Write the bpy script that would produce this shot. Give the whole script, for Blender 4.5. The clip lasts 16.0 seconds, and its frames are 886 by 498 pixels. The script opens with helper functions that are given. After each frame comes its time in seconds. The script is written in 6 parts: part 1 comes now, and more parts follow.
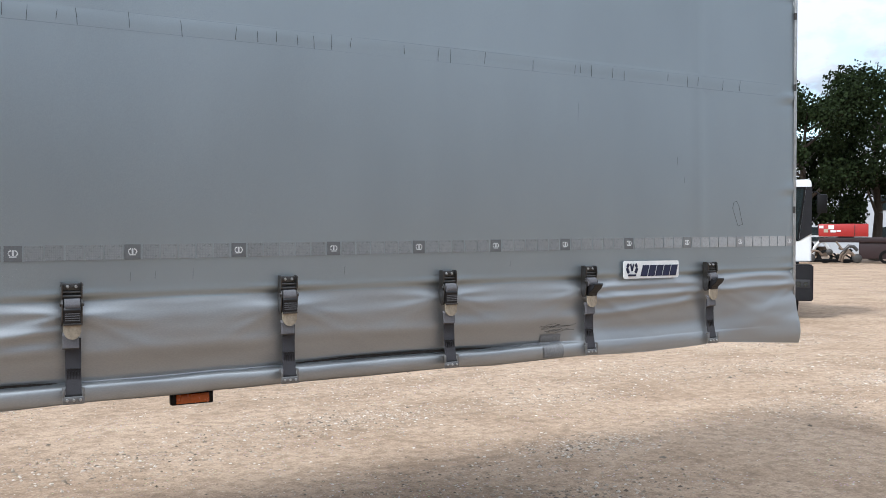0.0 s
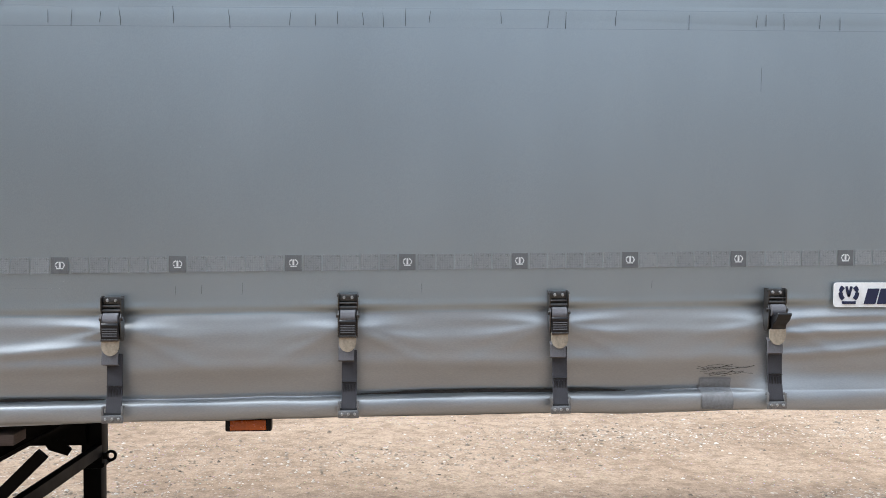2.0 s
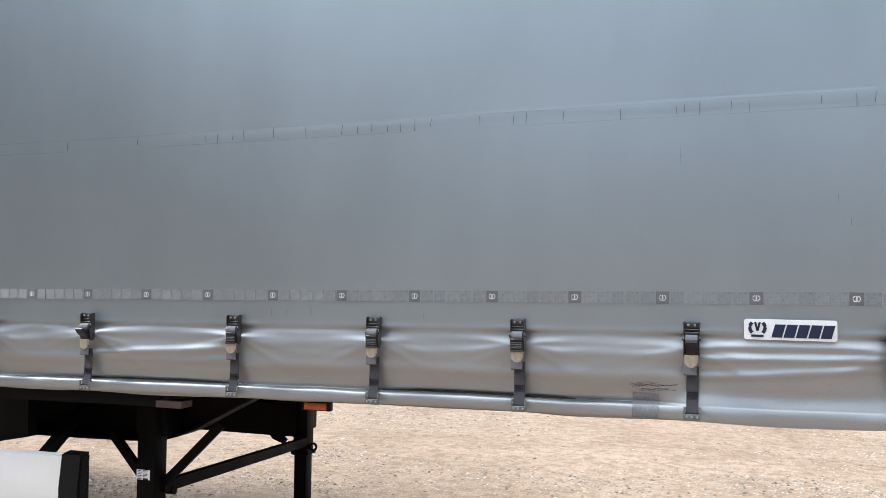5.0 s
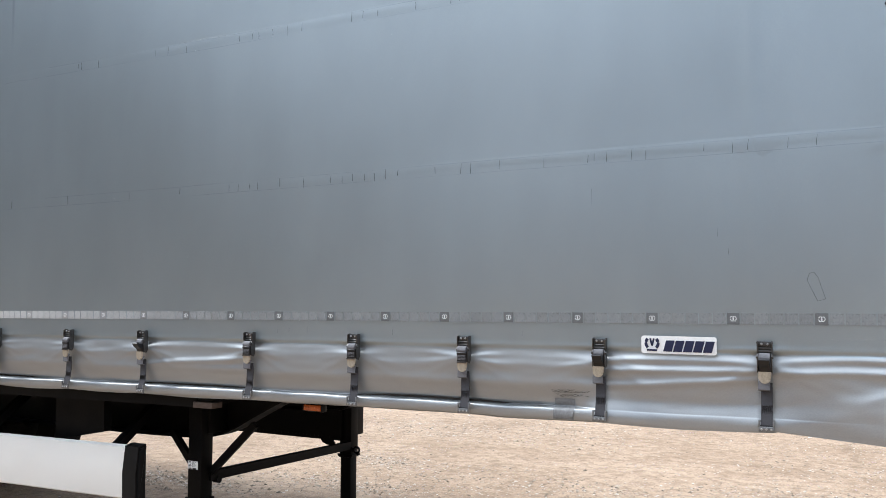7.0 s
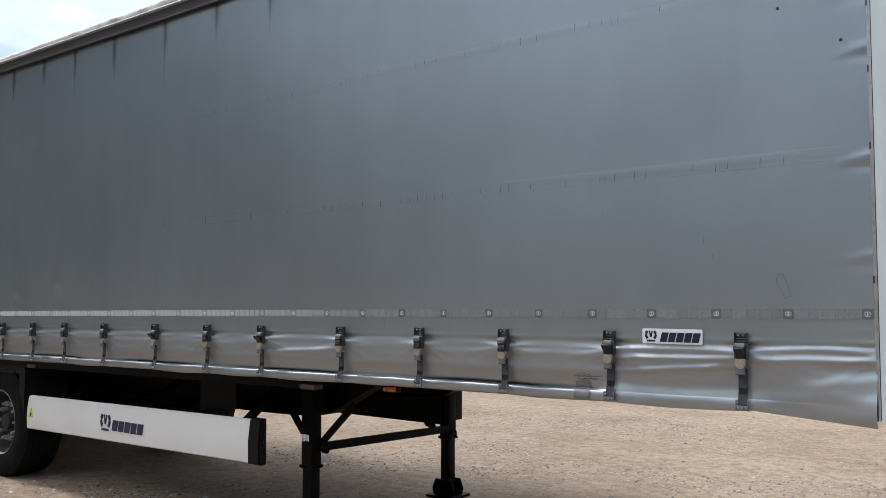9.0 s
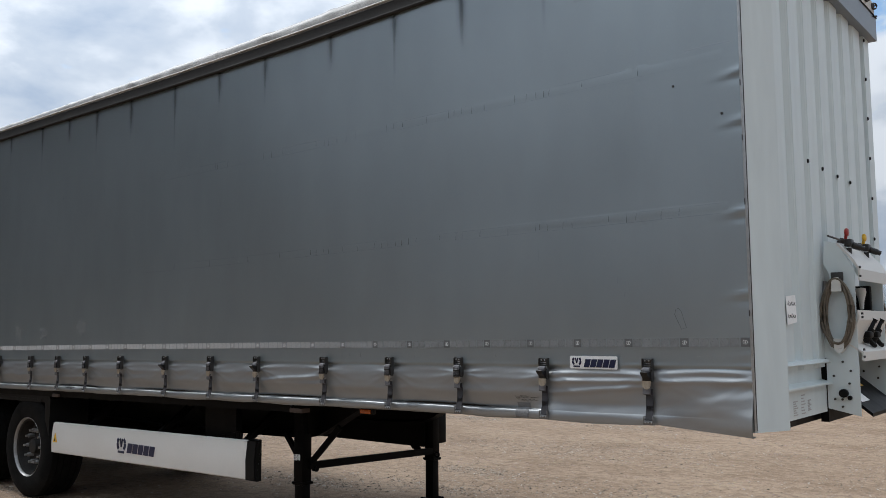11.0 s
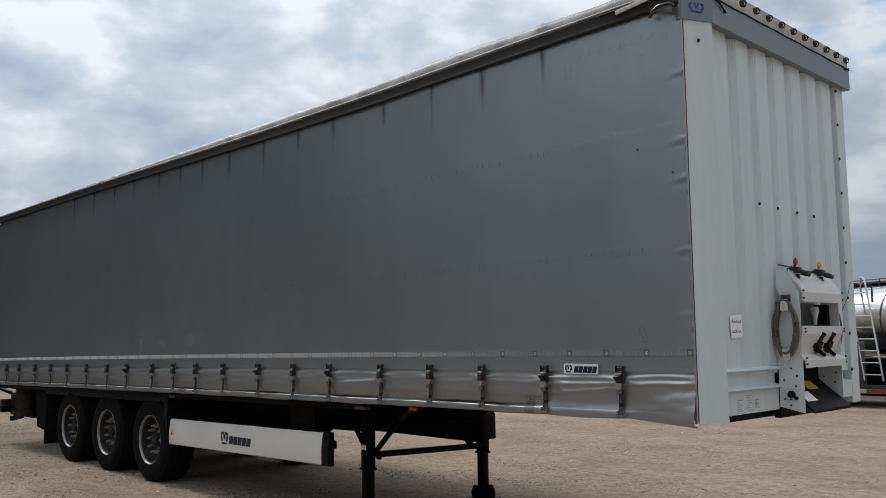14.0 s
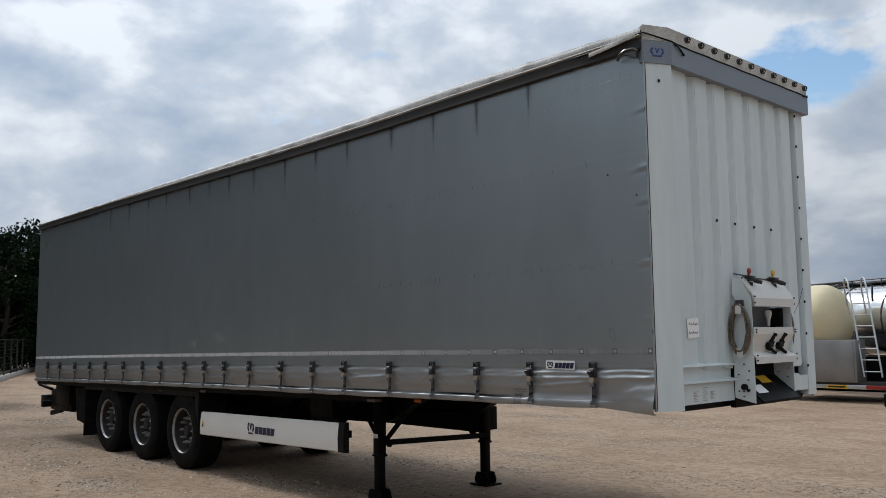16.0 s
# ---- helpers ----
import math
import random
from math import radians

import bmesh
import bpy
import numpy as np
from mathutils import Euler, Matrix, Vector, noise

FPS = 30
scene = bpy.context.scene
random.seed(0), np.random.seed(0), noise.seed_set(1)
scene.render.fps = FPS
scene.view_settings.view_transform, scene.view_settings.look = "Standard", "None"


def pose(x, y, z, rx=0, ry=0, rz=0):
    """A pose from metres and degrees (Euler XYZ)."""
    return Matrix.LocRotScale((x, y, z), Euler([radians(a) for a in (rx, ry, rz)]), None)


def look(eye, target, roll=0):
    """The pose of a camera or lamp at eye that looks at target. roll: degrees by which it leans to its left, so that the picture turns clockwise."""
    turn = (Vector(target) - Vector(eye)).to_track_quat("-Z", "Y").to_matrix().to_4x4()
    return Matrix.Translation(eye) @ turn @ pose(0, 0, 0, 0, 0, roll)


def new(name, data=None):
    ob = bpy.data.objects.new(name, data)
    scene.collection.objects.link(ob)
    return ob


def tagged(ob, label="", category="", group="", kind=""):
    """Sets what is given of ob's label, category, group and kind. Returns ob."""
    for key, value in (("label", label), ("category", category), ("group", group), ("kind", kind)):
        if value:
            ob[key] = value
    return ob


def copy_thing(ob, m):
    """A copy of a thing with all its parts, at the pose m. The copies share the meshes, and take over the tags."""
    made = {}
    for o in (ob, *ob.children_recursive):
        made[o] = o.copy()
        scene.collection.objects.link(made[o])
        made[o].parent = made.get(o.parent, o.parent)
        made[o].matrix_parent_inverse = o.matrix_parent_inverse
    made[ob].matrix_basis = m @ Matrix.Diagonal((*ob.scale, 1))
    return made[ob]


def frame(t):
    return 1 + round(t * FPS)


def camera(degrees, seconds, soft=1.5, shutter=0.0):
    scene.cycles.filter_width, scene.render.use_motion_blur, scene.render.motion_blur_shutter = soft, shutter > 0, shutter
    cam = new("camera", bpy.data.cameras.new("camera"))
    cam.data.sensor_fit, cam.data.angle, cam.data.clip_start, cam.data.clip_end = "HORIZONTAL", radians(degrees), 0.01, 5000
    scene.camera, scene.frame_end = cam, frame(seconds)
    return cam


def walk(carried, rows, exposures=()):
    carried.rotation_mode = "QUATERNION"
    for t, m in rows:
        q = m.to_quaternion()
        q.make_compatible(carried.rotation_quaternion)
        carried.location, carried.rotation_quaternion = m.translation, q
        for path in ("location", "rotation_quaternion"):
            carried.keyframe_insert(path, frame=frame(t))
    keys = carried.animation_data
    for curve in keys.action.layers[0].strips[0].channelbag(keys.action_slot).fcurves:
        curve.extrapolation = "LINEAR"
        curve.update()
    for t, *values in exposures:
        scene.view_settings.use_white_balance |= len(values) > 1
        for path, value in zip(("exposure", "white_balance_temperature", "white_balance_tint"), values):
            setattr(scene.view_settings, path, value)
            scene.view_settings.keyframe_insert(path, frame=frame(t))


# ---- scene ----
# ---------------------------------------------------------------- camera
cam = camera(54.9, 16.0, soft=0.6)
PATH = [
    (0, (-3.238, -2.623, 1.643), (-2.275, -0.87, 1.613), 0.1),
    (0.5, (-3.007, -2.601, 1.657), (-2.097, -0.821, 1.626), 0.0),
    (1, (-2.734, -2.458, 1.693), (-1.874, -0.652, 1.661), 0.1),
    (1.5, (-2.527, -2.392, 1.698), (-1.992, -0.465, 1.661), 0.1),
    (2, (-2.262, -2.363, 1.699), (-2.133, -0.367, 1.648), 0.2),
    (2.5, (-2.084, -2.483, 1.686), (-2.323, -0.498, 1.634), 0.2),
    (3, (-1.907, -2.651, 1.694), (-2.238, -0.679, 1.642), 0.2),
    (3.5, (-1.669, -2.743, 1.679), (-2.058, -0.781, 1.686), 0.3),
    (4, (-1.454, -2.818, 1.696), (-1.856, -0.859, 1.745), 0.2),
    (4.2, (-1.381, -2.892, 1.692), (-1.833, -0.945, 1.744), 0.3),
    (6.5, (-0.369, -3.38, 1.675), (-1.192, -1.56, 1.779), 0.1),
    (7, (-0.139, -3.456, 1.702), (-1.049, -1.679, 1.811), 0.3),
    (7.5, (0.127, -3.474, 1.714), (-0.859, -1.737, 1.816), 0.1),
    (8, (0.362, -3.598, 1.706), (-0.807, -1.979, 1.808), 0.3),
    (8.5, (0.535, -3.741, 1.708), (-0.668, -2.147, 1.814), 0.1),
    (9, (0.751, -3.82, 1.695), (-0.474, -2.243, 1.807), -0.0),
    (11.3, (1.619, -4.218, 1.695), (0.352, -2.683, 1.889), -0.4),
    (11.5, (1.705, -4.245, 1.708), (0.43, -2.716, 1.901), -0.3),
    (12, (1.885, -4.349, 1.704), (0.596, -2.833, 1.902), -0.4),
    (12.5, (2.122, -4.474, 1.718), (0.785, -3.0, 1.918), -0.4),
    (13, (2.369, -4.518, 1.719), (0.997, -3.077, 1.92), -0.4),
    (13.5, (2.592, -4.62, 1.732), (1.184, -3.213, 1.936), -0.5),
    (14, (2.758, -4.813, 1.731), (1.327, -3.431, 1.939), -0.6),
    (14.5, (2.917, -4.933, 1.757), (1.465, -3.573, 1.967), -0.7),
    (15, (3.153, -5.037, 1.741), (1.694, -3.685, 1.95), -0.7),
    (15.5, (3.363, -5.139, 1.754), (1.9, -3.792, 1.965), -0.7),
    (16, (3.541, -5.309, 1.747), (2.077, -3.962, 1.951), -0.7),
]
EXPOSURES = [(0.0, 0.17, 5700), (1.5, 0.26, 5700), (2.5, 0.44, 5700), (4.2, 0.53, 5720), (6.4, 0.51, 5720), (7.5, 0.46, 5720), (8.2, 0.31, 5720), (9.0, -0.12, 5720), (11.3, -0.70, 5850), (13.5, -0.87, 5880), (16.0, -0.86, 5880)]
walk(cam, [(t, look(eye, target, roll)) for t, eye, target, roll in PATH], [(t, e, k, 8) for t, e, k in EXPOSURES])

# ---------------------------------------------------------------- world and sun
SUN_FROM = Vector((-1.0, -0.10, 1.05)).normalized()
SUN_EL, SUN_AZ = math.asin(SUN_FROM.z), math.atan2(SUN_FROM.x, SUN_FROM.y)


def make_world():
    w = bpy.data.worlds.new("cloudy_sky")
    scene.world = w
    w.use_nodes = True
    nt = w.node_tree
    nt.nodes.clear()
    N, L = nt.nodes.new, nt.links.new
    out, bg = N("ShaderNodeOutputWorld"), N("ShaderNodeBackground")
    sky = N("ShaderNodeTexSky")
    sky.sky_type, sky.sun_disc = "NISHITA", False
    sky.sun_elevation, sky.sun_rotation = SUN_EL, SUN_AZ
    sky.air_density, sky.dust_density = 1.3, 0.5
    tc, sep = N("ShaderNodeTexCoord"), N("ShaderNodeSeparateXYZ")
    L(tc.outputs["Generated"], sep.inputs[0])
    comb = N("ShaderNodeMapping")
    comb.inputs["Scale"].default_value = (1.0, 1.0, 1.9)
    comb.inputs["Location"].default_value = (4.3, 1.9, 0.6)
    L(tc.outputs["Generated"], comb.inputs[0])
    n1, n2 = N("ShaderNodeTexNoise"), N("ShaderNodeTexNoise")
    for n, s, dt, ds in ((n1, 3.8, 12.0, 0.0), (n2, 4.6, 13.0, 0.15)):
        n.inputs["Scale"].default_value, n.inputs["Detail"].default_value = s, dt
        n.inputs["Roughness"].default_value = 0.53
        n.inputs["Distortion"].default_value = ds
        L(comb.outputs[0], n.inputs["Vector"])
    cover, shade = N("ShaderNodeValToRGB"), N("ShaderNodeValToRGB")
    cover.color_ramp.elements[0].position, cover.color_ramp.elements[1].position = 0.355, 0.415
    shade.color_ramp.elements[0].position, shade.color_ramp.elements[1].position = 0.36, 0.56
    shade.color_ramp.elements[0].color = (7.4, 8.4, 9.9, 1)
    shade.color_ramp.elements[1].color = (15.0, 14.9, 14.8, 1)
    grey = shade.color_ramp.elements.new(0.47)
    grey.color = (10.4, 10.9, 11.6, 1)
    # clouds are brighter towards the hidden sun
    dot = N("ShaderNodeVectorMath")
    dot.operation = "DOT_PRODUCT"
    dot.inputs[1].default_value = SUN_FROM
    L(tc.outputs["Generated"], dot.inputs[0])
    glow = N("ShaderNodeMapRange")
    for key, value in (("From Min", -0.2), ("From Max", 1.0), ("To Min", 0.76), ("To Max", 1.32)):
        glow.inputs[key].default_value = value
    L(dot.outputs["Value"], glow.inputs["Value"])
    high = N("ShaderNodeMapRange")
    for key, value in (("From Min", 0.0), ("From Max", 1.0), ("To Min", 0.68), ("To Max", 1.35)):
        high.inputs[key].default_value = value
    L(sep.outputs[2], high.inputs["Value"])
    both = N("ShaderNodeMath")
    both.operation = "MULTIPLY"
    L(glow.outputs[0], both.inputs[0])
    L(high.outputs[0], both.inputs[1])
    lit = N("ShaderNodeVectorMath")
    lit.operation = "SCALE"
    L(shade.outputs[0], lit.inputs[0])
    L(both.outputs[0], lit.inputs["Scale"])
    over, thick = N("ShaderNodeMapRange"), N("ShaderNodeMath")
    for key, value in (("From Min", 0.35), ("From Max", 0.75), ("To Min", 0.0), ("To Max", 0.16)):
        over.inputs[key].default_value = value
    thick.operation = "ADD"
    L(sep.outputs[2], over.inputs["Value"])
    L(n1.outputs["Fac"], thick.inputs[0])
    L(over.outputs[0], thick.inputs[1])
    L(thick.outputs[0], cover.inputs[0])
    L(n2.outputs["Fac"], shade.inputs[0])
    mix = N("ShaderNodeMix")
    mix.data_type = "RGBA"
    L(cover.outputs[0], mix.inputs["Factor"])
    clear = N("ShaderNodeVectorMath")
    clear.operation = "SCALE"
    clear.inputs["Scale"].default_value = 2.3
    L(sky.outputs[0], clear.inputs[0])
    L(clear.outputs[0], mix.inputs["A"])
    L(lit.outputs[0], mix.inputs["B"])
    L(mix.outputs["Result"], bg.inputs["Color"])
    bg.inputs["Strength"].default_value = 0.1
    L(bg.outputs[0], out.inputs[0])


make_world()
sun = new("sun", bpy.data.lights.new("sun", "SUN"))
sun.data.energy, sun.data.angle, sun.data.color = 3.8, radians(9), (1.0, 0.94, 0.86)
sun.matrix_world = look(SUN_FROM * 40, (0, 0, 0))


# ---------------------------------------------------------------- materials
def mat(name, col, rough=0.5, metal=0.0, var=0.15, scale=8.0, bump=0.1, fine=120.0, dist=0.002, tint=None, stretch=(1, 1, 1), rand=0.0, spec=0.5, rvar=0.12, alpha=1.0):
    """A worn surface: base colour varied by coarse stains and fine grain, with bump and uneven gloss."""
    m = bpy.data.materials.new(name)
    m.use_nodes = True
    nt = m.node_tree
    N, L = nt.nodes.new, nt.links.new
    b = nt.nodes["Principled BSDF"]
    b.inputs["Metallic"].default_value = metal
    b.inputs["Specular IOR Level"].default_value = spec
    b.inputs["Alpha"].default_value = alpha
    tc, mp = N("ShaderNodeTexCoord"), N("ShaderNodeMapping")
    mp.inputs["Scale"].default_value = stretch
    L(tc.outputs["Object"], mp.inputs[0])
    a, f = N("ShaderNodeTexNoise"), N("ShaderNodeTexNoise")
    for n, s, d in ((a, scale, 6.0), (f, fine, 3.0)):
        n.inputs["Scale"].default_value, n.inputs["Detail"].default_value = s, d
        L(mp.outputs[0], n.inputs["Vector"])
    t = tint or [c * 0.62 for c in col]
    ramp = N("ShaderNodeValToRGB")
    ramp.color_ramp.elements[0].position, ramp.color_ramp.elements[1].position = 0.32, 0.62
    ramp.color_ramp.elements[0].color = (*[c * (1 - var) + k * var for c, k in zip(col, t)], 1)
    ramp.color_ramp.elements[1].color = (*[min(1, c * (1 + 0.25 * var)) for c in col], 1)
    L(a.outputs["Fac"], ramp.inputs[0])
    hsv = N("ShaderNodeHueSaturation")
    mr = N("ShaderNodeMapRange")
    mr.inputs["From Min"].default_value, mr.inputs["From Max"].default_value = 0.3, 0.7
    mr.inputs["To Min"].default_value, mr.inputs["To Max"].default_value = 1 - 0.5 * var, 1 + 0.5 * var
    L(f.outputs["Fac"], mr.inputs["Value"])
    L(ramp.outputs[0], hsv.inputs["Color"])
    val = mr.outputs[0]
    if rand:
        oi, r2, mu = N("ShaderNodeObjectInfo"), N("ShaderNodeMapRange"), N("ShaderNodeMath")
        r2.inputs["To Min"].default_value, r2.inputs["To Max"].default_value = 1 - rand, 1 + rand
        L(oi.outputs["Random"], r2.inputs["Value"])
        mu.operation = "MULTIPLY"
        L(val, mu.inputs[0])
        L(r2.outputs[0], mu.inputs[1])
        val = mu.outputs[0]
    L(val, hsv.inputs["Value"])
    L(hsv.outputs[0], b.inputs["Base Color"])
    rr = N("ShaderNodeMapRange")
    rr.inputs["To Min"].default_value, rr.inputs["To Max"].default_value = max(0.03, rough - rvar), min(1, rough + rvar)
    L(a.outputs["Fac"], rr.inputs["Value"])
    L(rr.outputs[0], b.inputs["Roughness"])
    if bump:
        bp = N("ShaderNodeBump")
        bp.inputs["Strength"].default_value, bp.inputs["Distance"].default_value = bump, dist
        L(f.outputs["Fac"], bp.inputs["Height"])
        L(bp.outputs[0], b.inputs["Normal"])
    return m


def tarp_material():
    m = mat("silver_grey_tarpaulin", (0.315, 0.352, 0.372), 0.41, 0.78, 0.10, 0.9, 0.01, 420.0, 0.0002, (0.288, 0.317, 0.332), (1, 1, 0.8), rvar=0.05, spec=0.35)
    nt = m.node_tree
    N, L = nt.nodes.new, nt.links.new
    b = nt.nodes["Principled BSDF"]
    old = b.inputs["Base Color"].links[0].from_socket
    tc, mp, n = N("ShaderNodeTexCoord"), N("ShaderNodeMapping"), N("ShaderNodeTexNoise")
    mp.inputs["Scale"].default_value = (2.2, 1, 0.9)
    n.inputs["Scale"].default_value, n.inputs["Detail"].default_value = 1.6, 5.0
    L(tc.outputs["Object"], mp.inputs[0])
    L(mp.outputs[0], n.inputs["Vector"])
    r = N("ShaderNodeMapRange")
    r.inputs["From Min"].default_value, r.inputs["From Max"].default_value = 0.35, 0.7
    r.inputs["To Min"].default_value, r.inputs["To Max"].default_value = 1.03, 0.96
    L(n.outputs["Fac"], r.inputs["Value"])
    # sparse pale scuffs
    v = N("ShaderNodeTexNoise")
    v.inputs["Scale"].default_value, v.inputs["Detail"].default_value = 55.0, 2.0
    L(tc.outputs["Object"], v.inputs["Vector"])
    vr = N("ShaderNodeMapRange")
    vr.inputs["From Min"].default_value, vr.inputs["From Max"].default_value = 0.79, 0.82
    vr.inputs["To Min"].default_value, vr.inputs["To Max"].default_value = 0.0, 0.5
    L(v.outputs["Fac"], vr.inputs["Value"])
    ad = N("ShaderNodeMath")
    ad.operation = "ADD"
    L(r.outputs[0], ad.inputs[0])
    L(vr.outputs[0], ad.inputs[1])
    h = N("ShaderNodeHueSaturation")
    L(old, h.inputs["Color"])
    L(ad.outputs[0], h.inputs["Value"])
    L(h.outputs[0], b.inputs["Base Color"])
    return m


def ground_material():
    m = bpy.data.materials.new("sandy_gravel")
    m.use_nodes = True
    nt = m.node_tree
    N, L = nt.nodes.new, nt.links.new
    b = nt.nodes["Principled BSDF"]
    b.inputs["Roughness"].default_value = 0.92
    b.inputs["Specular IOR Level"].default_value = 0.25
    tc = N("ShaderNodeTexCoord")

    def noise_at(scale, detail, rough=0.6, stretch=None):
        n = N("ShaderNodeTexNoise")
        n.inputs["Scale"].default_value, n.inputs["Detail"].default_value, n.inputs["Roughness"].default_value = scale, detail, rough
        src = tc.outputs["Object"]
        if stretch:
            mp = N("ShaderNodeMapping")
            mp.inputs["Scale"].default_value = stretch
            mp.inputs["Rotation"].default_value = (0, 0, 0.25)
            L(src, mp.inputs[0])
            src = mp.outputs[0]
        L(src, n.inputs["Vector"])
        return n.outputs["Fac"]

    def ramp(fac, p0, c0, p1, c1):
        r = N("ShaderNodeValToRGB")
        r.color_ramp.elements[0].position, r.color_ramp.elements[1].position = p0, p1
        r.color_ramp.elements[0].color, r.color_ramp.elements[1].color = (*c0, 1), (*c1, 1)
        L(fac, r.inputs[0])
        return r.outputs[0]

    def mix(fac, a, c, mode="MIX"):
        x = N("ShaderNodeMix")
        x.data_type, x.blend_type = "RGBA", mode
        if isinstance(fac, float):
            x.inputs["Factor"].default_value = fac
        else:
            L(fac, x.inputs["Factor"])
        L(a, x.inputs["A"])
        L(c, x.inputs["B"])
        return x.outputs["Result"]

    sand = ramp(noise_at(0.35, 6, 0.6, (1, 2.2, 1)), 0.33, (0.286, 0.206, 0.140), 0.67, (0.372, 0.278, 0.196))
    damp = ramp(noise_at(0.8, 8, 0.65), 0.36, (0.78, 0.75, 0.72), 0.52, (1, 1, 1))
    c = mix(1.0, sand, damp, "MULTIPLY")
    grit = ramp(noise_at(44, 5, 0.75), 0.34, (0.70, 0.68, 0.66), 0.64, (1.12, 1.11, 1.10))
    c = mix(1.0, c, grit, "MULTIPLY")
    clod = ramp(noise_at(9, 6, 0.7), 0.38, (0.72, 0.70, 0.68), 0.56, (1.08, 1.08, 1.08))
    c = mix(1.0, c, clod, "MULTIPLY")
    vor = N("ShaderNodeTexVoronoi")
    vor.inputs["Scale"].default_value = 34
    L(tc.outputs["Object"], vor.inputs["Vector"])
    peb = ramp(vor.outputs["Distance"], 0.16, (1, 1, 1), 0.24, (0, 0, 0))
    where = ramp(noise_at(0.9, 6, 0.7, (1, 2, 1)), 0.47, (0.05, 0.05, 0.05), 0.60, (1.0, 1.0, 1.0))
    pm = mix(1.0, peb, where, "MULTIPLY")
    pcol = mix(0.75, vor.outputs["Color"], ramp(vor.outputs["Distance"], 0.0, (0.34, 0.30, 0.26), 1.0, (0.32, 0.28, 0.24)))
    c = mix(pm, c, pcol)
    L(c, b.inputs["Base Color"])
    s = N("ShaderNodeMath")
    s.operation = "ADD"
    L(noise_at(26, 8, 0.7), s.inputs[0])
    L(pm, s.inputs[1])
    bp = N("ShaderNodeBump")
    bp.inputs["Strength"].default_value, bp.inputs["Distance"].default_value = 0.55, 0.018
    L(s.outputs[0], bp.inputs["Height"])
    L(bp.outputs[0], b.inputs["Normal"])
    return m


def leaf_material(name, col):
    m = bpy.data.materials.new(name)
    m.use_nodes = True
    nt = m.node_tree
    N, L = nt.nodes.new, nt.links.new
    b = nt.nodes["Principled BSDF"]
    b.inputs["Roughness"].default_value = 0.7
    b.inputs["Specular IOR Level"].default_value = 0.05
    g = N("ShaderNodeNewGeometry")
    r = N("ShaderNodeValToRGB")
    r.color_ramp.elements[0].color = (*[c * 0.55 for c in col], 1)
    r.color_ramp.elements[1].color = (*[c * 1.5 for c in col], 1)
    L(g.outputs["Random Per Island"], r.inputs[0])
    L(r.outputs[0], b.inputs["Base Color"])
    return m


M_TARP = tarp_material()
M_TARP.node_tree.nodes["Principled BSDF"].inputs["Specular Tint"].default_value = (0.20, 0.25, 0.28, 1)
# skirt cloth: less blue, less metallic and rougher than the curtain above
M_SKIRT = mat("neutral_silver_skirt_cloth", (0.335, 0.345, 0.350), 0.44, 0.68, 0.10, 5.0, 0.006, 300.0, 0.0003, (0.235, 0.228, 0.218), (0.5, 1, 1.6), rvar=0.07, spec=0.35)
M_SKIRT.node_tree.nodes["Principled BSDF"].inputs["Specular Tint"].default_value = (0.29, 0.30, 0.31, 1)
M_GROUND = ground_material()
M_TAPE = mat("reflective_tape", (0.185, 0.198, 0.205), 0.30, 0.1, 0.3, 90, 0.5, 380, 0.0012, rand=0.09, spec=0.7)
M_TAPE_DARK = mat("dark_tape_square", (0.128, 0.135, 0.14), 0.35, 0.1, 0.2, 60, 0.2, 300, 0.001)
for key, value in (("Sheen Weight", 1.0), ("Sheen Roughness", 0.42)):
    M_TAPE.node_tree.nodes["Principled BSDF"].inputs[key].default_value = value
for tape_mat in (M_TAPE, M_TAPE_DARK):
    tape_nodes = tape_mat.node_tree
    lw, lr = tape_nodes.nodes.new("ShaderNodeLayerWeight"), tape_nodes.nodes.new("ShaderNodeMapRange")
    lw.inputs["Blend"].default_value = 0.5
    lr.inputs["From Min"].default_value, lr.inputs["From Max"].default_value = 0.25, 0.40
    tape_nodes.links.new(lw.outputs["Facing"], lr.inputs["Value"])
    tape_nodes.links.new(lr.outputs[0], tape_nodes.nodes["Principled BSDF"].inputs["Coat Weight"])
    b = tape_nodes.nodes["Principled BSDF"]
    dots, dr, hs = tape_nodes.nodes.new("ShaderNodeTexVoronoi"), tape_nodes.nodes.new("ShaderNodeMapRange"), tape_nodes.nodes.new("ShaderNodeHueSaturation")
    dots.inputs["Scale"].default_value, dots.inputs["Randomness"].default_value = 210.0, 0.15
    tcn = tape_nodes.nodes.new("ShaderNodeTexCoord")
    tape_nodes.links.new(tcn.outputs["Object"], dots.inputs["Vector"])
    for k, v in (("From Min", 0.25), ("From Max", 0.5), ("To Min", 1.22 if tape_mat == M_TAPE else 1.05), ("To Max", 0.92)):
        dr.inputs[k].default_value = v
    tape_nodes.links.new(dots.outputs["Distance"], dr.inputs["Value"])
    tape_nodes.links.new(b.inputs["Base Color"].links[0].from_socket, hs.inputs["Color"])
    tape_nodes.links.new(dr.outputs[0], hs.inputs["Value"])
    tape_nodes.links.new(hs.outputs[0], b.inputs["Base Color"])
    for key, value in (("Coat IOR", 4.0), ("Coat Roughness", 0.65)):
        tape_nodes.nodes["Principled BSDF"].inputs[key].default_value = value
M_PALE = mat("pale_print", (0.62, 0.63, 0.63), 0.45, 0, 0.08, 40, 0)
M_WHITE_STICKER = mat("white_sticker", (0.78, 0.78, 0.77), 0.4, 0, 0.10, 14, 0.03)
M_NAVY = mat("navy_print", (0.008, 0.013, 0.048), 0.4, 0, 0.1, 20, 0)
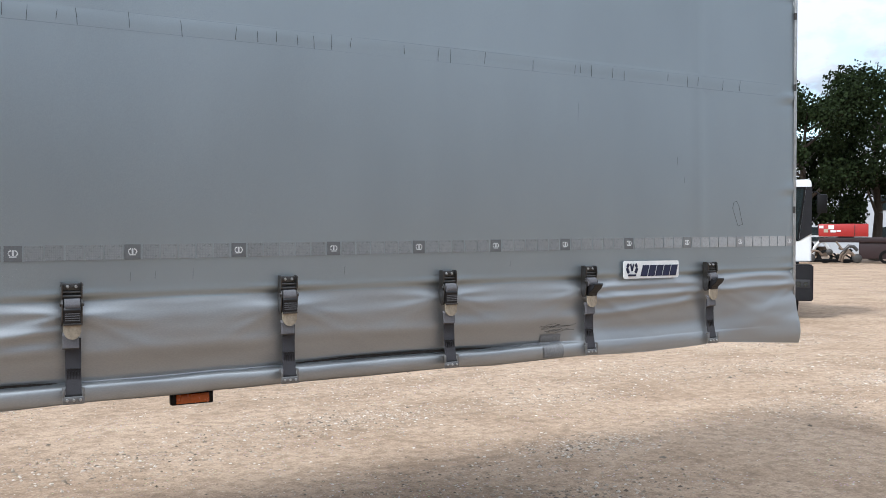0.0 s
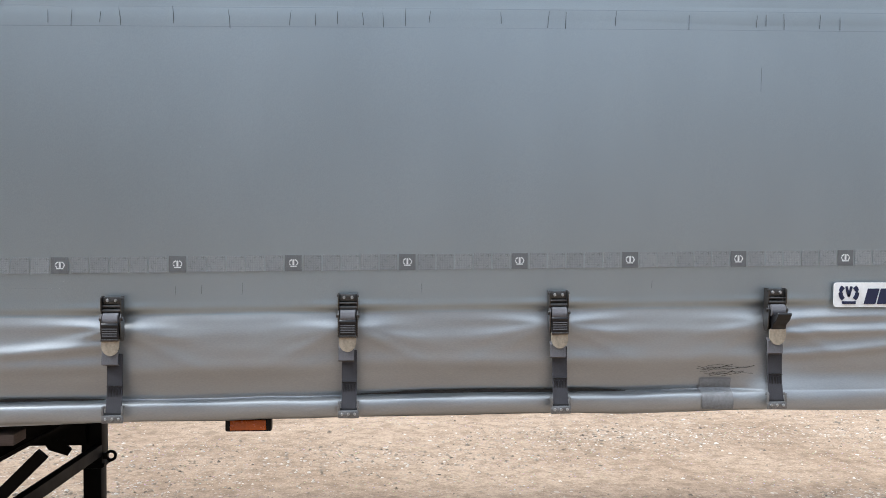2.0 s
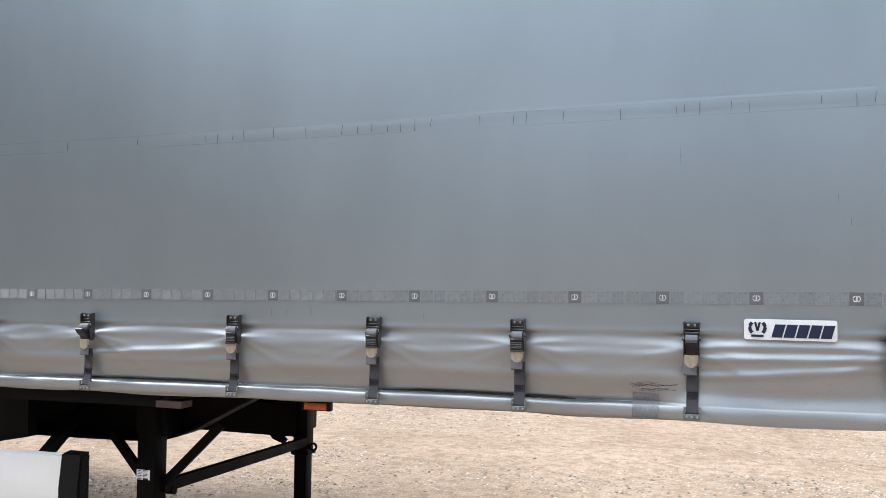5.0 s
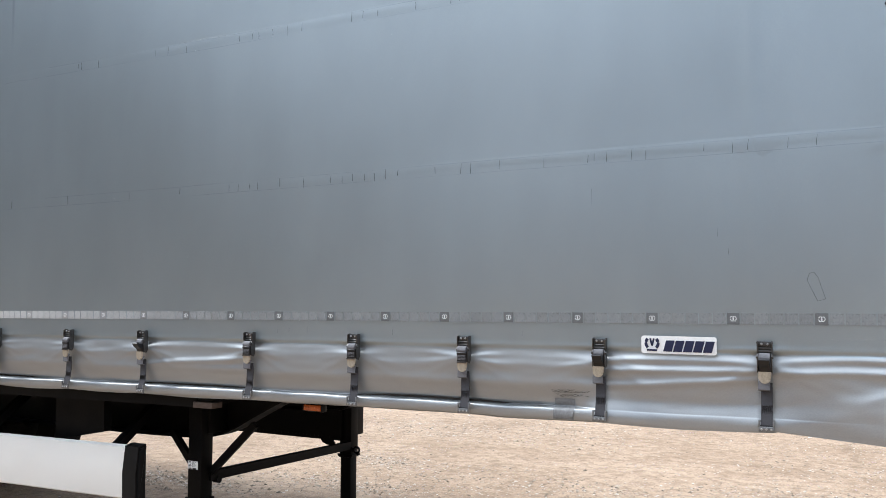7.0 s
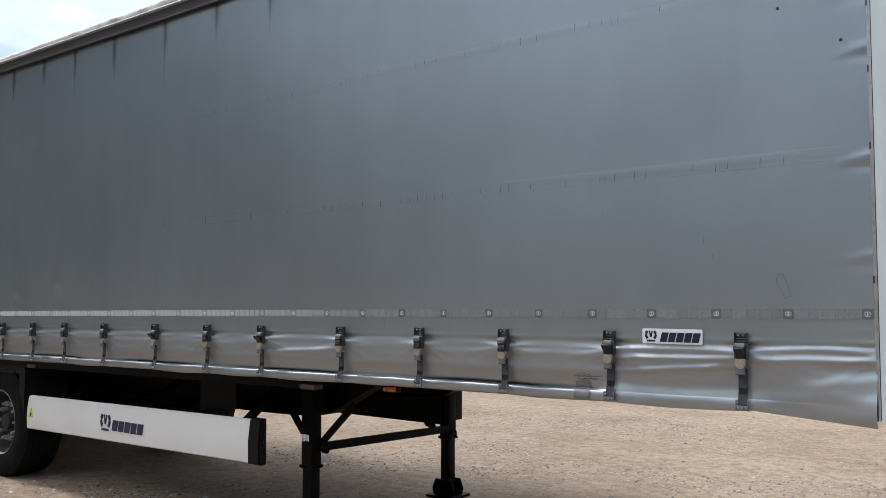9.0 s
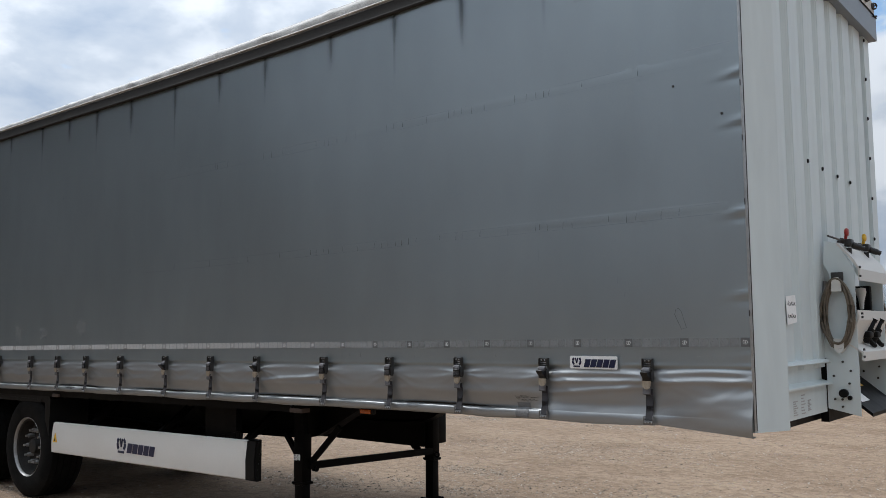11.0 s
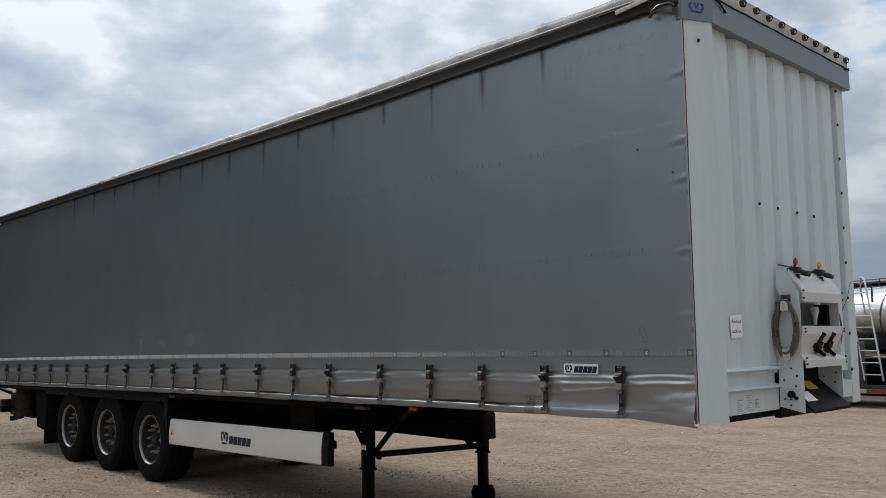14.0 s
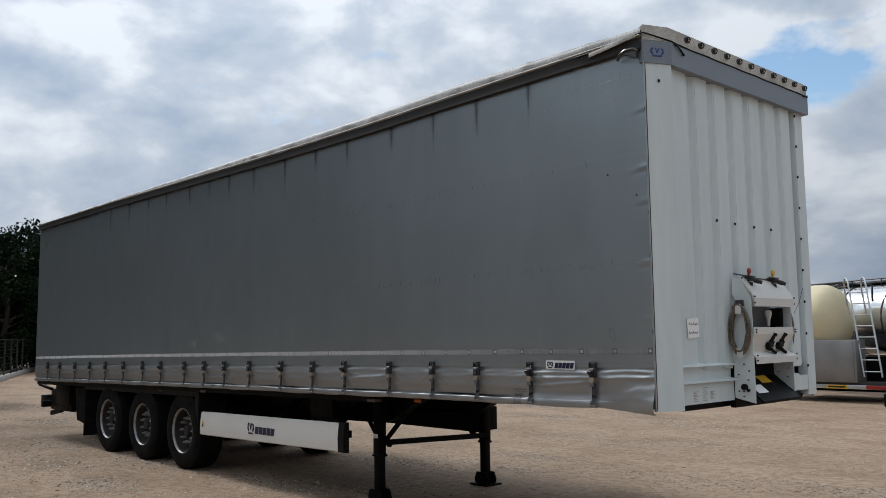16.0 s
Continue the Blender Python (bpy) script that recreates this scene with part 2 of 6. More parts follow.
M_BLUE = mat("blue_print", (0.02, 0.06, 0.26), 0.45, 0, 0.15, 20, 0)
M_STRAP = mat("grey_webbing", (0.034, 0.033, 0.038), 0.8, 0, 0.3, 60, 0.6, 500, 0.001, stretch=(1, 1, 2.5))
M_ROLL = mat("pale_grey_webbing", (0.112, 0.110, 0.118), 0.7, 0, 0.3, 60, 0.6, 500, 0.001)
M_STEEL = mat("worn_dark_zinc_steel", (0.090, 0.087, 0.085), 0.34, 0.85, 0.45, 45, 0.2, 200, 0.0008, (0.06, 0.05, 0.04))
M_ZINC = mat("bright_zinc", (0.42, 0.425, 0.43), 0.36, 0.75, 0.3, 30, 0.1, 200, 0.0008, (0.25, 0.24, 0.22))
M_COUPLING = mat("dark_coupling_metal", (0.035, 0.034, 0.033), 0.4, 0.5, 0.5, 40, 0.2, 200, 0.0008)
M_HOOKPLATE = mat("dull_zinc", (0.20, 0.20, 0.20), 0.45, 0.6, 0.4, 40, 0.2, 200, 0.0008)
M_STEEL_DARK = mat("dark_worn_steel", (0.060, 0.057, 0.054), 0.45, 0.6, 0.4, 45, 0.2, 200, 0.0008)
M_LEVER = mat("dark_grey_lever_plastic", (0.008, 0.0075, 0.0085), 0.40, 0, 0.3, 30, 0.15, 200, 0.001, spec=0.4)
M_BLACKPLASTIC = mat("black_plastic", (0.006, 0.006, 0.0063), 0.5, 0, 0.3, 20, 0.15, 200, 0.001, spec=0.15)
M_BEIGE = mat("beige_disc", (0.33, 0.28, 0.21), 0.6, 0, 0.4, 40, 0.1)
M_BLACK = mat("black_chassis_paint", (0.003, 0.003, 0.0032), 0.5, 0.0, 0.4, 9, 0.15, 90, 0.002, (0.006, 0.005, 0.0045), spec=0.08)
M_RUBBER = mat("tyre_rubber", (0.005, 0.005, 0.005), 0.8, 0, 0.5, 9, 0.35, 70, 0.003, (0.014, 0.013, 0.012), spec=0.08)
M_RIM = mat("silver_rim", (0.30, 0.30, 0.295), 0.45, 0.5, 0.4, 14, 0.1, 120, 0.001, (0.16, 0.13, 0.10))
M_DISH = mat("dusty_dark_wheel_dish", (0.024, 0.023, 0.022), 0.5, 0.3, 0.5, 14, 0.2, 120, 0.001, (0.05, 0.045, 0.04), spec=0.1)
M_HUB = mat("dirty_hub", (0.010, 0.0095, 0.009), 0.6, 0.0, 0.5, 20, 0.2)
M_GUARD = mat("white_side_guard_paint", (0.66, 0.645, 0.61), 0.42, 0, 0.10, 2.2, 0.04, 160, 0.001, (0.48, 0.44, 0.38), (1, 1, 2))
M_FRONT = mat("off_white_front_wall_paint", (0.64, 0.70, 0.705), 0.42, 0, 0.08, 1.9, 0.0, 7, 0.001, (0.34, 0.35, 0.34), (1.8, 1.8, 0.35))
M_HEADER = mat("grey_blue_header_paint", (0.20, 0.225, 0.26), 0.42, 0.15, 0.2, 3, 0.06, 140, 0.001)
M_RAIL = mat("dirty_grey_roof_rail", (0.034, 0.033, 0.032), 0.6, 0.0, 0.35, 5, 0.1, 130, 0.001, (0.05, 0.046, 0.042), (0.6, 1, 1), spec=0.03)
M_CAP = mat("dirty_cream_roof_edge", (0.50, 0.485, 0.45), 0.6, 0, 0.55, 6, 0.3, 90, 0.003, (0.20, 0.18, 0.15))
M_ROOFTARP = mat("pale_roof_tarpaulin", (0.34, 0.335, 0.325), 0.55, 0, 0.7, 5, 0.2, 90, 0.003, (0.13, 0.12, 0.105))
M_ORANGE = mat("orange_lens", (0.36, 0.075, 0.01), 0.25, 0, 0.25, 60, 0.3, 250, 0.001)
M_ORANGE_PAINT = mat("orange_paint", (0.55, 0.20, 0.02), 0.5, 0, 0.3, 6, 0.1)
M_RED = mat("red_plastic", (0.30, 0.018, 0.015), 0.4, 0, 0.25, 30, 0.05)
M_YELLOW = mat("yellow_plastic", (0.72, 0.42, 0.02), 0.4, 0, 0.2, 30, 0.05)
M_WOOD = mat("weathered_wood", (0.062, 0.042, 0.032), 0.8, 0, 0.5, 12, 0.4, 90, 0.002, stretch=(0.4, 1, 4))
M_DECK = mat("plywood_deck", (0.035, 0.028, 0.022), 0.75, 0, 0.4, 5, 0.2)
M_HOSE = mat("brown_grey_cable", (0.13, 0.105, 0.075), 0.6, 0, 0.4, 30, 0.1)
M_PAPER = mat("white_paper", (0.90, 0.90, 0.89), 0.8, 0, 0.1, 12, 0.05)
M_INK_AND_HOLE = mat("black_ink_and_hole_shade", (0.02, 0.02, 0.022), 0.7, 0, 0.1, 12, 0)
M_STREAK = mat("run_off_dirt", (0.035, 0.035, 0.034), 0.75, 0, 0.4, 20, 0, alpha=0.22)
M_FAINT_LINE = mat("faint_dark_line", (0.07, 0.073, 0.076), 0.6, 0.1, 0.3, 30, 0, alpha=0.2)


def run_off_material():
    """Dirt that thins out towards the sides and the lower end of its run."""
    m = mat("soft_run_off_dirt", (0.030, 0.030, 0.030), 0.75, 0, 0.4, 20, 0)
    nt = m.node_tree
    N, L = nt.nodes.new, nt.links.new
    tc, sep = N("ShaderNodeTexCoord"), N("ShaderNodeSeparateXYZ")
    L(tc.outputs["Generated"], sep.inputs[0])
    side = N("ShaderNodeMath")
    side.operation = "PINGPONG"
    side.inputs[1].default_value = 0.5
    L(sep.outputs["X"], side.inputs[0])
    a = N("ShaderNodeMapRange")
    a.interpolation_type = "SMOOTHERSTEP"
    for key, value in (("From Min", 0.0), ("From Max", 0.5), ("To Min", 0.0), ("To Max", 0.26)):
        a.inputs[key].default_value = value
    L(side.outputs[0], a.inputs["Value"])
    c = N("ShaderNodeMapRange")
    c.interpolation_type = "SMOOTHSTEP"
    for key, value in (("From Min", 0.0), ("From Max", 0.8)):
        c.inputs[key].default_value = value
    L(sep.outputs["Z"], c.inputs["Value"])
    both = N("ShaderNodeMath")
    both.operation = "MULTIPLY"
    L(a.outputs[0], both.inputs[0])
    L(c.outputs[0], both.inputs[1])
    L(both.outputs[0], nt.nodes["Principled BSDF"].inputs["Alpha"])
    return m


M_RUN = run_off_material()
M_SCUFF_AND_GLINT = mat("pale_scuff_and_glint", (0.62, 0.63, 0.62), 0.7, 0, 0.4, 30, 0, alpha=0.075)
M_CREASE_SHADE_DIRT = mat("crease_shade_and_dirt_line", (0.06, 0.063, 0.066), 0.6, 0.1, 0.3, 30, 0, alpha=0.45)
M_PATCH = mat("dull_repair_patch", (0.17, 0.172, 0.175), 0.7, 0, 0.3, 30, 0.1)
M_TRUCK = mat("white_cab_paint", (0.62, 0.63, 0.63), 0.3, 0, 0.06, 2, 0.02)
M_BUMPER = mat("dark_grey_bumper", (0.014, 0.014, 0.016), 0.5, 0, 0.3, 6, 0.1, spec=0.2)
M_TANK = mat("polished_steel_tank", (0.62, 0.63, 0.64), 0.22, 0.9, 0.15, 2, 0.03, 40, 0.002)
M_CREAM = mat("cream_tank_paint", (0.66, 0.57, 0.36), 0.45, 0, 0.15, 2, 0.03)
M_ALU = mat("brushed_aluminium", (0.52, 0.53, 0.54), 0.35, 0.8, 0.2, 8, 0.1, 120, 0.001)
M_LOCKER = mat("dirty_aluminium", (0.26, 0.255, 0.25), 0.5, 0.6, 0.35, 1.6, 0.10, 60, 0.001, (0.12, 0.11, 0.095))
M_BARK = mat("tree_bark", (0.055, 0.043, 0.033), 0.9, 0, 0.4, 3, 0.6, 20, 0.03)
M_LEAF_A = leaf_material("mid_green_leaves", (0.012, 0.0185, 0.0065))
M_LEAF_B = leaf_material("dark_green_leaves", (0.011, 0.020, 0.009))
M_CONCRETE = mat("pale_concrete", (0.42, 0.40, 0.37), 0.85, 0, 0.3, 2, 0.3, 40, 0.004)
M_FENCE = mat("dark_green_fence_paint", (0.012, 0.018, 0.016), 0.5, 0, 0.2, 4, 0.05)
M_BUILDING = mat("white_render_wall", (0.36, 0.375, 0.40), 0.8, 0, 0.15, 0.5, 0.1)
M_ROOF = mat("dark_roofing", (0.06, 0.06, 0.065), 0.7, 0, 0.3, 1, 0.2)
M_MAROON = mat("dark_maroon_paint", (0.016, 0.005, 0.005), 0.6, 0, 0.4, 3, 0.2)
M_RUST = mat("rusty_machine_paint", (0.12, 0.085, 0.06), 0.75, 0.1, 0.5, 3, 0.3)


def glass_material():
    m = bpy.data.materials.new("tinted_window_glass")
    m.use_nodes = True
    b = m.node_tree.nodes["Principled BSDF"]
    b.inputs["Base Color"].default_value = (0.03, 0.04, 0.042, 1)
    b.inputs["Roughness"].default_value = 0.04
    b.inputs["Specular IOR Level"].default_value = 0.9
    b.inputs["Transmission Weight"].default_value = 0.45
    return m


M_GLASS = glass_material()


# ---------------------------------------------------------------- mesh helpers
def box(bm, x0, x1, y0, y1, z0, z1, bev=0.0, m=None):
    vs = [bm.verts.new((x, y, z)) for x in (x0, x1) for y in (y0, y1) for z in (z0, z1)]
    fs = [bm.faces.new([vs[i] for i in f]) for f in ((0, 1, 3, 2), (4, 6, 7, 5), (0, 4, 5, 1), (2, 3, 7, 6), (0, 2, 6, 4), (1, 5, 7, 3))]
    if bev:
        r = bmesh.ops.bevel(bm, geom=list({e for f in fs for e in f.edges}), offset=bev, segments=2, affect="EDGES", profile=0.5)
        vs = list({v for f in r["faces"] for v in f.verts} | {v for v in vs if v.is_valid})
    if m is not None:
        for v in vs:
            v.co = m @ v.co
    return vs


def beam(bm, a, b, w, h, bev=0.0):
    """A box beam from a to b, w wide and h high."""
    a, b = Vector(a), Vector(b)
    m = Matrix.Translation((a + b) / 2) @ (b - a).to_track_quat("X", "Z").to_matrix().to_4x4()
    d = (b - a).length / 2
    return box(bm, -d, d, -w / 2, w / 2, -h / 2, h / 2, bev, m)


def rod(bm, a, b, r, seg=12, r2=None):
    a, b = Vector(a), Vector(b)
    m = Matrix.Translation((a + b) / 2) @ (b - a).to_track_quat("Z", "Y").to_matrix().to_4x4()
    return bmesh.ops.create_cone(bm, cap_ends=True, segments=seg, radius1=r, radius2=r if r2 is None else r2, depth=(b - a).length, matrix=m)["verts"]


def tube(bm, pts, r, seg=8, closed=False):
    pts = [Vector(p) for p in pts]
    rings = []
    n = len(pts)
    for i, p in enumerate(pts):
        d = (pts[(i + 1) % n] - pts[i - 1]) if closed else (pts[min(i + 1, n - 1)] - pts[max(i - 1, 0)])
        q = d.to_track_quat("Z", "Y").to_matrix()
        rings.append([bm.verts.new(p + q @ Vector((r * math.cos(2 * math.pi * k / seg), r * math.sin(2 * math.pi * k / seg), 0))) for k in range(seg)])
    for i in range(n if closed else n - 1):
        a, b = rings[i], rings[(i + 1) % n]
        for k in range(seg):
            bm.faces.new((a[k], a[(k + 1) % seg], b[(k + 1) % seg], b[k]))
    if not closed:
        bm.faces.new(rings[0][::-1])
        bm.faces.new(rings[-1])


def prism(bm, outline, axis, lo, hi):
    """An outline of 2D points extruded along an axis between lo and hi."""
    def at(p, t):
        return {"x": (t, p[0], p[1]), "y": (p[0], t, p[1]), "z": (p[0], p[1], t)}[axis]
    a, b = [bm.verts.new(at(p, lo)) for p in outline], [bm.verts.new(at(p, hi)) for p in outline]
    n = len(outline)
    bm.faces.new(a)
    bm.faces.new(b[::-1])
    for i in range(n):
        bm.faces.new((a[i], b[i], b[(i + 1) % n], a[(i + 1) % n]))
    bmesh.ops.recalc_face_normals(bm, faces=bm.faces)


def lathe(bm, profile, seg=40, axis="y", center=(0, 0, 0), closed=False):
    """A profile of (radius, along) turned round an axis."""
    rings = []
    c = Vector(center)
    for r, t in profile:
        ring = []
        for k in range(seg):
            u, v = r * math.cos(2 * math.pi * k / seg), r * math.sin(2 * math.pi * k / seg)
            ring.append(bm.verts.new(c + Vector({"x": (t, u, v), "y": (u, t, v), "z": (u, v, t)}[axis])))
        rings.append(ring)
    for i in range(len(rings) - (0 if closed else 1)):
        a, b = rings[i], rings[(i + 1) % len(rings)]
        for k in range(seg):
            bm.faces.new((a[k], a[(k + 1) % seg], b[(k + 1) % seg], b[k]))
    if not closed:
        bm.faces.new(rings[0][::-1])
        bm.faces.new(rings[-1])
    bmesh.ops.recalc_face_normals(bm, faces=bm.faces)


def mesh_of(bm, name, material, smooth=0.6):
    me = bpy.data.meshes.new(name)
    bmesh.ops.recalc_face_normals(bm, faces=bm.faces)
    if smooth:
        for f in bm.faces:
            f.smooth = True
        for e in bm.edges:
            e.smooth = len(e.link_faces) == 2 and e.calc_face_angle(0) < smooth
    bm.to_mesh(me)
    bm.free()
    me.materials.append(material)
    return me


def part(name, bm, material, parent, label="", smooth=0.6):
    ob = new(name, mesh_of(bm, name, material, smooth))
    ob.parent = parent
    return tagged(ob, label)


def piece(name, me, parent, m):
    """An object of its own on a shared mesh."""
    ob = new(name, me)
    ob.parent = parent
    ob.matrix_basis = m
    return ob


def thing(name, label, category, at=(0, 0, 0), group="", rz=0.0):
    ob = new(name)
    ob.matrix_basis = pose(*at, 0, 0, rz)
    ob.empty_display_size = 0.2
    return tagged(ob, label, category, group)


def sub(name, parent, m=None):
    ob = new(name)
    ob.parent = parent
    if m is not None:
        ob.matrix_basis = m
    return ob


B = bmesh.new


# ---------------------------------------------------------------- ground
def ground_height(x, y):
    far = max(0.0, math.hypot(x + 4, y - 2) - 14)
    return 0.02 * noise.noise((x * 0.25, y * 0.25, 0)) * min(1, far / 6) + 0.12 * noise.noise((x * 0.05, y * 0.05, 4)) * min(1, far / 30)


def build_ground():
    bm = B()
    ticks = [-1500, -700, -350, -200, -130, -95] + [-70 + 2.5 * i for i in range(57)] + [95, 130, 200, 350, 700, 1500]
    grid = [[bm.verts.new((x, y, ground_height(x, y) if max(abs(x), abs(y)) < 300 else 0)) for y in ticks] for x in ticks]
    for i in range(len(ticks) - 1):
        for j in range(len(ticks) - 1):
            bm.faces.new((grid[i][j], grid[i + 1][j], grid[i + 1][j + 1], grid[i][j + 1]))
    ob = new("ground", mesh_of(bm, "ground", M_GROUND))
    tagged(ob, "sandy compacted gravel yard with scattered pebbles", "ground", kind="structure")


build_ground()


def build_gravel(name, count, xr, yr, smin, smax, col, seed, clusters=0):
    rng = random.Random(seed)
    V, F = [], []
    spots = [(rng.uniform(*xr), rng.uniform(*yr), rng.uniform(0.25, 0.7)) for _ in range(clusters)]
    base = [(1, 0, 0), (-1, 0, 0), (0, 1, 0), (0, -1, 0), (0, 0, 1), (0.7, 0.7, 0.3), (-0.7, 0.6, 0.35), (0.6, -0.7, 0.3), (-0.6, -0.7, 0.35)]
    tris = [(4, 0, 5), (4, 5, 2), (4, 2, 6), (4, 6, 1), (4, 1, 8), (4, 8, 3), (4, 3, 7), (4, 7, 0)]
    for _ in range(count):
        if spots:
            cx, cy, r = rng.choice(spots)
            x, y = cx + rng.gauss(0, r * 1.6), cy + rng.gauss(0, r * 0.6)
        else:
            x, y = rng.uniform(*xr), rng.uniform(*yr)
        s = rng.uniform(smin, smax) * rng.choice((0.6, 0.8, 1, 1, 1.5))
        a, k, h = rng.uniform(0, 6.3), rng.uniform(0.55, 1), rng.uniform(0.35, 0.75)
        o = len(V)
        g = ground_height(x, y)
        for px, py, pz in base:
            j = rng.uniform(0.8, 1.15) * s
            u, v = px * j, py * k * j
            V.append((x + u * math.cos(a) - v * math.sin(a), y + u * math.sin(a) + v * math.cos(a), g - 0.001 + max(0, pz) * h * j))
        F += [tuple(o + i for i in t) for t in tris]
    me = bpy.data.meshes.new(name)
    me.from_pydata(V, [], F)
    me.materials.append(col)
    ob = new(name, me)
    tagged(ob, "loose small stones lying on the sandy ground", "gravel", kind="stuff")


def stone_material():
    m = bpy.data.materials.new("mixed_pebbles")
    m.use_nodes = True
    nt = m.node_tree
    g, r = nt.nodes.new("ShaderNodeNewGeometry"), nt.nodes.new("ShaderNodeValToRGB")
    for pos, c in ((0.0, (0.085, 0.064, 0.046)), (0.35, (0.255, 0.20, 0.146)), (0.8, (0.35, 0.285, 0.22)), (1.0, (0.52, 0.47, 0.41))):
        e = r.color_ramp.elements[0] if pos == 0 else (r.color_ramp.elements[-1] if pos == 1 else r.color_ramp.elements.new(pos))
        e.color = (*c, 1)
    nt.links.new(g.outputs["Random Per Island"], r.inputs[0])
    b = nt.nodes["Principled BSDF"]
    nt.links.new(r.outputs[0], b.inputs["Base Color"])
    b.inputs["Roughness"].default_value = 0.85
    return m


M_STONE = stone_material()
build_gravel("gravel", 15000, (-14, 9), (-3.5, 12), 0.004, 0.012, M_STONE, 3)
build_gravel("gravel", 30000, (-12, 9), (1.5, 11), 0.005, 0.015, M_STONE, 5, clusters=34)
build_gravel("gravel", 17000, (-8, 7), (1.6, 9.5), 0.0035, 0.009, M_STONE, 21)
build_gravel("gravel", 16000, (-9, 8), (2.0, 10), 0.005, 0.012, M_STONE, 33, clusters=14)
build_gravel("gravel", 800, (-14, 10), (-3, 12), 0.012, 0.026, M_STONE, 9)
build_gravel("gravel", 26000, (-24, -3), (-5.5, 3), 0.008, 0.020, M_STONE, 14, clusters=46)
build_gravel("gravel", 12000, (-24, 0), (-5.0, 1), 0.006, 0.016, M_STONE, 15)

# ---------------------------------------------------------------- semi-trailer
LENGTH, WIDTH = 13.62, 2.5
STRAPS = [-0.53, -1.17, -1.79, -2.37, -3.00, -3.745, -4.33, -4.97, -5.68, -6.295, -6.84, -7.405, -8.14, -8.755, -9.455, -10.17, -10.83, -11.51, -12.25, -12.87]


def sag(x):
    """How much lower the deck lies at x than at the front: the trailer stands nose up."""
    return 0.0095 * x - 0.0003 * x * x


def roof_dip(x):
    return float(np.interp(x, (-13.6, -10, -7.1, -5, -3.3, -2, -0.5, 0), (-0.010, -0.006, -0.026, -0.040, -0.038, -0.018, -0.004, 0.0)))


def roof_edge(x):
    """Height of the roof cloth's edge over the rail."""
    return float(np.interp(x, (-13.6, -10, -7.1, -5, -3.3, -2, 0), (0.056, 0.088, 0.116, 0.132, 0.142, 0.148, 0.114)))


trailer = thing("semi_trailer", "grey curtain-sided semi-trailer with white front wall parked on landing legs", "trailer", (-6.8, 1.25, 0))
OFF = Matrix.Translation((6.8, -1.25, 0))


def tpart(name, bm, material, label="", smooth=0.6, parent=None):
    """A part of the trailer whose mesh is given in the trailer's road frame."""
    if parent is None:
        bm.transform(OFF)
    return part(name, bm, material, parent or trailer, label, smooth)


BAYS = []
edges = [0.05] + STRAPS + [-LENGTH - 0.3]
for i in range(len(edges) - 1):
    r = random.Random(100 + i)
    folds = []
    n = 3
    for k in range(n):
        zc = (1.462, 1.424, 1.342)[k] + r.uniform(-0.007, 0.007)
        folds.append((zc, zc + r.uniform(-0.012, 0.012), (0.0012, 0.0044, 0.0056)[k] * r.uniform(0.7, 1.25), (0.013, 0.021, 0.021)[k] * r.uniform(0.9, 1.2), r.uniform(0.35, 0.85)))
    if i == 1:
        folds = [(1.410, 1.424, 0.0085, 0.013, 0.8), (1.348, 1.392, 0.0065, 0.014, 0.75), (1.453, 1.466, 0.006, 0.012, 0.8)]
    elif i == 0:
        folds = [(1.466, 1.474, 0.0055, 0.012, 0.8), (1.420, 1.428, 0.0075, 0.014, 0.85)]
    elif i == 5:
        folds = [(1.455, 1.462, 0.0025, 0.018, 0.6), (1.360, 1.408, 0.0080, 0.015, 0.8), (1.345, 1.350, 0.0055, 0.018, 0.6)]
    belly, drift = r.uniform(0.004, 0.012), r.uniform(-0.008, 0.008)
    puckers = [[(m + r.uniform(-0.07, 0.07), r.uniform(0.004, 0.009)) for m in (0.02, -0.22, -0.50)] for side in range(2)]
    BAYS.append((edges[i + 1], edges[i], folds, belly, drift, puckers))


def bay_of(x):
    for b in BAYS:
        if b[0] <= x <= b[1]:
            return b
    return BAYS[-1]


def bell(t, w):
    return math.exp(-(t / w) ** 2)


def hem_drift(x):
    """Uneven height of the hem along the curtain."""
    return (0.007 * noise.noise((x * 1.6, 9.0, 2.0)) + 0.002 * noise.noise((x * 6.0, 3.0, 5.0))) * max(0.0, min(1.0, (-0.4 - x) / 0.3))


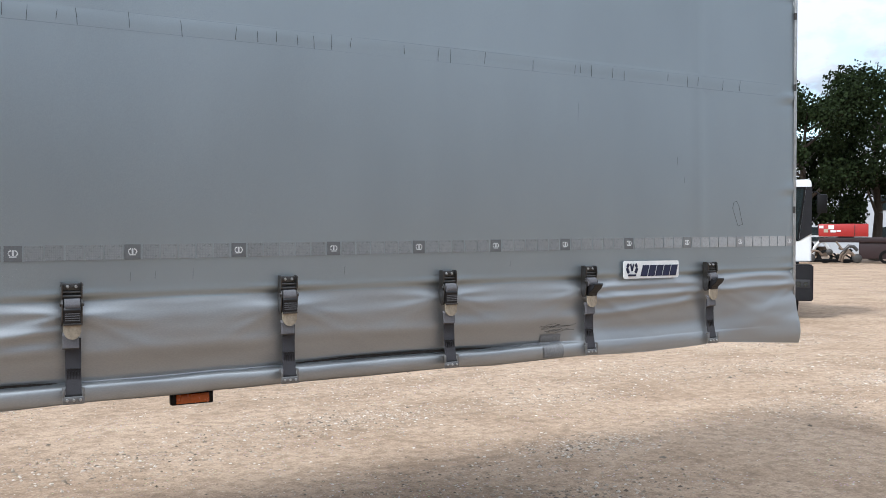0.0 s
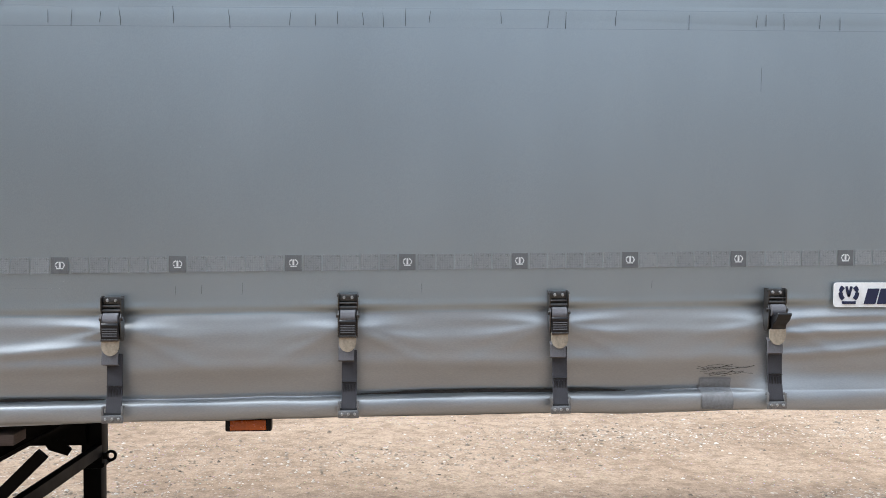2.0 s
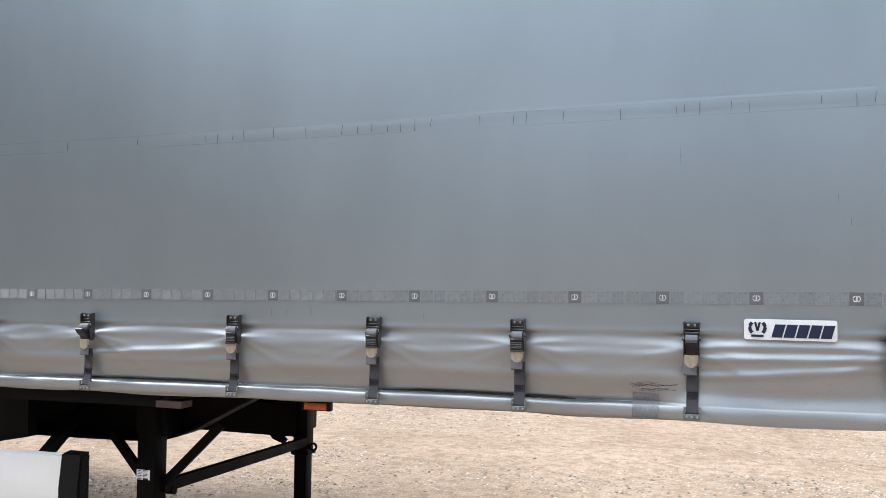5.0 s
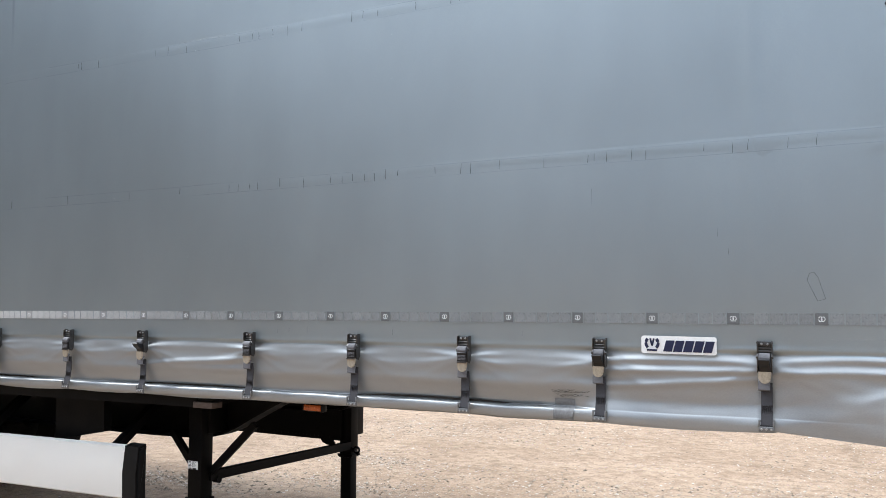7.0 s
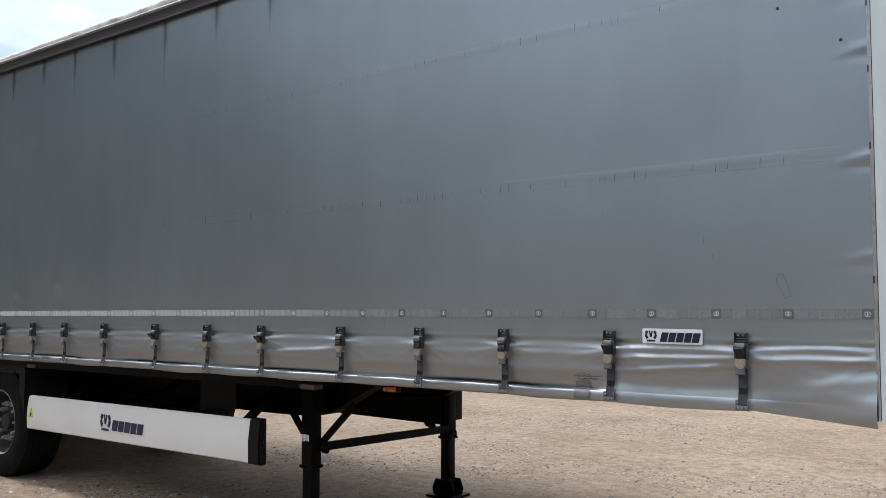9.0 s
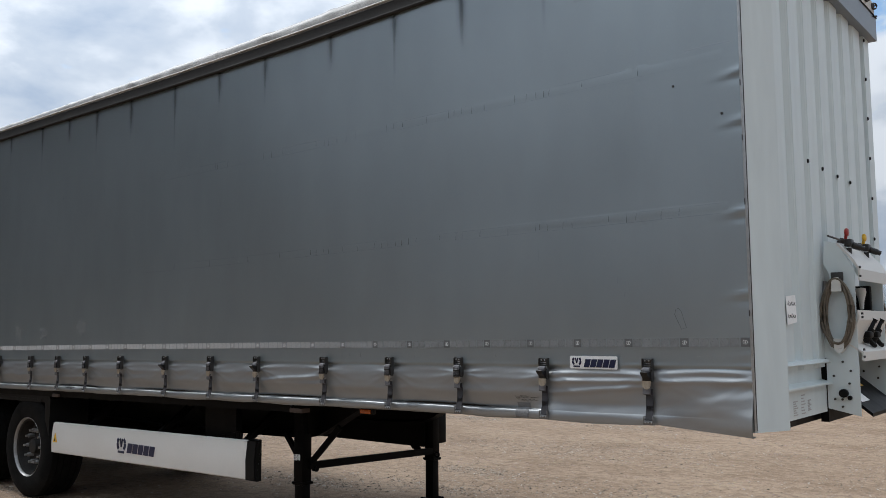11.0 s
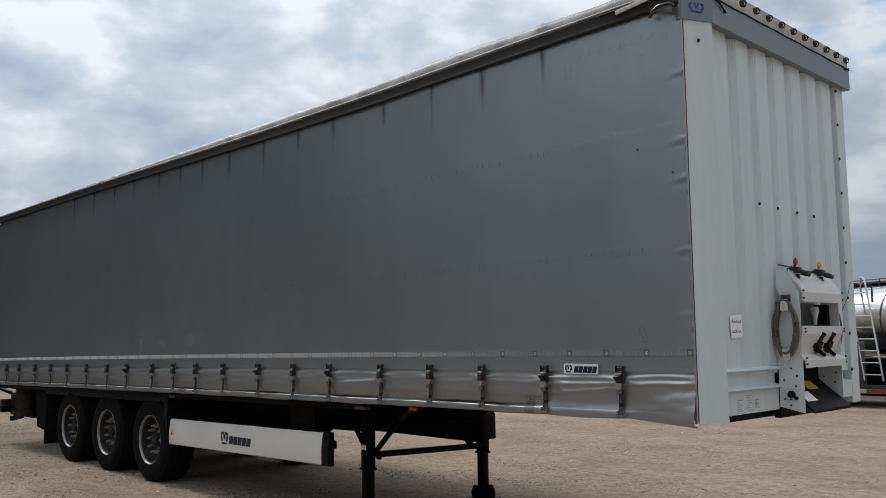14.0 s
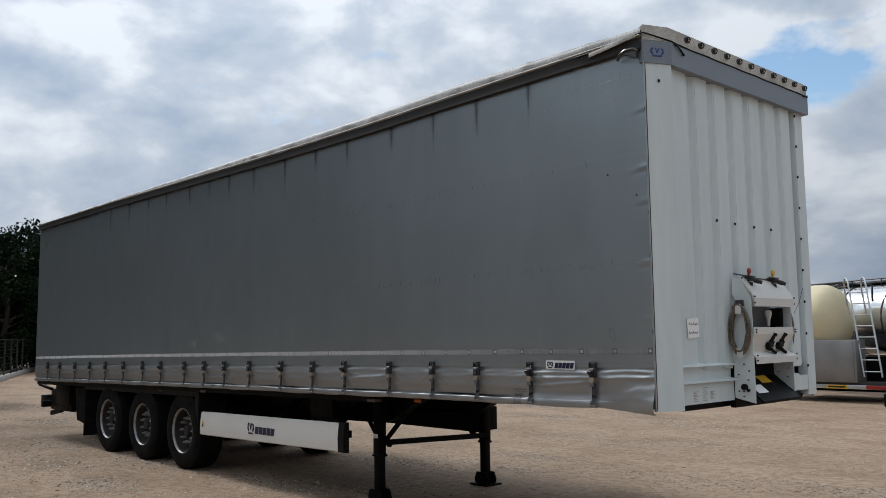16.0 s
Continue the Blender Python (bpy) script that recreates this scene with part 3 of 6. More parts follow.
def curtain_out(x, z):
    """How far the curtain stands out at x and at height z above the (sagging) deck line."""
    lo, hi, folds, belly, drift, puckers = bay_of(x)
    u = (x - lo) / (hi - lo)
    near = max(bell(x - lo, 0.10), bell(x - hi, 0.10))
    pin = max(bell(x - lo, 0.035), bell(x - hi, 0.035))
    mid = math.sin(math.pi * u)
    d = 0.010 * noise.noise((x * 0.55, z * 0.8, 2.0)) + 0.004 * noise.noise((x * 1.7, z * 1.4, 7.0))
    if z < 1.52:
        low = min(1.0, (1.52 - z) / 0.05)
        d += low * (0.0028 * noise.noise((x * 2.2, z * 10.0, 3.0)) + (0.0015 if x > -4 else 0.0030) * noise.noise((x * 7.0, z * 22.0, 6.0)))
    # pulled-in line at the buckles, then folds across the skirt
    pz = z - 1.489 - 0.004 * mid
    d -= bell(pz, 0.007 if pz > 0 else 0.030) * (0.0024 + 0.0076 * near + 0.006 * pin)
    d += 0.002 * bell(z - 1.508, 0.010) * (0.3 + 0.7 * near)
    if z < 1.56:
        for z0, z1, amp, w, keep in folds:
            zc = z0 + (z1 - z0) * u + 0.008 * noise.noise((x * 2.5, z0 * 9, 5))
            fade = keep + (1 - keep) * abs(2 * u - 1) ** 1.5
            d += amp * bell(z - zc, w) * fade * (1 - 0.55 * pin) * (1 + 0.35 * noise.noise((x * 4, z0 * 5, 8)))
        # puckers that fan out from the buckles
        for end, side in ((lo, 0), (hi, 1)):
            s = abs(x - end)
            if s < 0.5:
                for m, amp in puckers[side]:
                    d += amp * (1 - bell(s, 0.035)) * math.exp(-s / 0.13) * bell(z - 1.452 - m * s, 0.007 + 0.05 * s)
        d += (0.004 + 0.6 * belly * mid) * bell(z - 1.375, 0.085)
        # the cloth falls back above the hem and leaves a sharp crease
        hc = hem_drift(x)
        g = z - 1.2525 - hc + 0.25 * drift * mid
        gap = max(0.12, min(1.0, 0.55 + 1.3 * noise.noise((x * 1.3, 2.0, 12.0))))
        # towards the loose front end the gap closes and the cloth flares out over the hem
        flare = max(0.0, min(1.0, (x + 1.32) / 0.14))
        zb = 1.305 if x < -0.53 else 1.290 + 0.11 * (x + 0.53) / 0.53
        q = max(0.0, min(1.0, (zb - z) / 0.085))
        d += flare * (0.018 if x < -0.53 else 0.012) * q * q * (3 - 2 * q)
        d -= (1 - flare) * 0.017 * max(0.0, min(1.0, (-0.12 - x) / 0.4)) * bell(g, 0.060 if g > 0 else 0.005)
        d -= (1 - flare) * 0.026 * max(0.0, min(1.0, (-0.12 - x) / 0.4)) * gap * bell(g, 0.009 if g > 0 else 0.004)
        d -= 0.008 * near * bell(z - 1.36, 0.07)
        # rolled hem
        hem = max(0.0, min(1.0, (-0.12 - x) / 0.4))
        d += hem * (1 - 0.7 * flare) * (0.011 + 0.006 * noise.noise((x * 1.9, 4.0, 1.0))) * (1 - 0.45 * pin) * max(0.0, 1 - ((z - 1.223 - hc) / 0.027) ** 2) ** 0.5 if abs(z - 1.223 - hc) < 0.027 else 0.0
    # loose front corner curls outwards
    if x > -0.45:
        f = (x + 0.45) / 0.45
        d += 0.032 * f * f * bell(z - 1.22, 0.10)
        d += 0.009 * bell(z - 1.30 - 0.06 * f, 0.030) * f
    # horizontal creases at the front edge
    for zc, amp in ((1.56, 0.0025), (1.86, 0.008), (2.27, 0.010), (2.73, 0.007), (2.98, 0.009), (3.42, 0.006)):
        d += 0.55 * amp * (bell(z - zc - 0.14 * (x + 0.02), 0.016) - 0.6 * bell(z - zc + 0.034 - 0.10 * (x + 0.02), 0.018)) * math.exp(min(0, x + 0.02) / 0.05) * (1 if x < 0.05 else 0)
    # upright batten behind the cloth
    d += 0.003 * bell(x + 0.57, 0.022) * max(0.0, min(1.0, (z - 1.55) / 0.15))
    # bulge of a loose hem seen above the first axle
    d += 0.02 * bell(x + 6.58, 0.16) * bell(z - 1.215, 0.03)
    return d


def skirt_bottom(x):
    """Lower edge of the curtain above the deck line."""
    if x > -0.5:
        return 1.203 - 0.036 * ((x + 0.5) / 0.5) ** 0.9
    lo, hi, *_ = bay_of(x)
    return 1.197 + hem_drift(x) - 0.010 * math.sin(math.pi * (x - lo) / (hi - lo)) * (0.4 + 0.6 * noise.noise((lo * 3.1, 0, 0)))


def build_curtain(y_side, name, label):
    """The curtain: one cloth with folds in its skirt; y_side 0 is the near side, WIDTH the far one."""
    sgn = -1 if y_side == 0 else 1
    near_side = y_side == 0
    xs = [0.012 - i * 0.3 for i in range(int(LENGTH / 0.3) + 1)] + [-LENGTH]
    if near_side:
        xs = [0.012 - 0.02 * i for i in range(315)] + [-6.3 - 0.04 * i for i in range(183)] + [-LENGTH]
    bm = B()
    cols = []
    for x in xs:
        zb, top = skirt_bottom(x), 3.888
        zs = [zb + (1.243 - zb) * k / 14 for k in range(14)] + [1.243 + 0.002 * k for k in range(13)]
        zs += [1.269 + 0.351 * k / 70 for k in range(70)] + [1.62 + (top - 1.62) * k / 150 for k in range(151)]
        col = []
        for k, z in enumerate(zs):
            t = max(0.0, min(1.0, (z - 1.7) / 2.1))
            zz = z + sag(x) * (1 - t) + roof_dip(x) * t
            col.append(bm.verts.new((x, y_side + sgn * curtain_out(x, z), zz)))
        # turned-under edge
        col.insert(0, bm.verts.new((x, y_side - sgn * 0.012, zb + sag(x) + 0.004)))
        cols.append(col)
    n = len(cols[0])
    for a, b in zip(cols, cols[1:]):
        for k in range(n - 1):
            f = bm.faces.new((a[k], a[k + 1], b[k + 1], b[k]))
            f.material_index = 1 if k < 71 else 0
    cloth = tpart(name, bm, M_TARP, label, smooth=1.2)
    cloth.data.materials.append(M_SKIRT)
    return cloth


curtain = build_curtain(0.0, "curtain", "silver-grey tarpaulin with a creased buckled skirt")
build_curtain(WIDTH, "curtain", "silver-grey tarpaulin")


def cz(x, z):
    """Height of a mark on the lower curtain."""
    t = max(0.0, min(1.0, (z - 1.7) / 2.1))
    return z + sag(x) * (1 - t) + roof_dip(x) * t


# --- welded slat pockets and the painted shade of their creases
def build_pocket(z0, ticks, seed):
    r = random.Random(seed)
    bm = B()
    h = 0.024
    x = -0.08
    xs = [-0.08 - 0.08 * i for i in range(72)]
    rows = []
    for x in xs:
        y = -curtain_out(x, z0)
        z = cz(x, z0)
        k = (0.0002 + 0.0003 * noise.noise((x * 2.3, z0, 1))) * max(0.0, min(1.0, (x + 5.6) / 2.0))
        rows.append([bm.verts.new((x, y - o, z + dz)) for dz, o in ((-h - 0.03, -0.0006), (-h, 0.5 * k), (0, k), (h, 0.9 * k), (h + 0.014, -0.0006))])
    for a, b in zip(rows, rows[1:]):
        for k in range(4):
            bm.faces.new((a[k], a[k + 1], b[k + 1], b[k]))
    p = tpart("slat_pocket", bm, M_TARP, "welded strip of the same tarpaulin", smooth=1.2)
    # flat dark strips that paint the shade of upright creases into the cloth
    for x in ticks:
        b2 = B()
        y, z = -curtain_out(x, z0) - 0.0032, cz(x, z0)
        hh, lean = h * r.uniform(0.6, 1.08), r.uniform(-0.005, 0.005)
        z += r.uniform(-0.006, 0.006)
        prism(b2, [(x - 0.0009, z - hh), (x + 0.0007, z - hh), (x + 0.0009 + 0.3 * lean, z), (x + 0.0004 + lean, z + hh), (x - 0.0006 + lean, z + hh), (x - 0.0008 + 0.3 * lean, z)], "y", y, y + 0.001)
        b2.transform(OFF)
        part("crease", b2, M_CREASE_SHADE_DIRT, p)
    # thin dark lines along both edges of the strip
    for dz, lo, hi in ((-h - 0.002, -5.4, -0.1), (h + 0.002, -4.6, -0.1)):
        b2 = B()
        prev = None
        for i in range(int((hi - lo) / 0.06) + 1):
            x = lo + 0.06 * i
            w = 0.0011 * max(0.05, min(1.0, 0.45 + 1.1 * noise.noise((x * 1.7, dz * 40, z0))))
            y, z = -curtain_out(x, z0) - 0.0028, cz(x, z0) + dz
            cur = [b2.verts.new((x, y, z - w)), b2.verts.new((x, y, z + w))]
            if prev:
                b2.faces.new((prev[0], cur[0], cur[1], prev[1]))
            prev = cur
        b2.transform(OFF)
        part("weld_seam", b2, M_FAINT_LINE, p, "thin dark line along the strip's edge", 0)


TICKS_LOW = [-3.52, -3.17, -3.11, -3.035, -2.98, -2.84, -2.69, -2.53, -2.46, -2.40, -2.33, -2.275, -2.215, -2.15, -1.95, -1.82, -1.77, -1.63, -1.42, -1.225, -1.197, -1.144, -1.04, -0.98, -0.75, -0.64, -0.585, -0.44, -0.34]
TICKS_HIGH = [-5.15, -4.34, -4.31, -4.17, -3.72, -3.625, -3.49, -3.12, -3.035, -2.99, -2.90, -2.81, -2.72, -2.42, -2.355, -2.27, -2.06, -1.875, -1.83, -1.77, -1.69, -1.59, -1.36, -1.28, -1.21, -1.155, -1.12, -0.9, -0.55]
build_pocket(2.295, TICKS_LOW + [-3.9, -4.4, -4.9, -5.6], 1)
build_pocket(3.085, TICKS_HIGH + [-6.1, -6.9], 2)
# --- reflective tape
tape = sub("reflective_tape", trailer)
tape_square, dark_square = B(), B()
box(tape_square, -0.0236, 0.0236, -0.0004, 0.0004, -0.0218, 0.0218)
box(dark_square, -0.0225, 0.0225, -0.0005, 0.0005, -0.0220, 0.0220)
ME_TAPE = mesh_of(tape_square, "reflective_square", M_TAPE, 0)
ME_DARK = mesh_of(dark_square, "emblem_square", M_TAPE_DARK, 0)
bm = B()
for s in (-1, 1):
    tube(bm, [(s * (0.0115 * math.cos(a)), 0.0008, 0.009 * math.sin(a) + 0.001) for a in [(-0.8 + 0.4 * k) for k in range(6)]], 0.0024, 5)
box(bm, -0.009, 0.009, -0.0016, 0, -0.0100, -0.0070)
box(bm, -0.0024, 0.0024, -0.0016, 0, -0.006, 0.010)
ME_EMBLEM = mesh_of(bm, "emblem", M_PALE, 0)
for i in range(261):
    x = -0.02 - 0.0521 * i
    if x < -LENGTH + 0.03:
        break
    m = OFF @ Matrix.Translation((x, -curtain_out(x, 1.622) - 0.0012, cz(x, 1.625)))
    if i % 6 == 0:
        sq = piece("emblem_square", ME_DARK, tape, m)
        piece("emblem", ME_EMBLEM, tape, m)
    else:
        piece("reflective_square", ME_TAPE, tape, m)


# --- tension straps
def ribbon(bm, rows, half, mid=0.0, thick=0.004):
    """A band that follows rows of (z, y), front side first."""
    prev = None
    for z, y in rows:
        cur = [bm.verts.new((mid + sx * half, y + dy, z)) for sx, dy in ((-1, 0), (1, 0), (1, thick), (-1, thick))]
        if prev:
            for k in range(4):
                bm.faces.new((prev[k], prev[(k + 1) % 4], cur[(k + 1) % 4], cur[k]))
        else:
            bm.faces.new(cur)
        prev = cur
    bm.faces.new(prev[::-1])


def build_strap(lever_open):
    bm = B()
    ribbon(bm, [(-0.150, -0.013), (-0.20, -0.011), (-0.25, -0.013), (-0.290, -0.022), (-0.308, -0.027)], 0.0235, 0.005)
    s = new("tension_strap", mesh_of(bm, "tension_strap", M_STRAP))
    s.parent = trailer
    tagged(s, "grey webbing strap with a worn steel ratchet buckle")
    # two side cheeks tied by pins and a riveted head plate
    bm = B()
    for sx in (-1, 1):
        prism(bm, [(0.0, 0.006), (-0.022, 0.007), (-0.030, 0.002), (-0.031, -0.030), (-0.025, -0.040), (-0.034, -0.052), (-0.034, -0.066), (-0.026, -0.112), (-0.012, -0.116), (0.0, -0.10)], "x", sx * 0.0295 - 0.0017, sx * 0.0295 + 0.0017)
        rod(bm, (sx * 0.036, -0.024, -0.054), (sx * 0.027, -0.024, -0.054), 0.006, 10)
        rod(bm, (sx * 0.034, -0.022, 0.0), (sx * 0.028, -0.022, 0.0), 0.004, 8)
    box(bm, -0.028, 0.028, -0.006, -0.002, -0.112, 0.004, 0.001)
    part("buckle_frame", bm, M_STEEL, s)
    bm = B()
    box(bm, -0.026, 0.026, -0.021, -0.018, -0.014, 0.003, 0.001)
    part("head_plate", bm, M_STEEL_DARK, s, "dark riveted steel plate")
    for z, r in ((-0.021, 0.0028), (-0.033, 0.0045)):
        bm = B()
        rod(bm, (-0.027, -0.021, z), (0.027, -0.021, z), r, 10)
        part("pin", bm, M_STEEL if z > -0.03 else M_STEEL_DARK, s)
    for sx in (-1, 1):
        bm = B()
        rod(bm, (sx * 0.0125, -0.026, -0.005), (sx * 0.0125, -0.020, -0.005), 0.0036, 10, 0.0052)
        part("rivet", bm, M_ZINC, s)
    bm = B()
    rod(bm, (-0.0235, -0.024, -0.055), (0.0235, -0.024, -0.055), 0.0145, 18)
    for k in range(4):
        lathe(bm, [(0.0142, -0.0232), (0.0156, -0.0228), (0.0156, 0.0228), (0.0142, 0.0232)], 18, "x", (0, -0.024 - 0.0006 * k, -0.0535 - 0.0012 * k))
    part("webbing_roll", bm, M_ROLL, s, "pale rolled end of the webbing")
    bm = B()
    if lever_open:
        prism(bm, [(-0.028, -0.062), (-0.050, -0.066), (-0.070, -0.058), (-0.074, -0.063), (-0.062, -0.080), (-0.042, -0.094), (-0.034, -0.112), (-0.024, -0.112), (-0.022, -0.066)], "x", -0.020, 0.025)
    else:
        prism(bm, [(-0.028, -0.062), (-0.040, -0.064), (-0.043, -0.070), (-0.038, -0.080), (-0.041, -0.104), (-0.038, -0.112), (-0.030, -0.112), (-0.022, -0.09)], "x", -0.0255, 0.0255)
    bmesh.ops.bevel(bm, geom=list(bm.edges), offset=0.0012, segments=1, affect="EDGES")
    lever = part("lever", bm, M_LEVER, s, "dark grey plastic lever")
    if not lever_open:
        for k in range(4):
            bm = B()
            box(bm, -0.022, 0.022, -0.0425, -0.038, -0.0995 + 0.0062 * k, -0.0970 + 0.0062 * k)
            part("rib", bm, M_ROLL, lever)
        bm = B()
        box(bm, -0.0265, 0.0265, -0.0425, -0.036, -0.1125, -0.1065, 0.001)
        part("lip", bm, M_STEEL, lever)
    bm = B()
    prism(bm, [(0.0265 * math.cos(a), -0.126 + 0.026 * math.sin(a)) for a in [math.pi + math.pi * k / 14 for k in range(15)]] + [(0.0265, -0.108), (-0.0265, -0.108)], "y", -0.036, -0.031)
    part("wear_disc", bm, M_BEIGE, s)
    bm = B()
    ribbon(bm, [(-0.134, -0.018), (-0.142, -0.026), (-0.158, -0.029), (-0.176, -0.030), (-0.181, -0.016)], 0.0245, -0.004, 0.005)
    part("webbing_fold", bm, M_ROLL, s, "folded pale webbing")
    bm = B()
    for a in ((-0.018, 0.028, -0.2385, -0.2365), (-0.018, 0.028, -0.2725, -0.2705), (-0.014, -0.012, -0.268, -0.241), (0.021, 0.023, -0.268, -0.241), (-0.006, -0.003, -0.266, -0.244), (0.003, 0.006, -0.266, -0.244), (0.012, 0.015, -0.266, -0.244)):
        box(bm, a[0], a[1], -0.0165, -0.0118, a[2], a[3])
    part("woven_mark", bm, M_LEVER, s)
    # flat hook with a slot for the webbing
    bm = B()
    box(bm, -0.029, 0.037, -0.034, -0.027, -0.334, -0.312, 0.003)
    box(bm, -0.029, -0.022, -0.034, -0.027, -0.314, -0.288, 0.002)
    box(bm, 0.030, 0.037, -0.034, -0.027, -0.314, -0.288, 0.002)
    box(bm, -0.029, 0.037, -0.0215, -0.018, -0.296, -0.288, 0.001)
    part("hook_plate", bm, M_HOOKPLATE, s, "dull zinc steel plate with a slot")
    bm = B()
    box(bm, -0.022, 0.030, -0.0275, -0.024, -0.3125, -0.3070)
    part("slot", bm, M_INK_AND_HOLE, s)
    for sx in (-0.016, 0.004, 0.024):
        bm = B()
        rod(bm, (sx, -0.038, -0.322), (sx, -0.033, -0.322), 0.0032, 8, 0.0050)
        part("rivet", bm, M_ZINC, s)
    for o in (s, *s.children_recursive):
        o.data.transform(Matrix.Diagonal((0.87, 1, 1, 1)))
    return s


closed, opened = build_strap(False), build_strap(True)
for i, x in enumerate(STRAPS):
    src = opened if i in (0, 1, 5, 7, 12) else closed
    m = OFF @ pose(x, -0.010, 1.536 + sag(x), 0, 0.6 * math.sin(i * 2.3), 0)
    if i == 0:
        opened.matrix_basis = m
    elif i == 2:
        closed.matrix_basis = m
    else:
        copy_thing(src, m)


# --- maker's plate on the curtain, brand drawn as plain bars
def brand_bars(width, height, lean, n=5, depth=0.0015):
    bm = B()
    w = width / n
    for i in range(n):
        x = -width / 2 + i * w
        prism(bm, [(x, -height / 2), (x + w * 0.88, -height / 2), (x + w * 0.88 + lean, height / 2), (x + lean, height / 2)], "y", -depth, 0)
    return bm


def emblem(size, r=0.09):
    """Two arcs and a V over a bar."""
    bm = B()
    for s in (-1, 1):
        tube(bm, [(s * (0.40 * size * math.cos(a) + 0.02 * size), 0, 0.40 * size * math.sin(a) + 0.08 * size) for a in [(-0.85 + 0.28 * k) for k in range(7)]], r * size, 6)
        beam(bm, (0, 0, -0.10 * size), (s * 0.13 * size, 0, 0.40 * size), r * size, r * size)
    box(bm, -0.34 * size, 0.34 * size, -r * size, r * size, -0.46 * size, -0.33 * size)
    for v in bm.verts:
        v.co.y *= 0.3 * 0.01 / max(0.01, r * size)
    return bm


ym = -curtain_out(-0.85, 1.53) - 0.016
bm = B()
prism(bm, [(sx * 0.146 + cx * 0.009, sz * 0.035 + cy * 0.009) for sx, sz, turns in ((1, 1, 0), (-1, 1, 1), (-1, -1, 2), (1, -1, 3)) for cx, cy in [(math.cos(a) - sx, math.sin(a) - sz) for a in [math.pi * (turns + q / 4) / 2 for q in range(5)]]], "y", 0.0, 0.003)
bm.transform(Matrix.Translation((-0.852, ym, 1.505 + 0.006)))
plate = tpart("name_plate", bm, M_WHITE_STICKER, "white sticker plate with navy emblem and plain bars")
bm = brand_bars(0.192, 0.044, 0.012)
bm.transform(OFF @ Matrix.Translation((-0.815, ym - 0.0005, 1.507)))
part("lettering_bar", bm, M_NAVY, plate)
bm = emblem(0.058, 0.115)
bm.transform(OFF @ Matrix.Translation((-0.955, ym - 0.001, 1.512)))
part("emblem", bm, M_NAVY, plate)

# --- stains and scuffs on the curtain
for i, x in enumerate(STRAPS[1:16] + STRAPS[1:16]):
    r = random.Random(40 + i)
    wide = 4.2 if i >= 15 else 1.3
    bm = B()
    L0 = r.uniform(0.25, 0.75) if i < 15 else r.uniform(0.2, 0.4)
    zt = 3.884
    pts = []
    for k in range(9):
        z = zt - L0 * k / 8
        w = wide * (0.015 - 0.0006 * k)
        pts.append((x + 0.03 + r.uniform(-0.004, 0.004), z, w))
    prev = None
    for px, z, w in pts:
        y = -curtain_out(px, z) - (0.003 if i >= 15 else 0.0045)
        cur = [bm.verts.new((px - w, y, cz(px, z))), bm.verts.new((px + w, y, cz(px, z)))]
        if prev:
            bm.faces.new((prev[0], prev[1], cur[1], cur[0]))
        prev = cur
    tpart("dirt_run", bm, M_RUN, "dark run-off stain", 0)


def ragged(cx, cz0, rx, rz, seed, material, name, label):
    r = random.Random(seed)
    bm = B()
    vs = []
    for k in range(22):
        a = 2 * math.pi * k / 22
        q = r.uniform(0.55, 1.1)
        px, pz = cx + rx * q * math.cos(a), cz0 + rz * q * math.sin(a)
        vs.append(bm.verts.new((px, -curtain_out(px, pz) - 0.003, cz(px, pz))))
    c = bm.verts.new((cx, -curtain_out(cx, cz0) - 0.003, cz(cx, cz0)))
    for k in range(22):
        bm.faces.new((vs[k], vs[(k + 1) % 22], c))
    tpart(name, bm, material, label, 0)


ragged(-7.76, 1.765, 0.085, 0.10, 4, M_SCUFF_AND_GLINT, "scuff", "pale scuffed mark")
ragged(-7.2, 1.765, 0.10, 0.07, 5, M_SCUFF_AND_GLINT, "scuff", "pale scuffed mark")
ragged(-6.45, 1.815, 0.12, 0.09, 6, M_SCUFF_AND_GLINT, "scuff", "pale scuffed mark")
rs = random.Random(17)
bm = B()
for k in range(9):
    x0, z0 = -1.39 + rs.uniform(0, 0.05), 1.286 + 0.034 * rs.random()
    w, pts = rs.uniform(0.06, 0.15), []
    for q in range(7):
        px, pz = x0 + w * q / 6, z0 + rs.uniform(-0.004, 0.004) + 0.008 * q / 6
        pts.append((px, -curtain_out(px, pz) - 0.0015, cz(px, pz)))
    tube(bm, pts, 0.0006, 4)
tpart("dirt_mark", bm, M_CREASE_SHADE_DIRT, "black scratched lines on the cloth", 0)
# black patch that paints the shade in the opening over the loose hem
ragged(-6.58, 1.238, 0.11, 0.010, 44, M_INK_AND_HOLE, "hem_gap", "black patch painted as the shade in the loose hem's opening")
# short dark upright marks on the cloth
for x, z, hh in ((-2.84, 1.553, 0.013), (-2.77, 1.556, 0.012), (-2.66, 1.556, 0.016), (-2.17, 1.552, 0.014), (-1.52, 1.556, 0.010), (-1.21, 2.130, 0.035), (-0.70, 1.960, 0.018), (-0.66, 1.885, 0.012)):
    bm = B()
    y = -curtain_out(x, z) - 0.0012
    prism(bm, [(x - 0.0007, cz(x, z - hh)), (x + 0.0006, cz(x, z - hh)), (x + 0.0018, cz(x, z + hh)), (x + 0.0008, cz(x, z + hh))], "y", y, y + 0.001)
    tpart("scratch", bm, M_FAINT_LINE, "short dark upright mark on the cloth", 0)
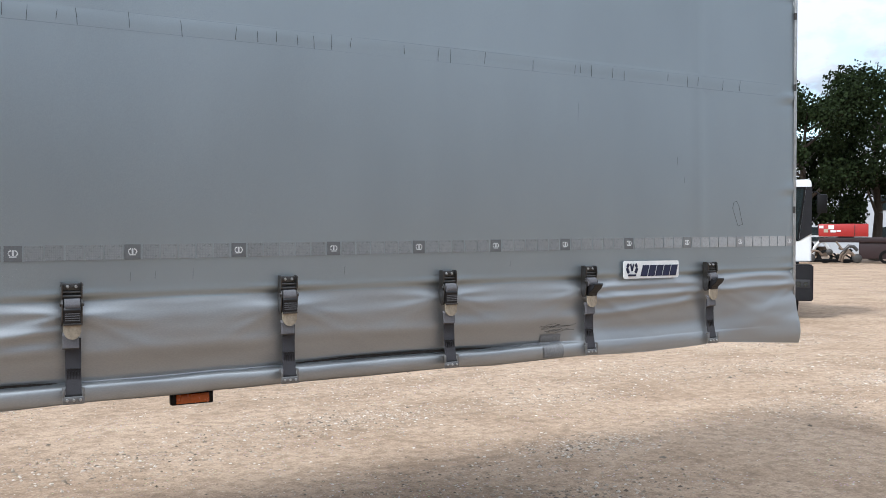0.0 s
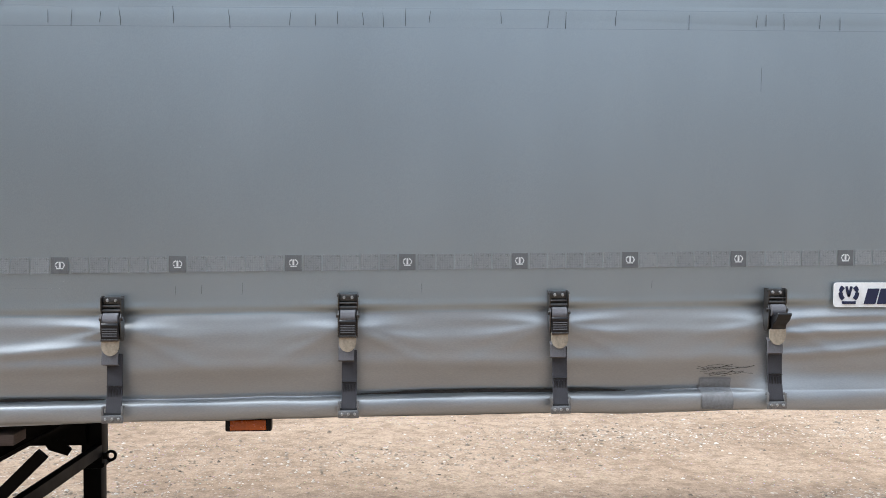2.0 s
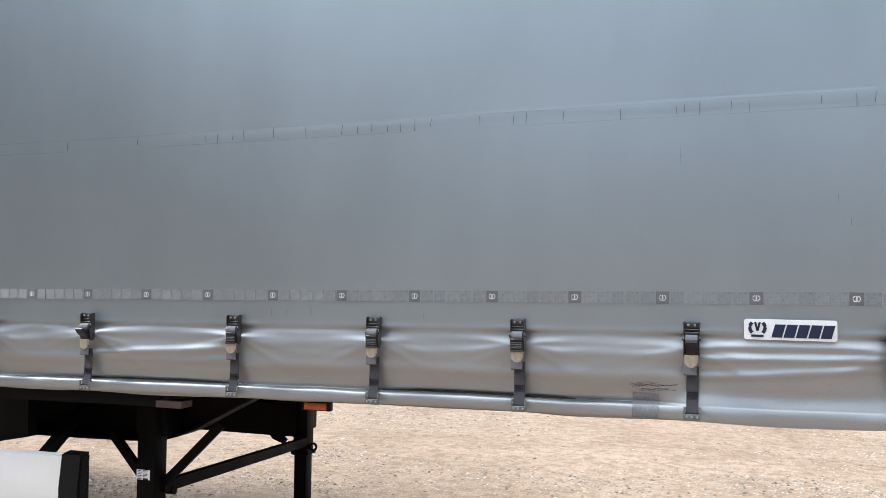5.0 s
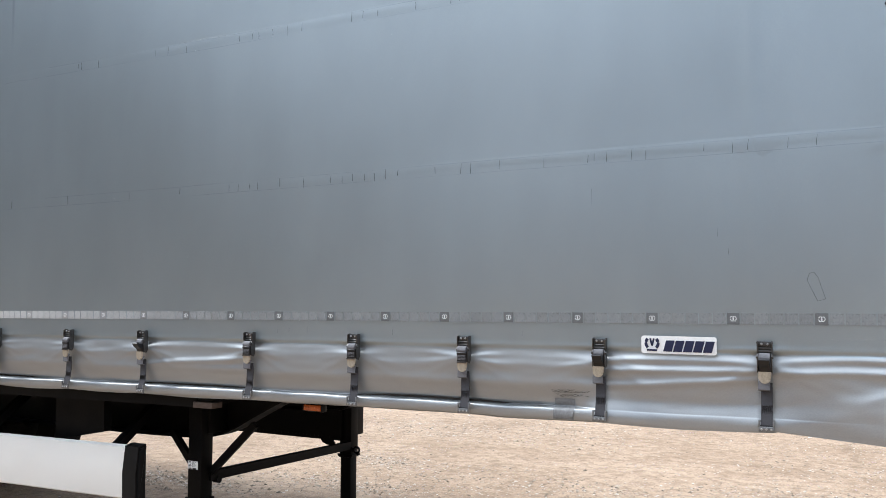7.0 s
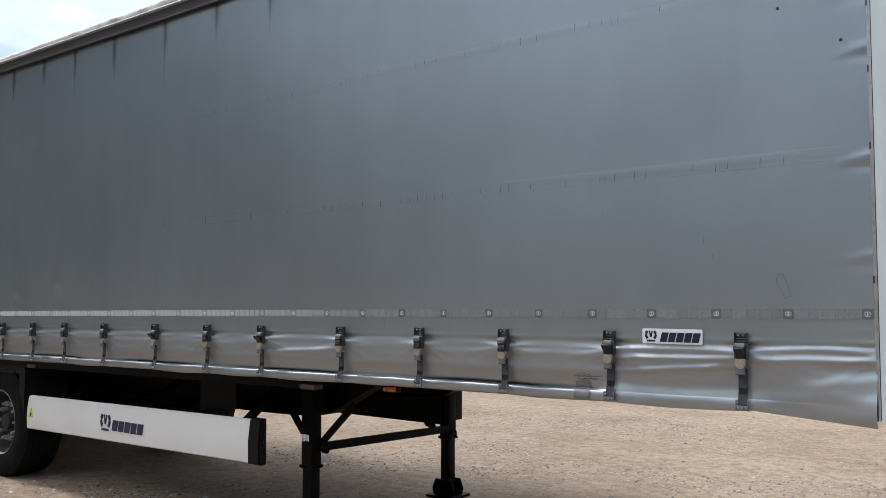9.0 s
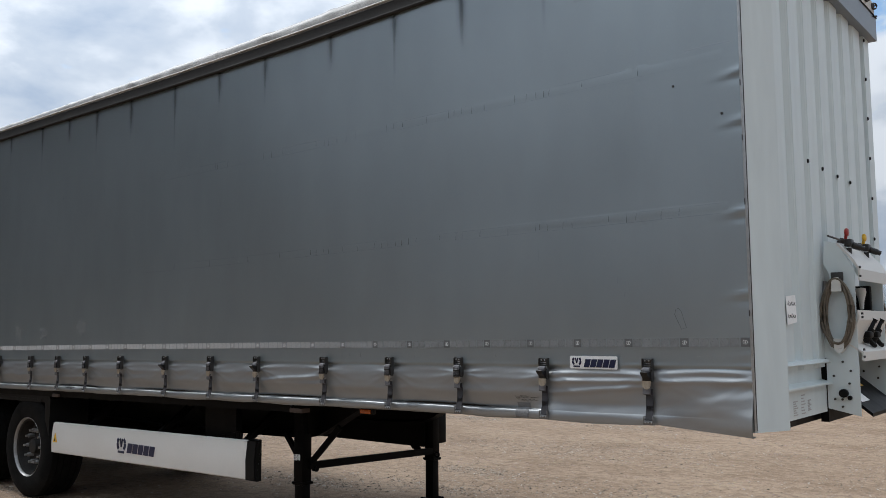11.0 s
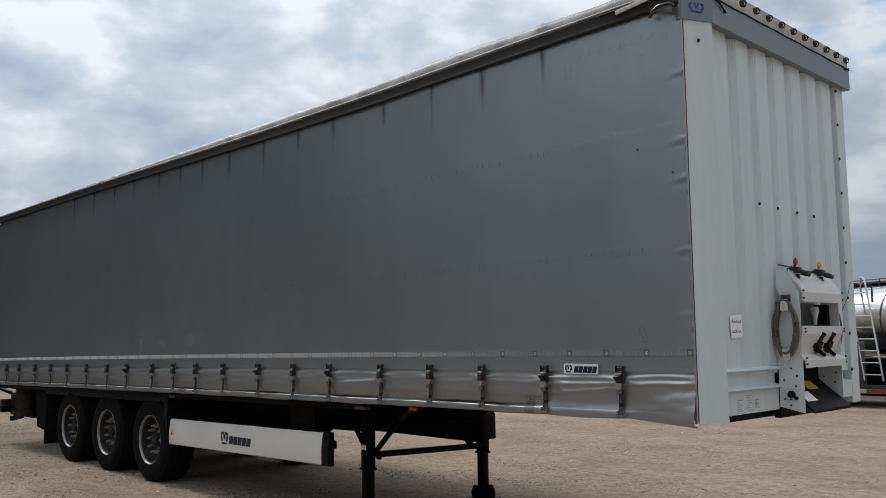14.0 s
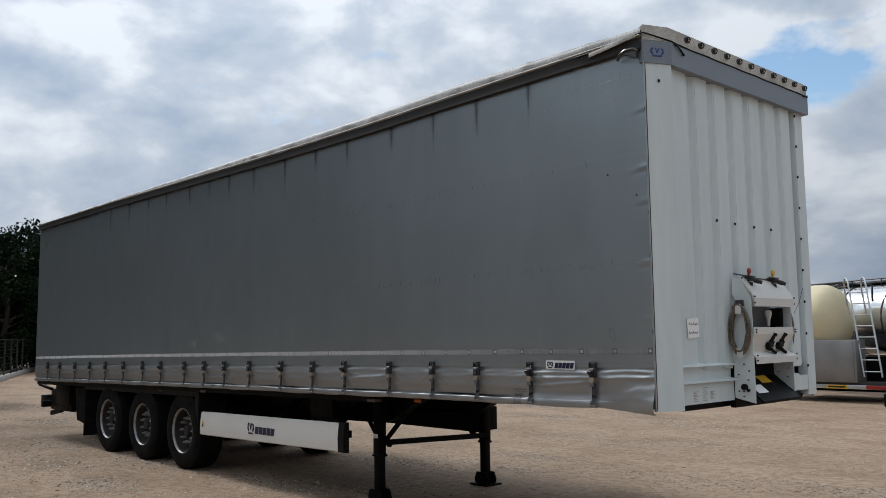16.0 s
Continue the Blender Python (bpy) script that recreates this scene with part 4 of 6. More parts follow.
# thin pale tubes that paint glints on small folds of the cloth
for x0, x1, z in ((-3.28, -3.14, 1.563), (-3.50, -3.43, 1.560), (-0.30, -0.10, 1.552)):
    bm = B()
    tube(bm, [(x0 + (x1 - x0) * k / 8, -curtain_out(x0 + (x1 - x0) * k / 8, z) - 0.0002, cz(x0, z) + 0.002 * math.sin(0.4 * k)) for k in range(9)], 0.0009, 6)
    tpart("cloth_ridge", bm, M_SCUFF_AND_GLINT, "faint pale line painted as the glint on a fold", 1.0)
# repair patch over the hem
bm = B()
rows = []
for k in range(13):
    z = 1.20 + 0.085 * k / 12
    rows.append([bm.verts.new((x, -curtain_out(x, z) - 0.0035, cz(x, z))) for x in (-1.375, -1.345, -1.315, -1.285)])
for a, b in zip(rows, rows[1:]):
    for k in range(3):
        bm.faces.new((a[k], a[k + 1], b[k + 1], b[k]))
tpart("repair_patch", bm, M_PATCH, "dull grey glued patch", 1.0)
# outline of a worn-off tag on the cloth
bm = B()
tag = [(-0.372, 1.795), (-0.380, 1.770), (-0.345, 1.692), (-0.318, 1.700), (-0.342, 1.780), (-0.356, 1.80)]
for a, b in zip(tag, tag[1:] + tag[:1]):
    beam(bm, (a[0], -curtain_out(*a) - 0.001, cz(*a)), (b[0], -curtain_out(*b) - 0.001, cz(*b)), 0.0016, 0.0016)
tpart("glue_outline", bm, M_STREAK, "dark outline of a removed tag", 0)
# pale lines above the pockets, painted as the glint on fold ridges
for x0, x1, z0 in ((-3.42, -3.12, 2.322), (-3.55, -3.12, 3.115), (-5.0, -4.7, 3.06), (-0.28, -0.03, 3.14)):
    bm = B()
    tube(bm, [(x0 + (x1 - x0) * k / 8, -curtain_out(x0, z0) - 0.002, cz(x0, z0) + 0.004 * math.sin(3 * k / 8)) for k in range(9)], 0.0014, 6)
    tpart("cloth_ridge", bm, M_SCUFF_AND_GLINT, "faint pale line painted as the glint on a fold", 1.0)
# worn reflective mark with ticks near the top front corner
bm = B()
for a, b in (((-0.93, 3.72), (-0.93, 3.58)), ((-0.93, 3.58), (-0.88, 3.58)), ((-0.88, 3.58), (-0.88, 3.69)), ((-0.88, 3.69), (-0.10, 3.70)), ((-0.10, 3.70), (-0.10, 3.66))):
    beam(bm, (a[0], -curtain_out(*a) - 0.001, cz(*a)), (b[0], -curtain_out(*b) - 0.001, cz(*b)), 0.003, 0.010)
for k in range(8):
    x = -0.80 + 0.085 * k
    beam(bm, (x, -curtain_out(x, 3.70) - 0.001, cz(x, 3.69)), (x, -curtain_out(x, 3.70) - 0.001, cz(x, 3.69 + 0.05)), 0.004, 0.014)
tpart("worn_print", bm, M_SCUFF_AND_GLINT, "faint worn ladder-shaped print", 0)
ragged(-0.30, 3.55, 0.06, 0.10, 31, M_SCUFF_AND_GLINT, "scuff", "pale scuffed mark")
bm = B()
for a, b in (((-13.30, 3.70), (-13.30, 3.45)), ((-13.30, 3.70), (-12.95, 3.72)), ((-13.18, 3.62), (-13.18, 3.5)), ((-13.18, 3.62), (-12.95, 3.64))):
    beam(bm, (a[0], -curtain_out(*a) - 0.001, cz(*a)), (b[0], -curtain_out(*b) - 0.001, cz(*b)), 0.004, 0.02)
tpart("worn_print", bm, M_SCUFF_AND_GLINT, "faint worn corner print", 0)
# little bolts of the curtain
bm = B()
for x, z in ((-0.352, 2.965), (-0.096, 2.777)):
    rod(bm, (x, -curtain_out(x, z) + 0.002, z), (x, -curtain_out(x, z) - 0.007, z), 0.008, 10, 0.005)
tpart("rivet", bm, M_STEEL)


# --- roof rail, roof edge and roof
def rail_profile(y, sgn):
    return [(y + sgn * 0.030, 3.868), (y + sgn * 0.034, 3.878), (y + sgn * 0.028, 3.890), (y + sgn * 0.030, 3.928), (y + sgn * 0.020, 3.94), (y - sgn * 0.05, 3.945), (y - sgn * 0.05, 3.868)]


bm = B()
rod(bm, (0, -0.01, 0), (0, 0.014, 0), 0.006, 8)
beam(bm, (-0.03, 0.010, -0.004), (0.04, 0.010, 0.002), 0.006, 0.006)
ME_ROOF_CLIP = mesh_of(bm, "roof_clip", M_STEEL_DARK)
for y, sgn in ((0.0, -1), (WIDTH, 1)):
    bm = B()
    rows = []
    for i in range(47):
        x = 0.0 - LENGTH * i / 46
        up = 0.024
        rows.append([bm.verts.new((x, py, pz + roof_dip(x) + (up if pz > 3.9 else 0))) for py, pz in rail_profile(y, sgn)])
    for a, b in zip(rows, rows[1:]):
        for k in range(7):
            bm.faces.new((a[k], a[(k + 1) % 7], b[(k + 1) % 7], b[k]))
    bm.faces.new(rows[0])
    bm.faces.new(rows[-1][::-1])
    tpart("roof_rail", bm, M_RAIL, "dirty dark grey aluminium rail")
    # roof cloth edge with lumps where the bows sit
    bm = B()
    rows = []
    for i in range(273):
        x = 0.0 - LENGTH * i / 272
        lump = max(bell((x - 0.02) - s, 0.05) for s in STRAPS)
        j = 0.006 * noise.noise((x * 2.1, 0, 3)) + 0.003 * noise.noise((x * 9, 1, 3))
        o = 0.006 * noise.noise((x * 5, 2, 9))
        h = roof_edge(x) - 0.01 + j
        z0 = 3.935 + roof_dip(x)
        rows.append([bm.verts.new((x, y + sgn * a, z0 + b)) for a, b in ((0.0, -0.012), (0.022, 0.018), (0.024, 0.030), (0.020 + 0.012 * lump + o, 0.5 * h + 0.02), (0.012 + 0.010 * lump + o, h * 0.85), (-0.004, h + 0.010 * lump), (-0.06, h + 0.012 + 0.006 * lump), (-0.3, h + 0.02), (-1.25, h + 0.035))])
    for a, b in zip(rows, rows[1:]):
        for k in range(8):
            bm.faces.new((a[k], a[k + 1], b[k + 1], b[k]))
    tpart("roof_cloth", bm, M_ROOFTARP, "pale dirty roof tarpaulin", 1.0)
    # pale cable drawn along the foot of the cloth, over a dark groove
    bm = B()
    tube(bm, [(-LENGTH * i / 60, y + sgn * 0.030, 3.974 + roof_dip(-LENGTH * i / 60) + 0.002 * noise.noise((i * 0.7, 5, 1))) for i in range(61)], 0.0065, 6)
    tpart("roof_cable", bm, M_CAP, "pale cable along the roof edge")
    for q in STRAPS:
        piece("roof_clip", ME_ROOF_CLIP, trailer, OFF @ Matrix.Translation((q - 0.01, y, 3.945 + 0.70 * roof_edge(q) + roof_dip(q))) @ Matrix.Diagonal((1, -sgn * 1.6, 1, 1)))
# loose strip and latch at the front of the roof edge
bm = B()
beam(bm, (-0.46, -0.045, 3.925), (-0.03, -0.05, 3.972), 0.010, 0.032, 0.003)
tpart("edge_strip", bm, M_CAP, "bent pale strip")
bm = B()
tube(bm, [(-0.20, -0.035, 3.822), (-0.17, -0.05, 3.852), (-0.12, -0.06, 3.872), (-0.04, -0.055, 3.87), (-0.01, -0.045, 3.845)], 0.012, 8)
prism(bm, [(-0.17, 3.85), (-0.12, 3.875), (-0.02, 3.87), (-0.02, 3.80), (-0.09, 3.835)], "y", -0.055, -0.045)
tpart("corner_latch", bm, M_STEEL, "bent metal latch")

# --- front wall
XF, XS, YL, YR = 0.062, 0.245, 1.005, 1.665
bm = B()
prof = [(XF, 0.222), (XF, 0.485), (XF - 0.035, 0.515), (XF - 0.035, 0.57)]
y = 0.57
while y < 2.1:
    prof += [(XF + 0.004, y + 0.03), (XF + 0.004, y + 0.215), (XF - 0.036, y + 0.245), (XF - 0.036, y + 0.285)]
    y += 0.285
prof += [(XF - 0.036, 2.30)]
back = [(XF - 0.06, 2.30), (XF - 0.06, 0.222)]
prism(bm, prof + back, "z", 1.47, 3.80)
bmesh.ops.bevel(bm, geom=[e for e in bm.edges if abs(e.verts[0].co.z - e.verts[1].co.z) > 1], offset=0.008, segments=2, affect="EDGES")
tpart("front_wall", bm, M_FRONT, "off-white corrugated steel wall", 0.5)
# corner posts
for name, pts in (("corner_post", [(-0.02, 0.012), (0.0, 0.002), (0.016, 0.0), (0.106, 0.195), (0.108, 0.219), (-0.02, 0.219)]),
                  ("corner_post", [(0.0, WIDTH - 0.012), (0.012, WIDTH), (0.045, WIDTH - 0.004), (0.066, WIDTH - 0.03), (0.068, 2.305), (-0.02, 2.305), (-0.02, WIDTH - 0.012)])):
    bm = B()
    prism(bm, pts, "z", 1.19, 3.80)
    bmesh.ops.bevel(bm, geom=[e for e in bm.edges if abs(e.verts[0].co.z - e.verts[1].co.z) > 1], offset=0.006, segments=2, affect="EDGES")
    tpart(name, bm, M_FRONT, "off-white painted corner post", 0.5)
bm = B()
tube(bm, [(0.012, -0.006, 1.2 + 0.1 * k) for k in range(27)], 0.007, 8)
tpart("curtain_tube", bm, M_ZINC, "thin steel tensioning tube")
bm = B()
rod(bm, (0, 0, 0), (0, 0, 0.03), 0.007, 8)
ME_CLIP = mesh_of(bm, "edge_clip", M_STEEL_DARK)
for z in (1.75, 2.30, 2.62, 2.9, 3.40):
    piece("edge_clip", ME_CLIP, trailer, OFF @ Matrix.Translation((0.010, -0.006, z)))
bm = B()
box(bm, 0.0165, 0.0205, -0.002, 0.004, 1.2, 3.78)
tpart("rubber_seal", bm, M_STEEL_DARK, "dark grey seal strip")
# header and cap
bm = B()
prism(bm, [(-0.03, 0.0), (0.0, -0.016), (0.020, -0.016), (0.118, 0.205), (0.118, WIDTH), (-0.03, WIDTH)], "z", 3.762, 3.935)
tpart("header_panel", bm, M_HEADER, "grey-blue painted header panel", 0.3)
bm = B()
prism(bm, [(-0.03, 0.006), (0.0, -0.010), (0.016, -0.010), (0.110, 0.205), (0.110, WIDTH - 0.004), (-0.03, WIDTH - 0.004)], "z", 3.9395, 4.06)
bmesh.ops.bevel(bm, geom=[e for e in bm.edges if all(v.co.z > 4.05 for v in e.verts)], offset=0.015, segments=3, affect="EDGES")
tpart("roof_cap", bm, M_CAP, "dirty cream roof cloth front")
bm = emblem(0.095, 0.08)
bm.transform(Matrix.Diagonal((1.3, 1, 0.8, 1)))
bm.transform(OFF @ Matrix.Translation((0.0695, 0.092, 3.850)) @ Matrix.Rotation(math.atan2(0.221, 0.098), 4, "Z"))
part("emblem", bm, M_BLUE, trailer, "faded blue painted emblem")
bm = B()
tube(bm, [(-0.6, -0.034, 3.948), (-0.2, -0.034, 3.955), (0.0, -0.028, 3.985), (0.03, -0.016, 3.985), (0.120, 0.21, 3.945)] + [(0.120, 0.3 + 0.2 * k, 3.938 - 0.004 * (k % 2)) for k in range(0, 12)], 0.006, 6)
tpart("roof_rope", bm, M_BLACKPLASTIC, "black cord")
bm = B()
tube(bm, [(0.120, 0.24, 3.935), (0.130, 0.28, 3.915), (0.127, 0.33, 3.895), (0.129, 0.37, 3.865), (0.125, 0.35, 3.87)], 0.007, 6)
tube(bm, [(0.124, 2.40, 3.92), (0.134, 2.46, 3.935), (0.08, 2.52, 3.945), (0.05, 2.57, 3.94)], 0.006, 6)
tpart("rope_end", bm, M_BLACKPLASTIC, "loose black cord end")
bm = B()
lathe(bm, [(0.030, 0.070), (0.030, 0.084), (0.020, 0.090), (0.014, 0.084), (0.014, 0.070)], 16, "x", closed=True)
tube(bm, [(0.080, 0.004, 0.028), (0.100, 0.018, 0.022), (0.108, 0.026, 0.0), (0.100, 0.022, -0.020), (0.082, 0.012, -0.028)], 0.008, 6)
rod(bm, (0.07, 0.0, 0.0), (0.10, 0.006, 0.0), 0.007, 8)
ME_HOOK = mesh_of(bm, "rope_hook", M_STEEL_DARK)
for k in range(11):
    piece("rope_hook", ME_HOOK, trailer, OFF @ Matrix.Translation((0.052, 0.43 + 0.2008 * k, 4.008)) @ Matrix.Diagonal((0.8, 0.8, 0.8, 1)))
# bolts and holes
bm = B()
rod(bm, (0, 0, 0), (0.008, 0, 0), 0.013, 10, 0.010)
ME_BOLT = mesh_of(bm, "bolt", M_BLACKPLASTIC)
for y, z in ((0.846, 2.637), (1.13, 2.632), (1.45, 2.63), (1.748, 2.63), (0.10, 3.63)):
    piece("bolt", ME_BOLT, trailer, OFF @ Matrix.Translation((XF + 0.005, y, z)))
for k in range(9):
    piece("bolt", ME_BOLT, trailer, OFF @ Matrix.Translation((XF + 0.006, 2.315, 1.45 + 0.285 * k)))
# lower rail, plates
bm = B()
prism(bm, [(XF - 0.04, 1.52), (XF + 0.022, 1.515), (XF + 0.034, 1.500), (XF + 0.030, 1.494), (XF - 0.018, 1.488), (XF - 0.018, 1.40), (XF + 0.040, 1.385), (XF + 0.040, 1.375), (XF - 0.04, 1.37)], "y", 0.2215, YL)
tpart("lower_rail", bm, M_FRONT, "off-white pressed steel rail", 0.3)
bm = B()
box(bm, XF - 0.04, XF + 0.006, 1.67, 2.303, 1.24, 1.369)
tpart("lower_plate", bm, M_FRONT)
bm = B()
box(bm, XF - 0.04, XF + 0.006, 0.2215, 1.0, 1.22, 1.369)
lower = tpart("lower_plate", bm, M_FRONT, "off-white sill plate with small print labels")
for k, (ya, yb, za, zb) in enumerate(((0.40, 0.47, 1.24, 1.32), (0.53, 0.60, 1.24, 1.35), (0.64, 0.70, 1.25, 1.31))):
    bm = B()
    for j in range(7):
        z = za + (zb - za) * j / 7
        box(bm, XF + 0.0062, XF + 0.007, ya, yb - 0.015 * (j % 3), z, z + 0.006)
    bm.transform(OFF)
    part("small_print", bm, M_ZINC, lower)
# black plate and recess fill, yellow label and booklet under the stand
bm = B()
box(bm, -0.6, XF - 0.05, 0.36, 2.30, 1.17, 1.205)
# this box is a black fill that paints the open recess dark
box(bm, XF - 0.03, XF + 0.012, 1.0, 1.67, 1.16, 1.52)
prism(bm, [(0.076, 1.403), (0.30, 1.220), (0.30, 1.20), (0.076, 1.383)], "y", YL + 0.012, YR - 0.012)
tpart("coupling_plate", bm, M_BLACK, "black front coupling plate with a black fill for the recess's shade")
bm = B()
prism(bm, [(0.088, 1.3965), (0.152, 1.3445), (0.152, 1.3425), (0.088, 1.3945)], "y", 1.30, 1.46)
tpart("yellow_label", bm, M_YELLOW, "yellow warning label")
bm = B()
prism(bm, [(0.165, 1.334), (0.235, 1.276), (0.235, 1.274), (0.165, 1.332)], "y", 1.08, 1.24)
tpart("paper_sheet", bm, M_PAPER, "white printed sheet")
# handwritten note, as bars
bm = B()
prism(bm, [(0.345, 1.855), (0.500, 1.866), (0.512, 1.722), (0.357, 1.708)], "x", XF + 0.008, XF + 0.0095)
note = tpart("paper_note", bm, M_PAPER, "white paper with black handwriting drawn as bars")
rr = random.Random(2)
for z in (1.81, 1.745):
    bm = B()
    for j in range(5):
        y0 = 0.366 + 0.026 * j
        beam(bm, (XF + 0.010, y0, z + rr.uniform(-0.004, 0.004)), (XF + 0.010, y0 + 0.020, z + rr.uniform(0.010, 0.022)), 0.0016, 0.003)
        beam(bm, (XF + 0.010, y0 + 0.006, z + 0.016), (XF + 0.010, y0 + 0.022, z - 0.002), 0.0016, 0.003)
    bm.transform(OFF)
    part("ink_bar", bm, M_INK_AND_HOLE, note)

# --- connection stand on the front wall
stand = sub("connection_stand", trailer)
tagged(stand, "white steel coupling stand with hoses and sockets")


def spart(name, bm, material, label="", smooth=0.5):
    bm.transform(OFF)
    return part(name, bm, material, stand, label, smooth)


for y in (YL, YR):
    bm = B()
    prism(bm, [(XF, 1.24), (XS, 1.20), (XS, 2.02), (XF + 0.10, 2.17), (XF + 0.03, 2.19), (XF + 0.02, 2.06), (XF + 0.05, 2.0), (XF + 0.05, 1.90), (XF, 1.86)], "y", y - 0.004, y + 0.004)
    spart("side_plate", bm, M_FRONT)
bm = B()
prism(bm, [(XF + 0.095, 2.165), (XF + 0.10, 2.175), (XS + 0.002, 2.075), (XS + 0.03, 2.02), (XS + 0.03, 1.955), (XS + 0.02, 1.955), (XS + 0.02, 2.015), (XS - 0.005, 2.06)], "y", YL - 0.006, YR + 0.006)
spart("top_tray", bm, M_GUARD, "white folded steel tray", 0.15)
bm = B()
prism(bm, [(XS + 0.004, 1.79), (XS + 0.012, 1.79), (XS + 0.012, 1.735), (XS - 0.04, 1.60), (XS + 0.03, 1.555), (XS + 0.03, 1.505), (XS + 0.02, 1.505), (XS + 0.02, 1.548), (XS - 0.055, 1.60), (XS + 0.004, 1.735)], "y", YL - 0.006, YR + 0.006)
spart("socket_shelf", bm, M_GUARD, "white folded steel shelf", 0.15)
bm = B()
rod(bm, (0, 0, 0), (0.010, 0, 0), 0.0065, 8)
ME_SMALL_BOLT = mesh_of(bm, "bolt", M_STEEL_DARK)
for y in (YL - 0.002, YR + 0.002):
    for z in (1.98, 2.03, 1.77, 1.75, 1.53, 1.57):
        piece("bolt", ME_SMALL_BOLT, stand, OFF @ Matrix.Translation((XS + 0.026, y, z)))
    for dx, z in ((0.05, 1.29), (0.09, 1.29), (0.09, 1.25), (0.14, 1.45), (0.10, 1.50), (0.05, 1.42), (0.13, 1.38), (0.02, 1.50)):
        piece("bolt", ME_SMALL_BOLT, stand, OFF @ pose(XF + dx, y, z, 0, 0, -90))
bm = B()
rod(bm, (XF + 0.10, YL - 0.03, 1.325), (XF + 0.10, YL, 1.325), 0.024, 14)
rod(bm, (XF + 0.13, YL - 0.02, 1.30), (XF + 0.13, YL, 1.30), 0.012, 10)
spart("test_coupling", bm, M_BLACKPLASTIC, "black capped test coupling")
# back plate, its grey chosen to paint the shade inside the stand
bm = B()
box(bm, XF + 0.01, XF + 0.014, YL + 0.01, YR - 0.01, 1.52, 1.96)
spart("back_plate", bm, M_HOOKPLATE, "inner plate toned grey for the shade inside the stand")
bm = B()
box(bm, XF + 0.02, XF + 0.12, YR - 0.055, YR - 0.005, 1.78, 1.95, 0.01)
box(bm, XF + 0.10, XF + 0.14, YR - 0.10, YR - 0.03, 1.72, 1.80, 0.01)
spart("valve_block", bm, M_BLACKPLASTIC)
for y, material, label in ((1.115, M_RED, "red coupling cap"), (1.515, M_YELLOW, "yellow coupling cap")):
    bm = B()
    rod(bm, (XF + 0.10, y - 0.045, 2.195), (XF + 0.165, y + 0.01, 2.165), 0.015, 14)
    rod(bm, (XF + 0.155, y + 0.0, 2.165), (XF + 0.19, y + 0.022, 2.150), 0.019, 14)
    rod(bm, (XF + 0.185, y + 0.020, 2.152), (XF + 0.205, y + 0.034, 2.143), 0.015, 12)
    tube(bm, [(XF + 0.12, y - 0.06, 2.20), (XF + 0.10, y - 0.09, 2.185), (XF + 0.09, y - 0.085, 2.15)], 0.006, 6)
    rod(bm, (XF + 0.14, y - 0.02, 2.15), (XF + 0.14, y - 0.02, 2.10), 0.014, 10)
    box(bm, XF + 0.12, XF + 0.16, y - 0.05, y + 0.02, 2.155, 2.20, 0.008)
    c = spart("air_coupling", bm, M_STEEL_DARK, "dark metal air coupling head")
    c.data.materials[0] = M_COUPLING
    bm = B()
    lathe(bm, [(0.001, -0.012), (0.015, -0.011), (0.023, -0.006), (0.025, 0.003), (0.018, 0.010), (0.001, 0.012)], 18, "x", (XF + 0.135, y - 0.035, 2.238))
    rod(bm, (XF + 0.125, y - 0.030, 2.195), (XF + 0.132, y - 0.032, 2.23), 0.009, 8)
    bm.transform(OFF)
    part("cap", bm, material, stand, label)
bm = B()
tube(bm, [(XF + 0.06, YL - 0.03, 2.215), (XF + 0.08, YL + 0.1, 2.205), (XF + 0.10, 1.3, 2.185), (XF + 0.11, YR - 0.05, 2.175)], 0.006, 6)
spart("handrail", bm, M_STEEL)
for y in (1.255, 1.43):
    bm = B()
    rod(bm, (XS - 0.035, y + 0.03, 1.61), (XS - 0.005, y + 0.055, 1.685), 0.030, 16)
    rod(bm, (XS - 0.008, y + 0.05, 1.68), (XS + 0.005, y + 0.075, 1.725), 0.020, 14)
    box(bm, XS - 0.03, XS + 0.015, y - 0.02, y + 0.06, 1.63, 1.67, 0.01)
    rod(bm, (XS + 0.0, y + 0.085, 1.725), (XS + 0.01, y + 0.088, 1.745), 0.026, 14)
    tube(bm, [(XS - 0.01, y + 0.04, 1.625), (XS + 0.005, y + 0.06, 1.595), (XS + 0.012, y + 0.085, 1.585)], 0.014, 8)
    spart("electric_socket", bm, M_BLACKPLASTIC, "black electric socket with flap")
bm = B()
lathe(bm, [(0.001, 1.795), (0.012, 1.80), (0.016, 1.85), (0.030, 1.90), (0.026, 1.925), (0.001, 1.93)], 14, "z", (XS - 0.06, 1.385, 0))
spart("white_funnel", bm, M_GUARD, "small white plastic funnel")
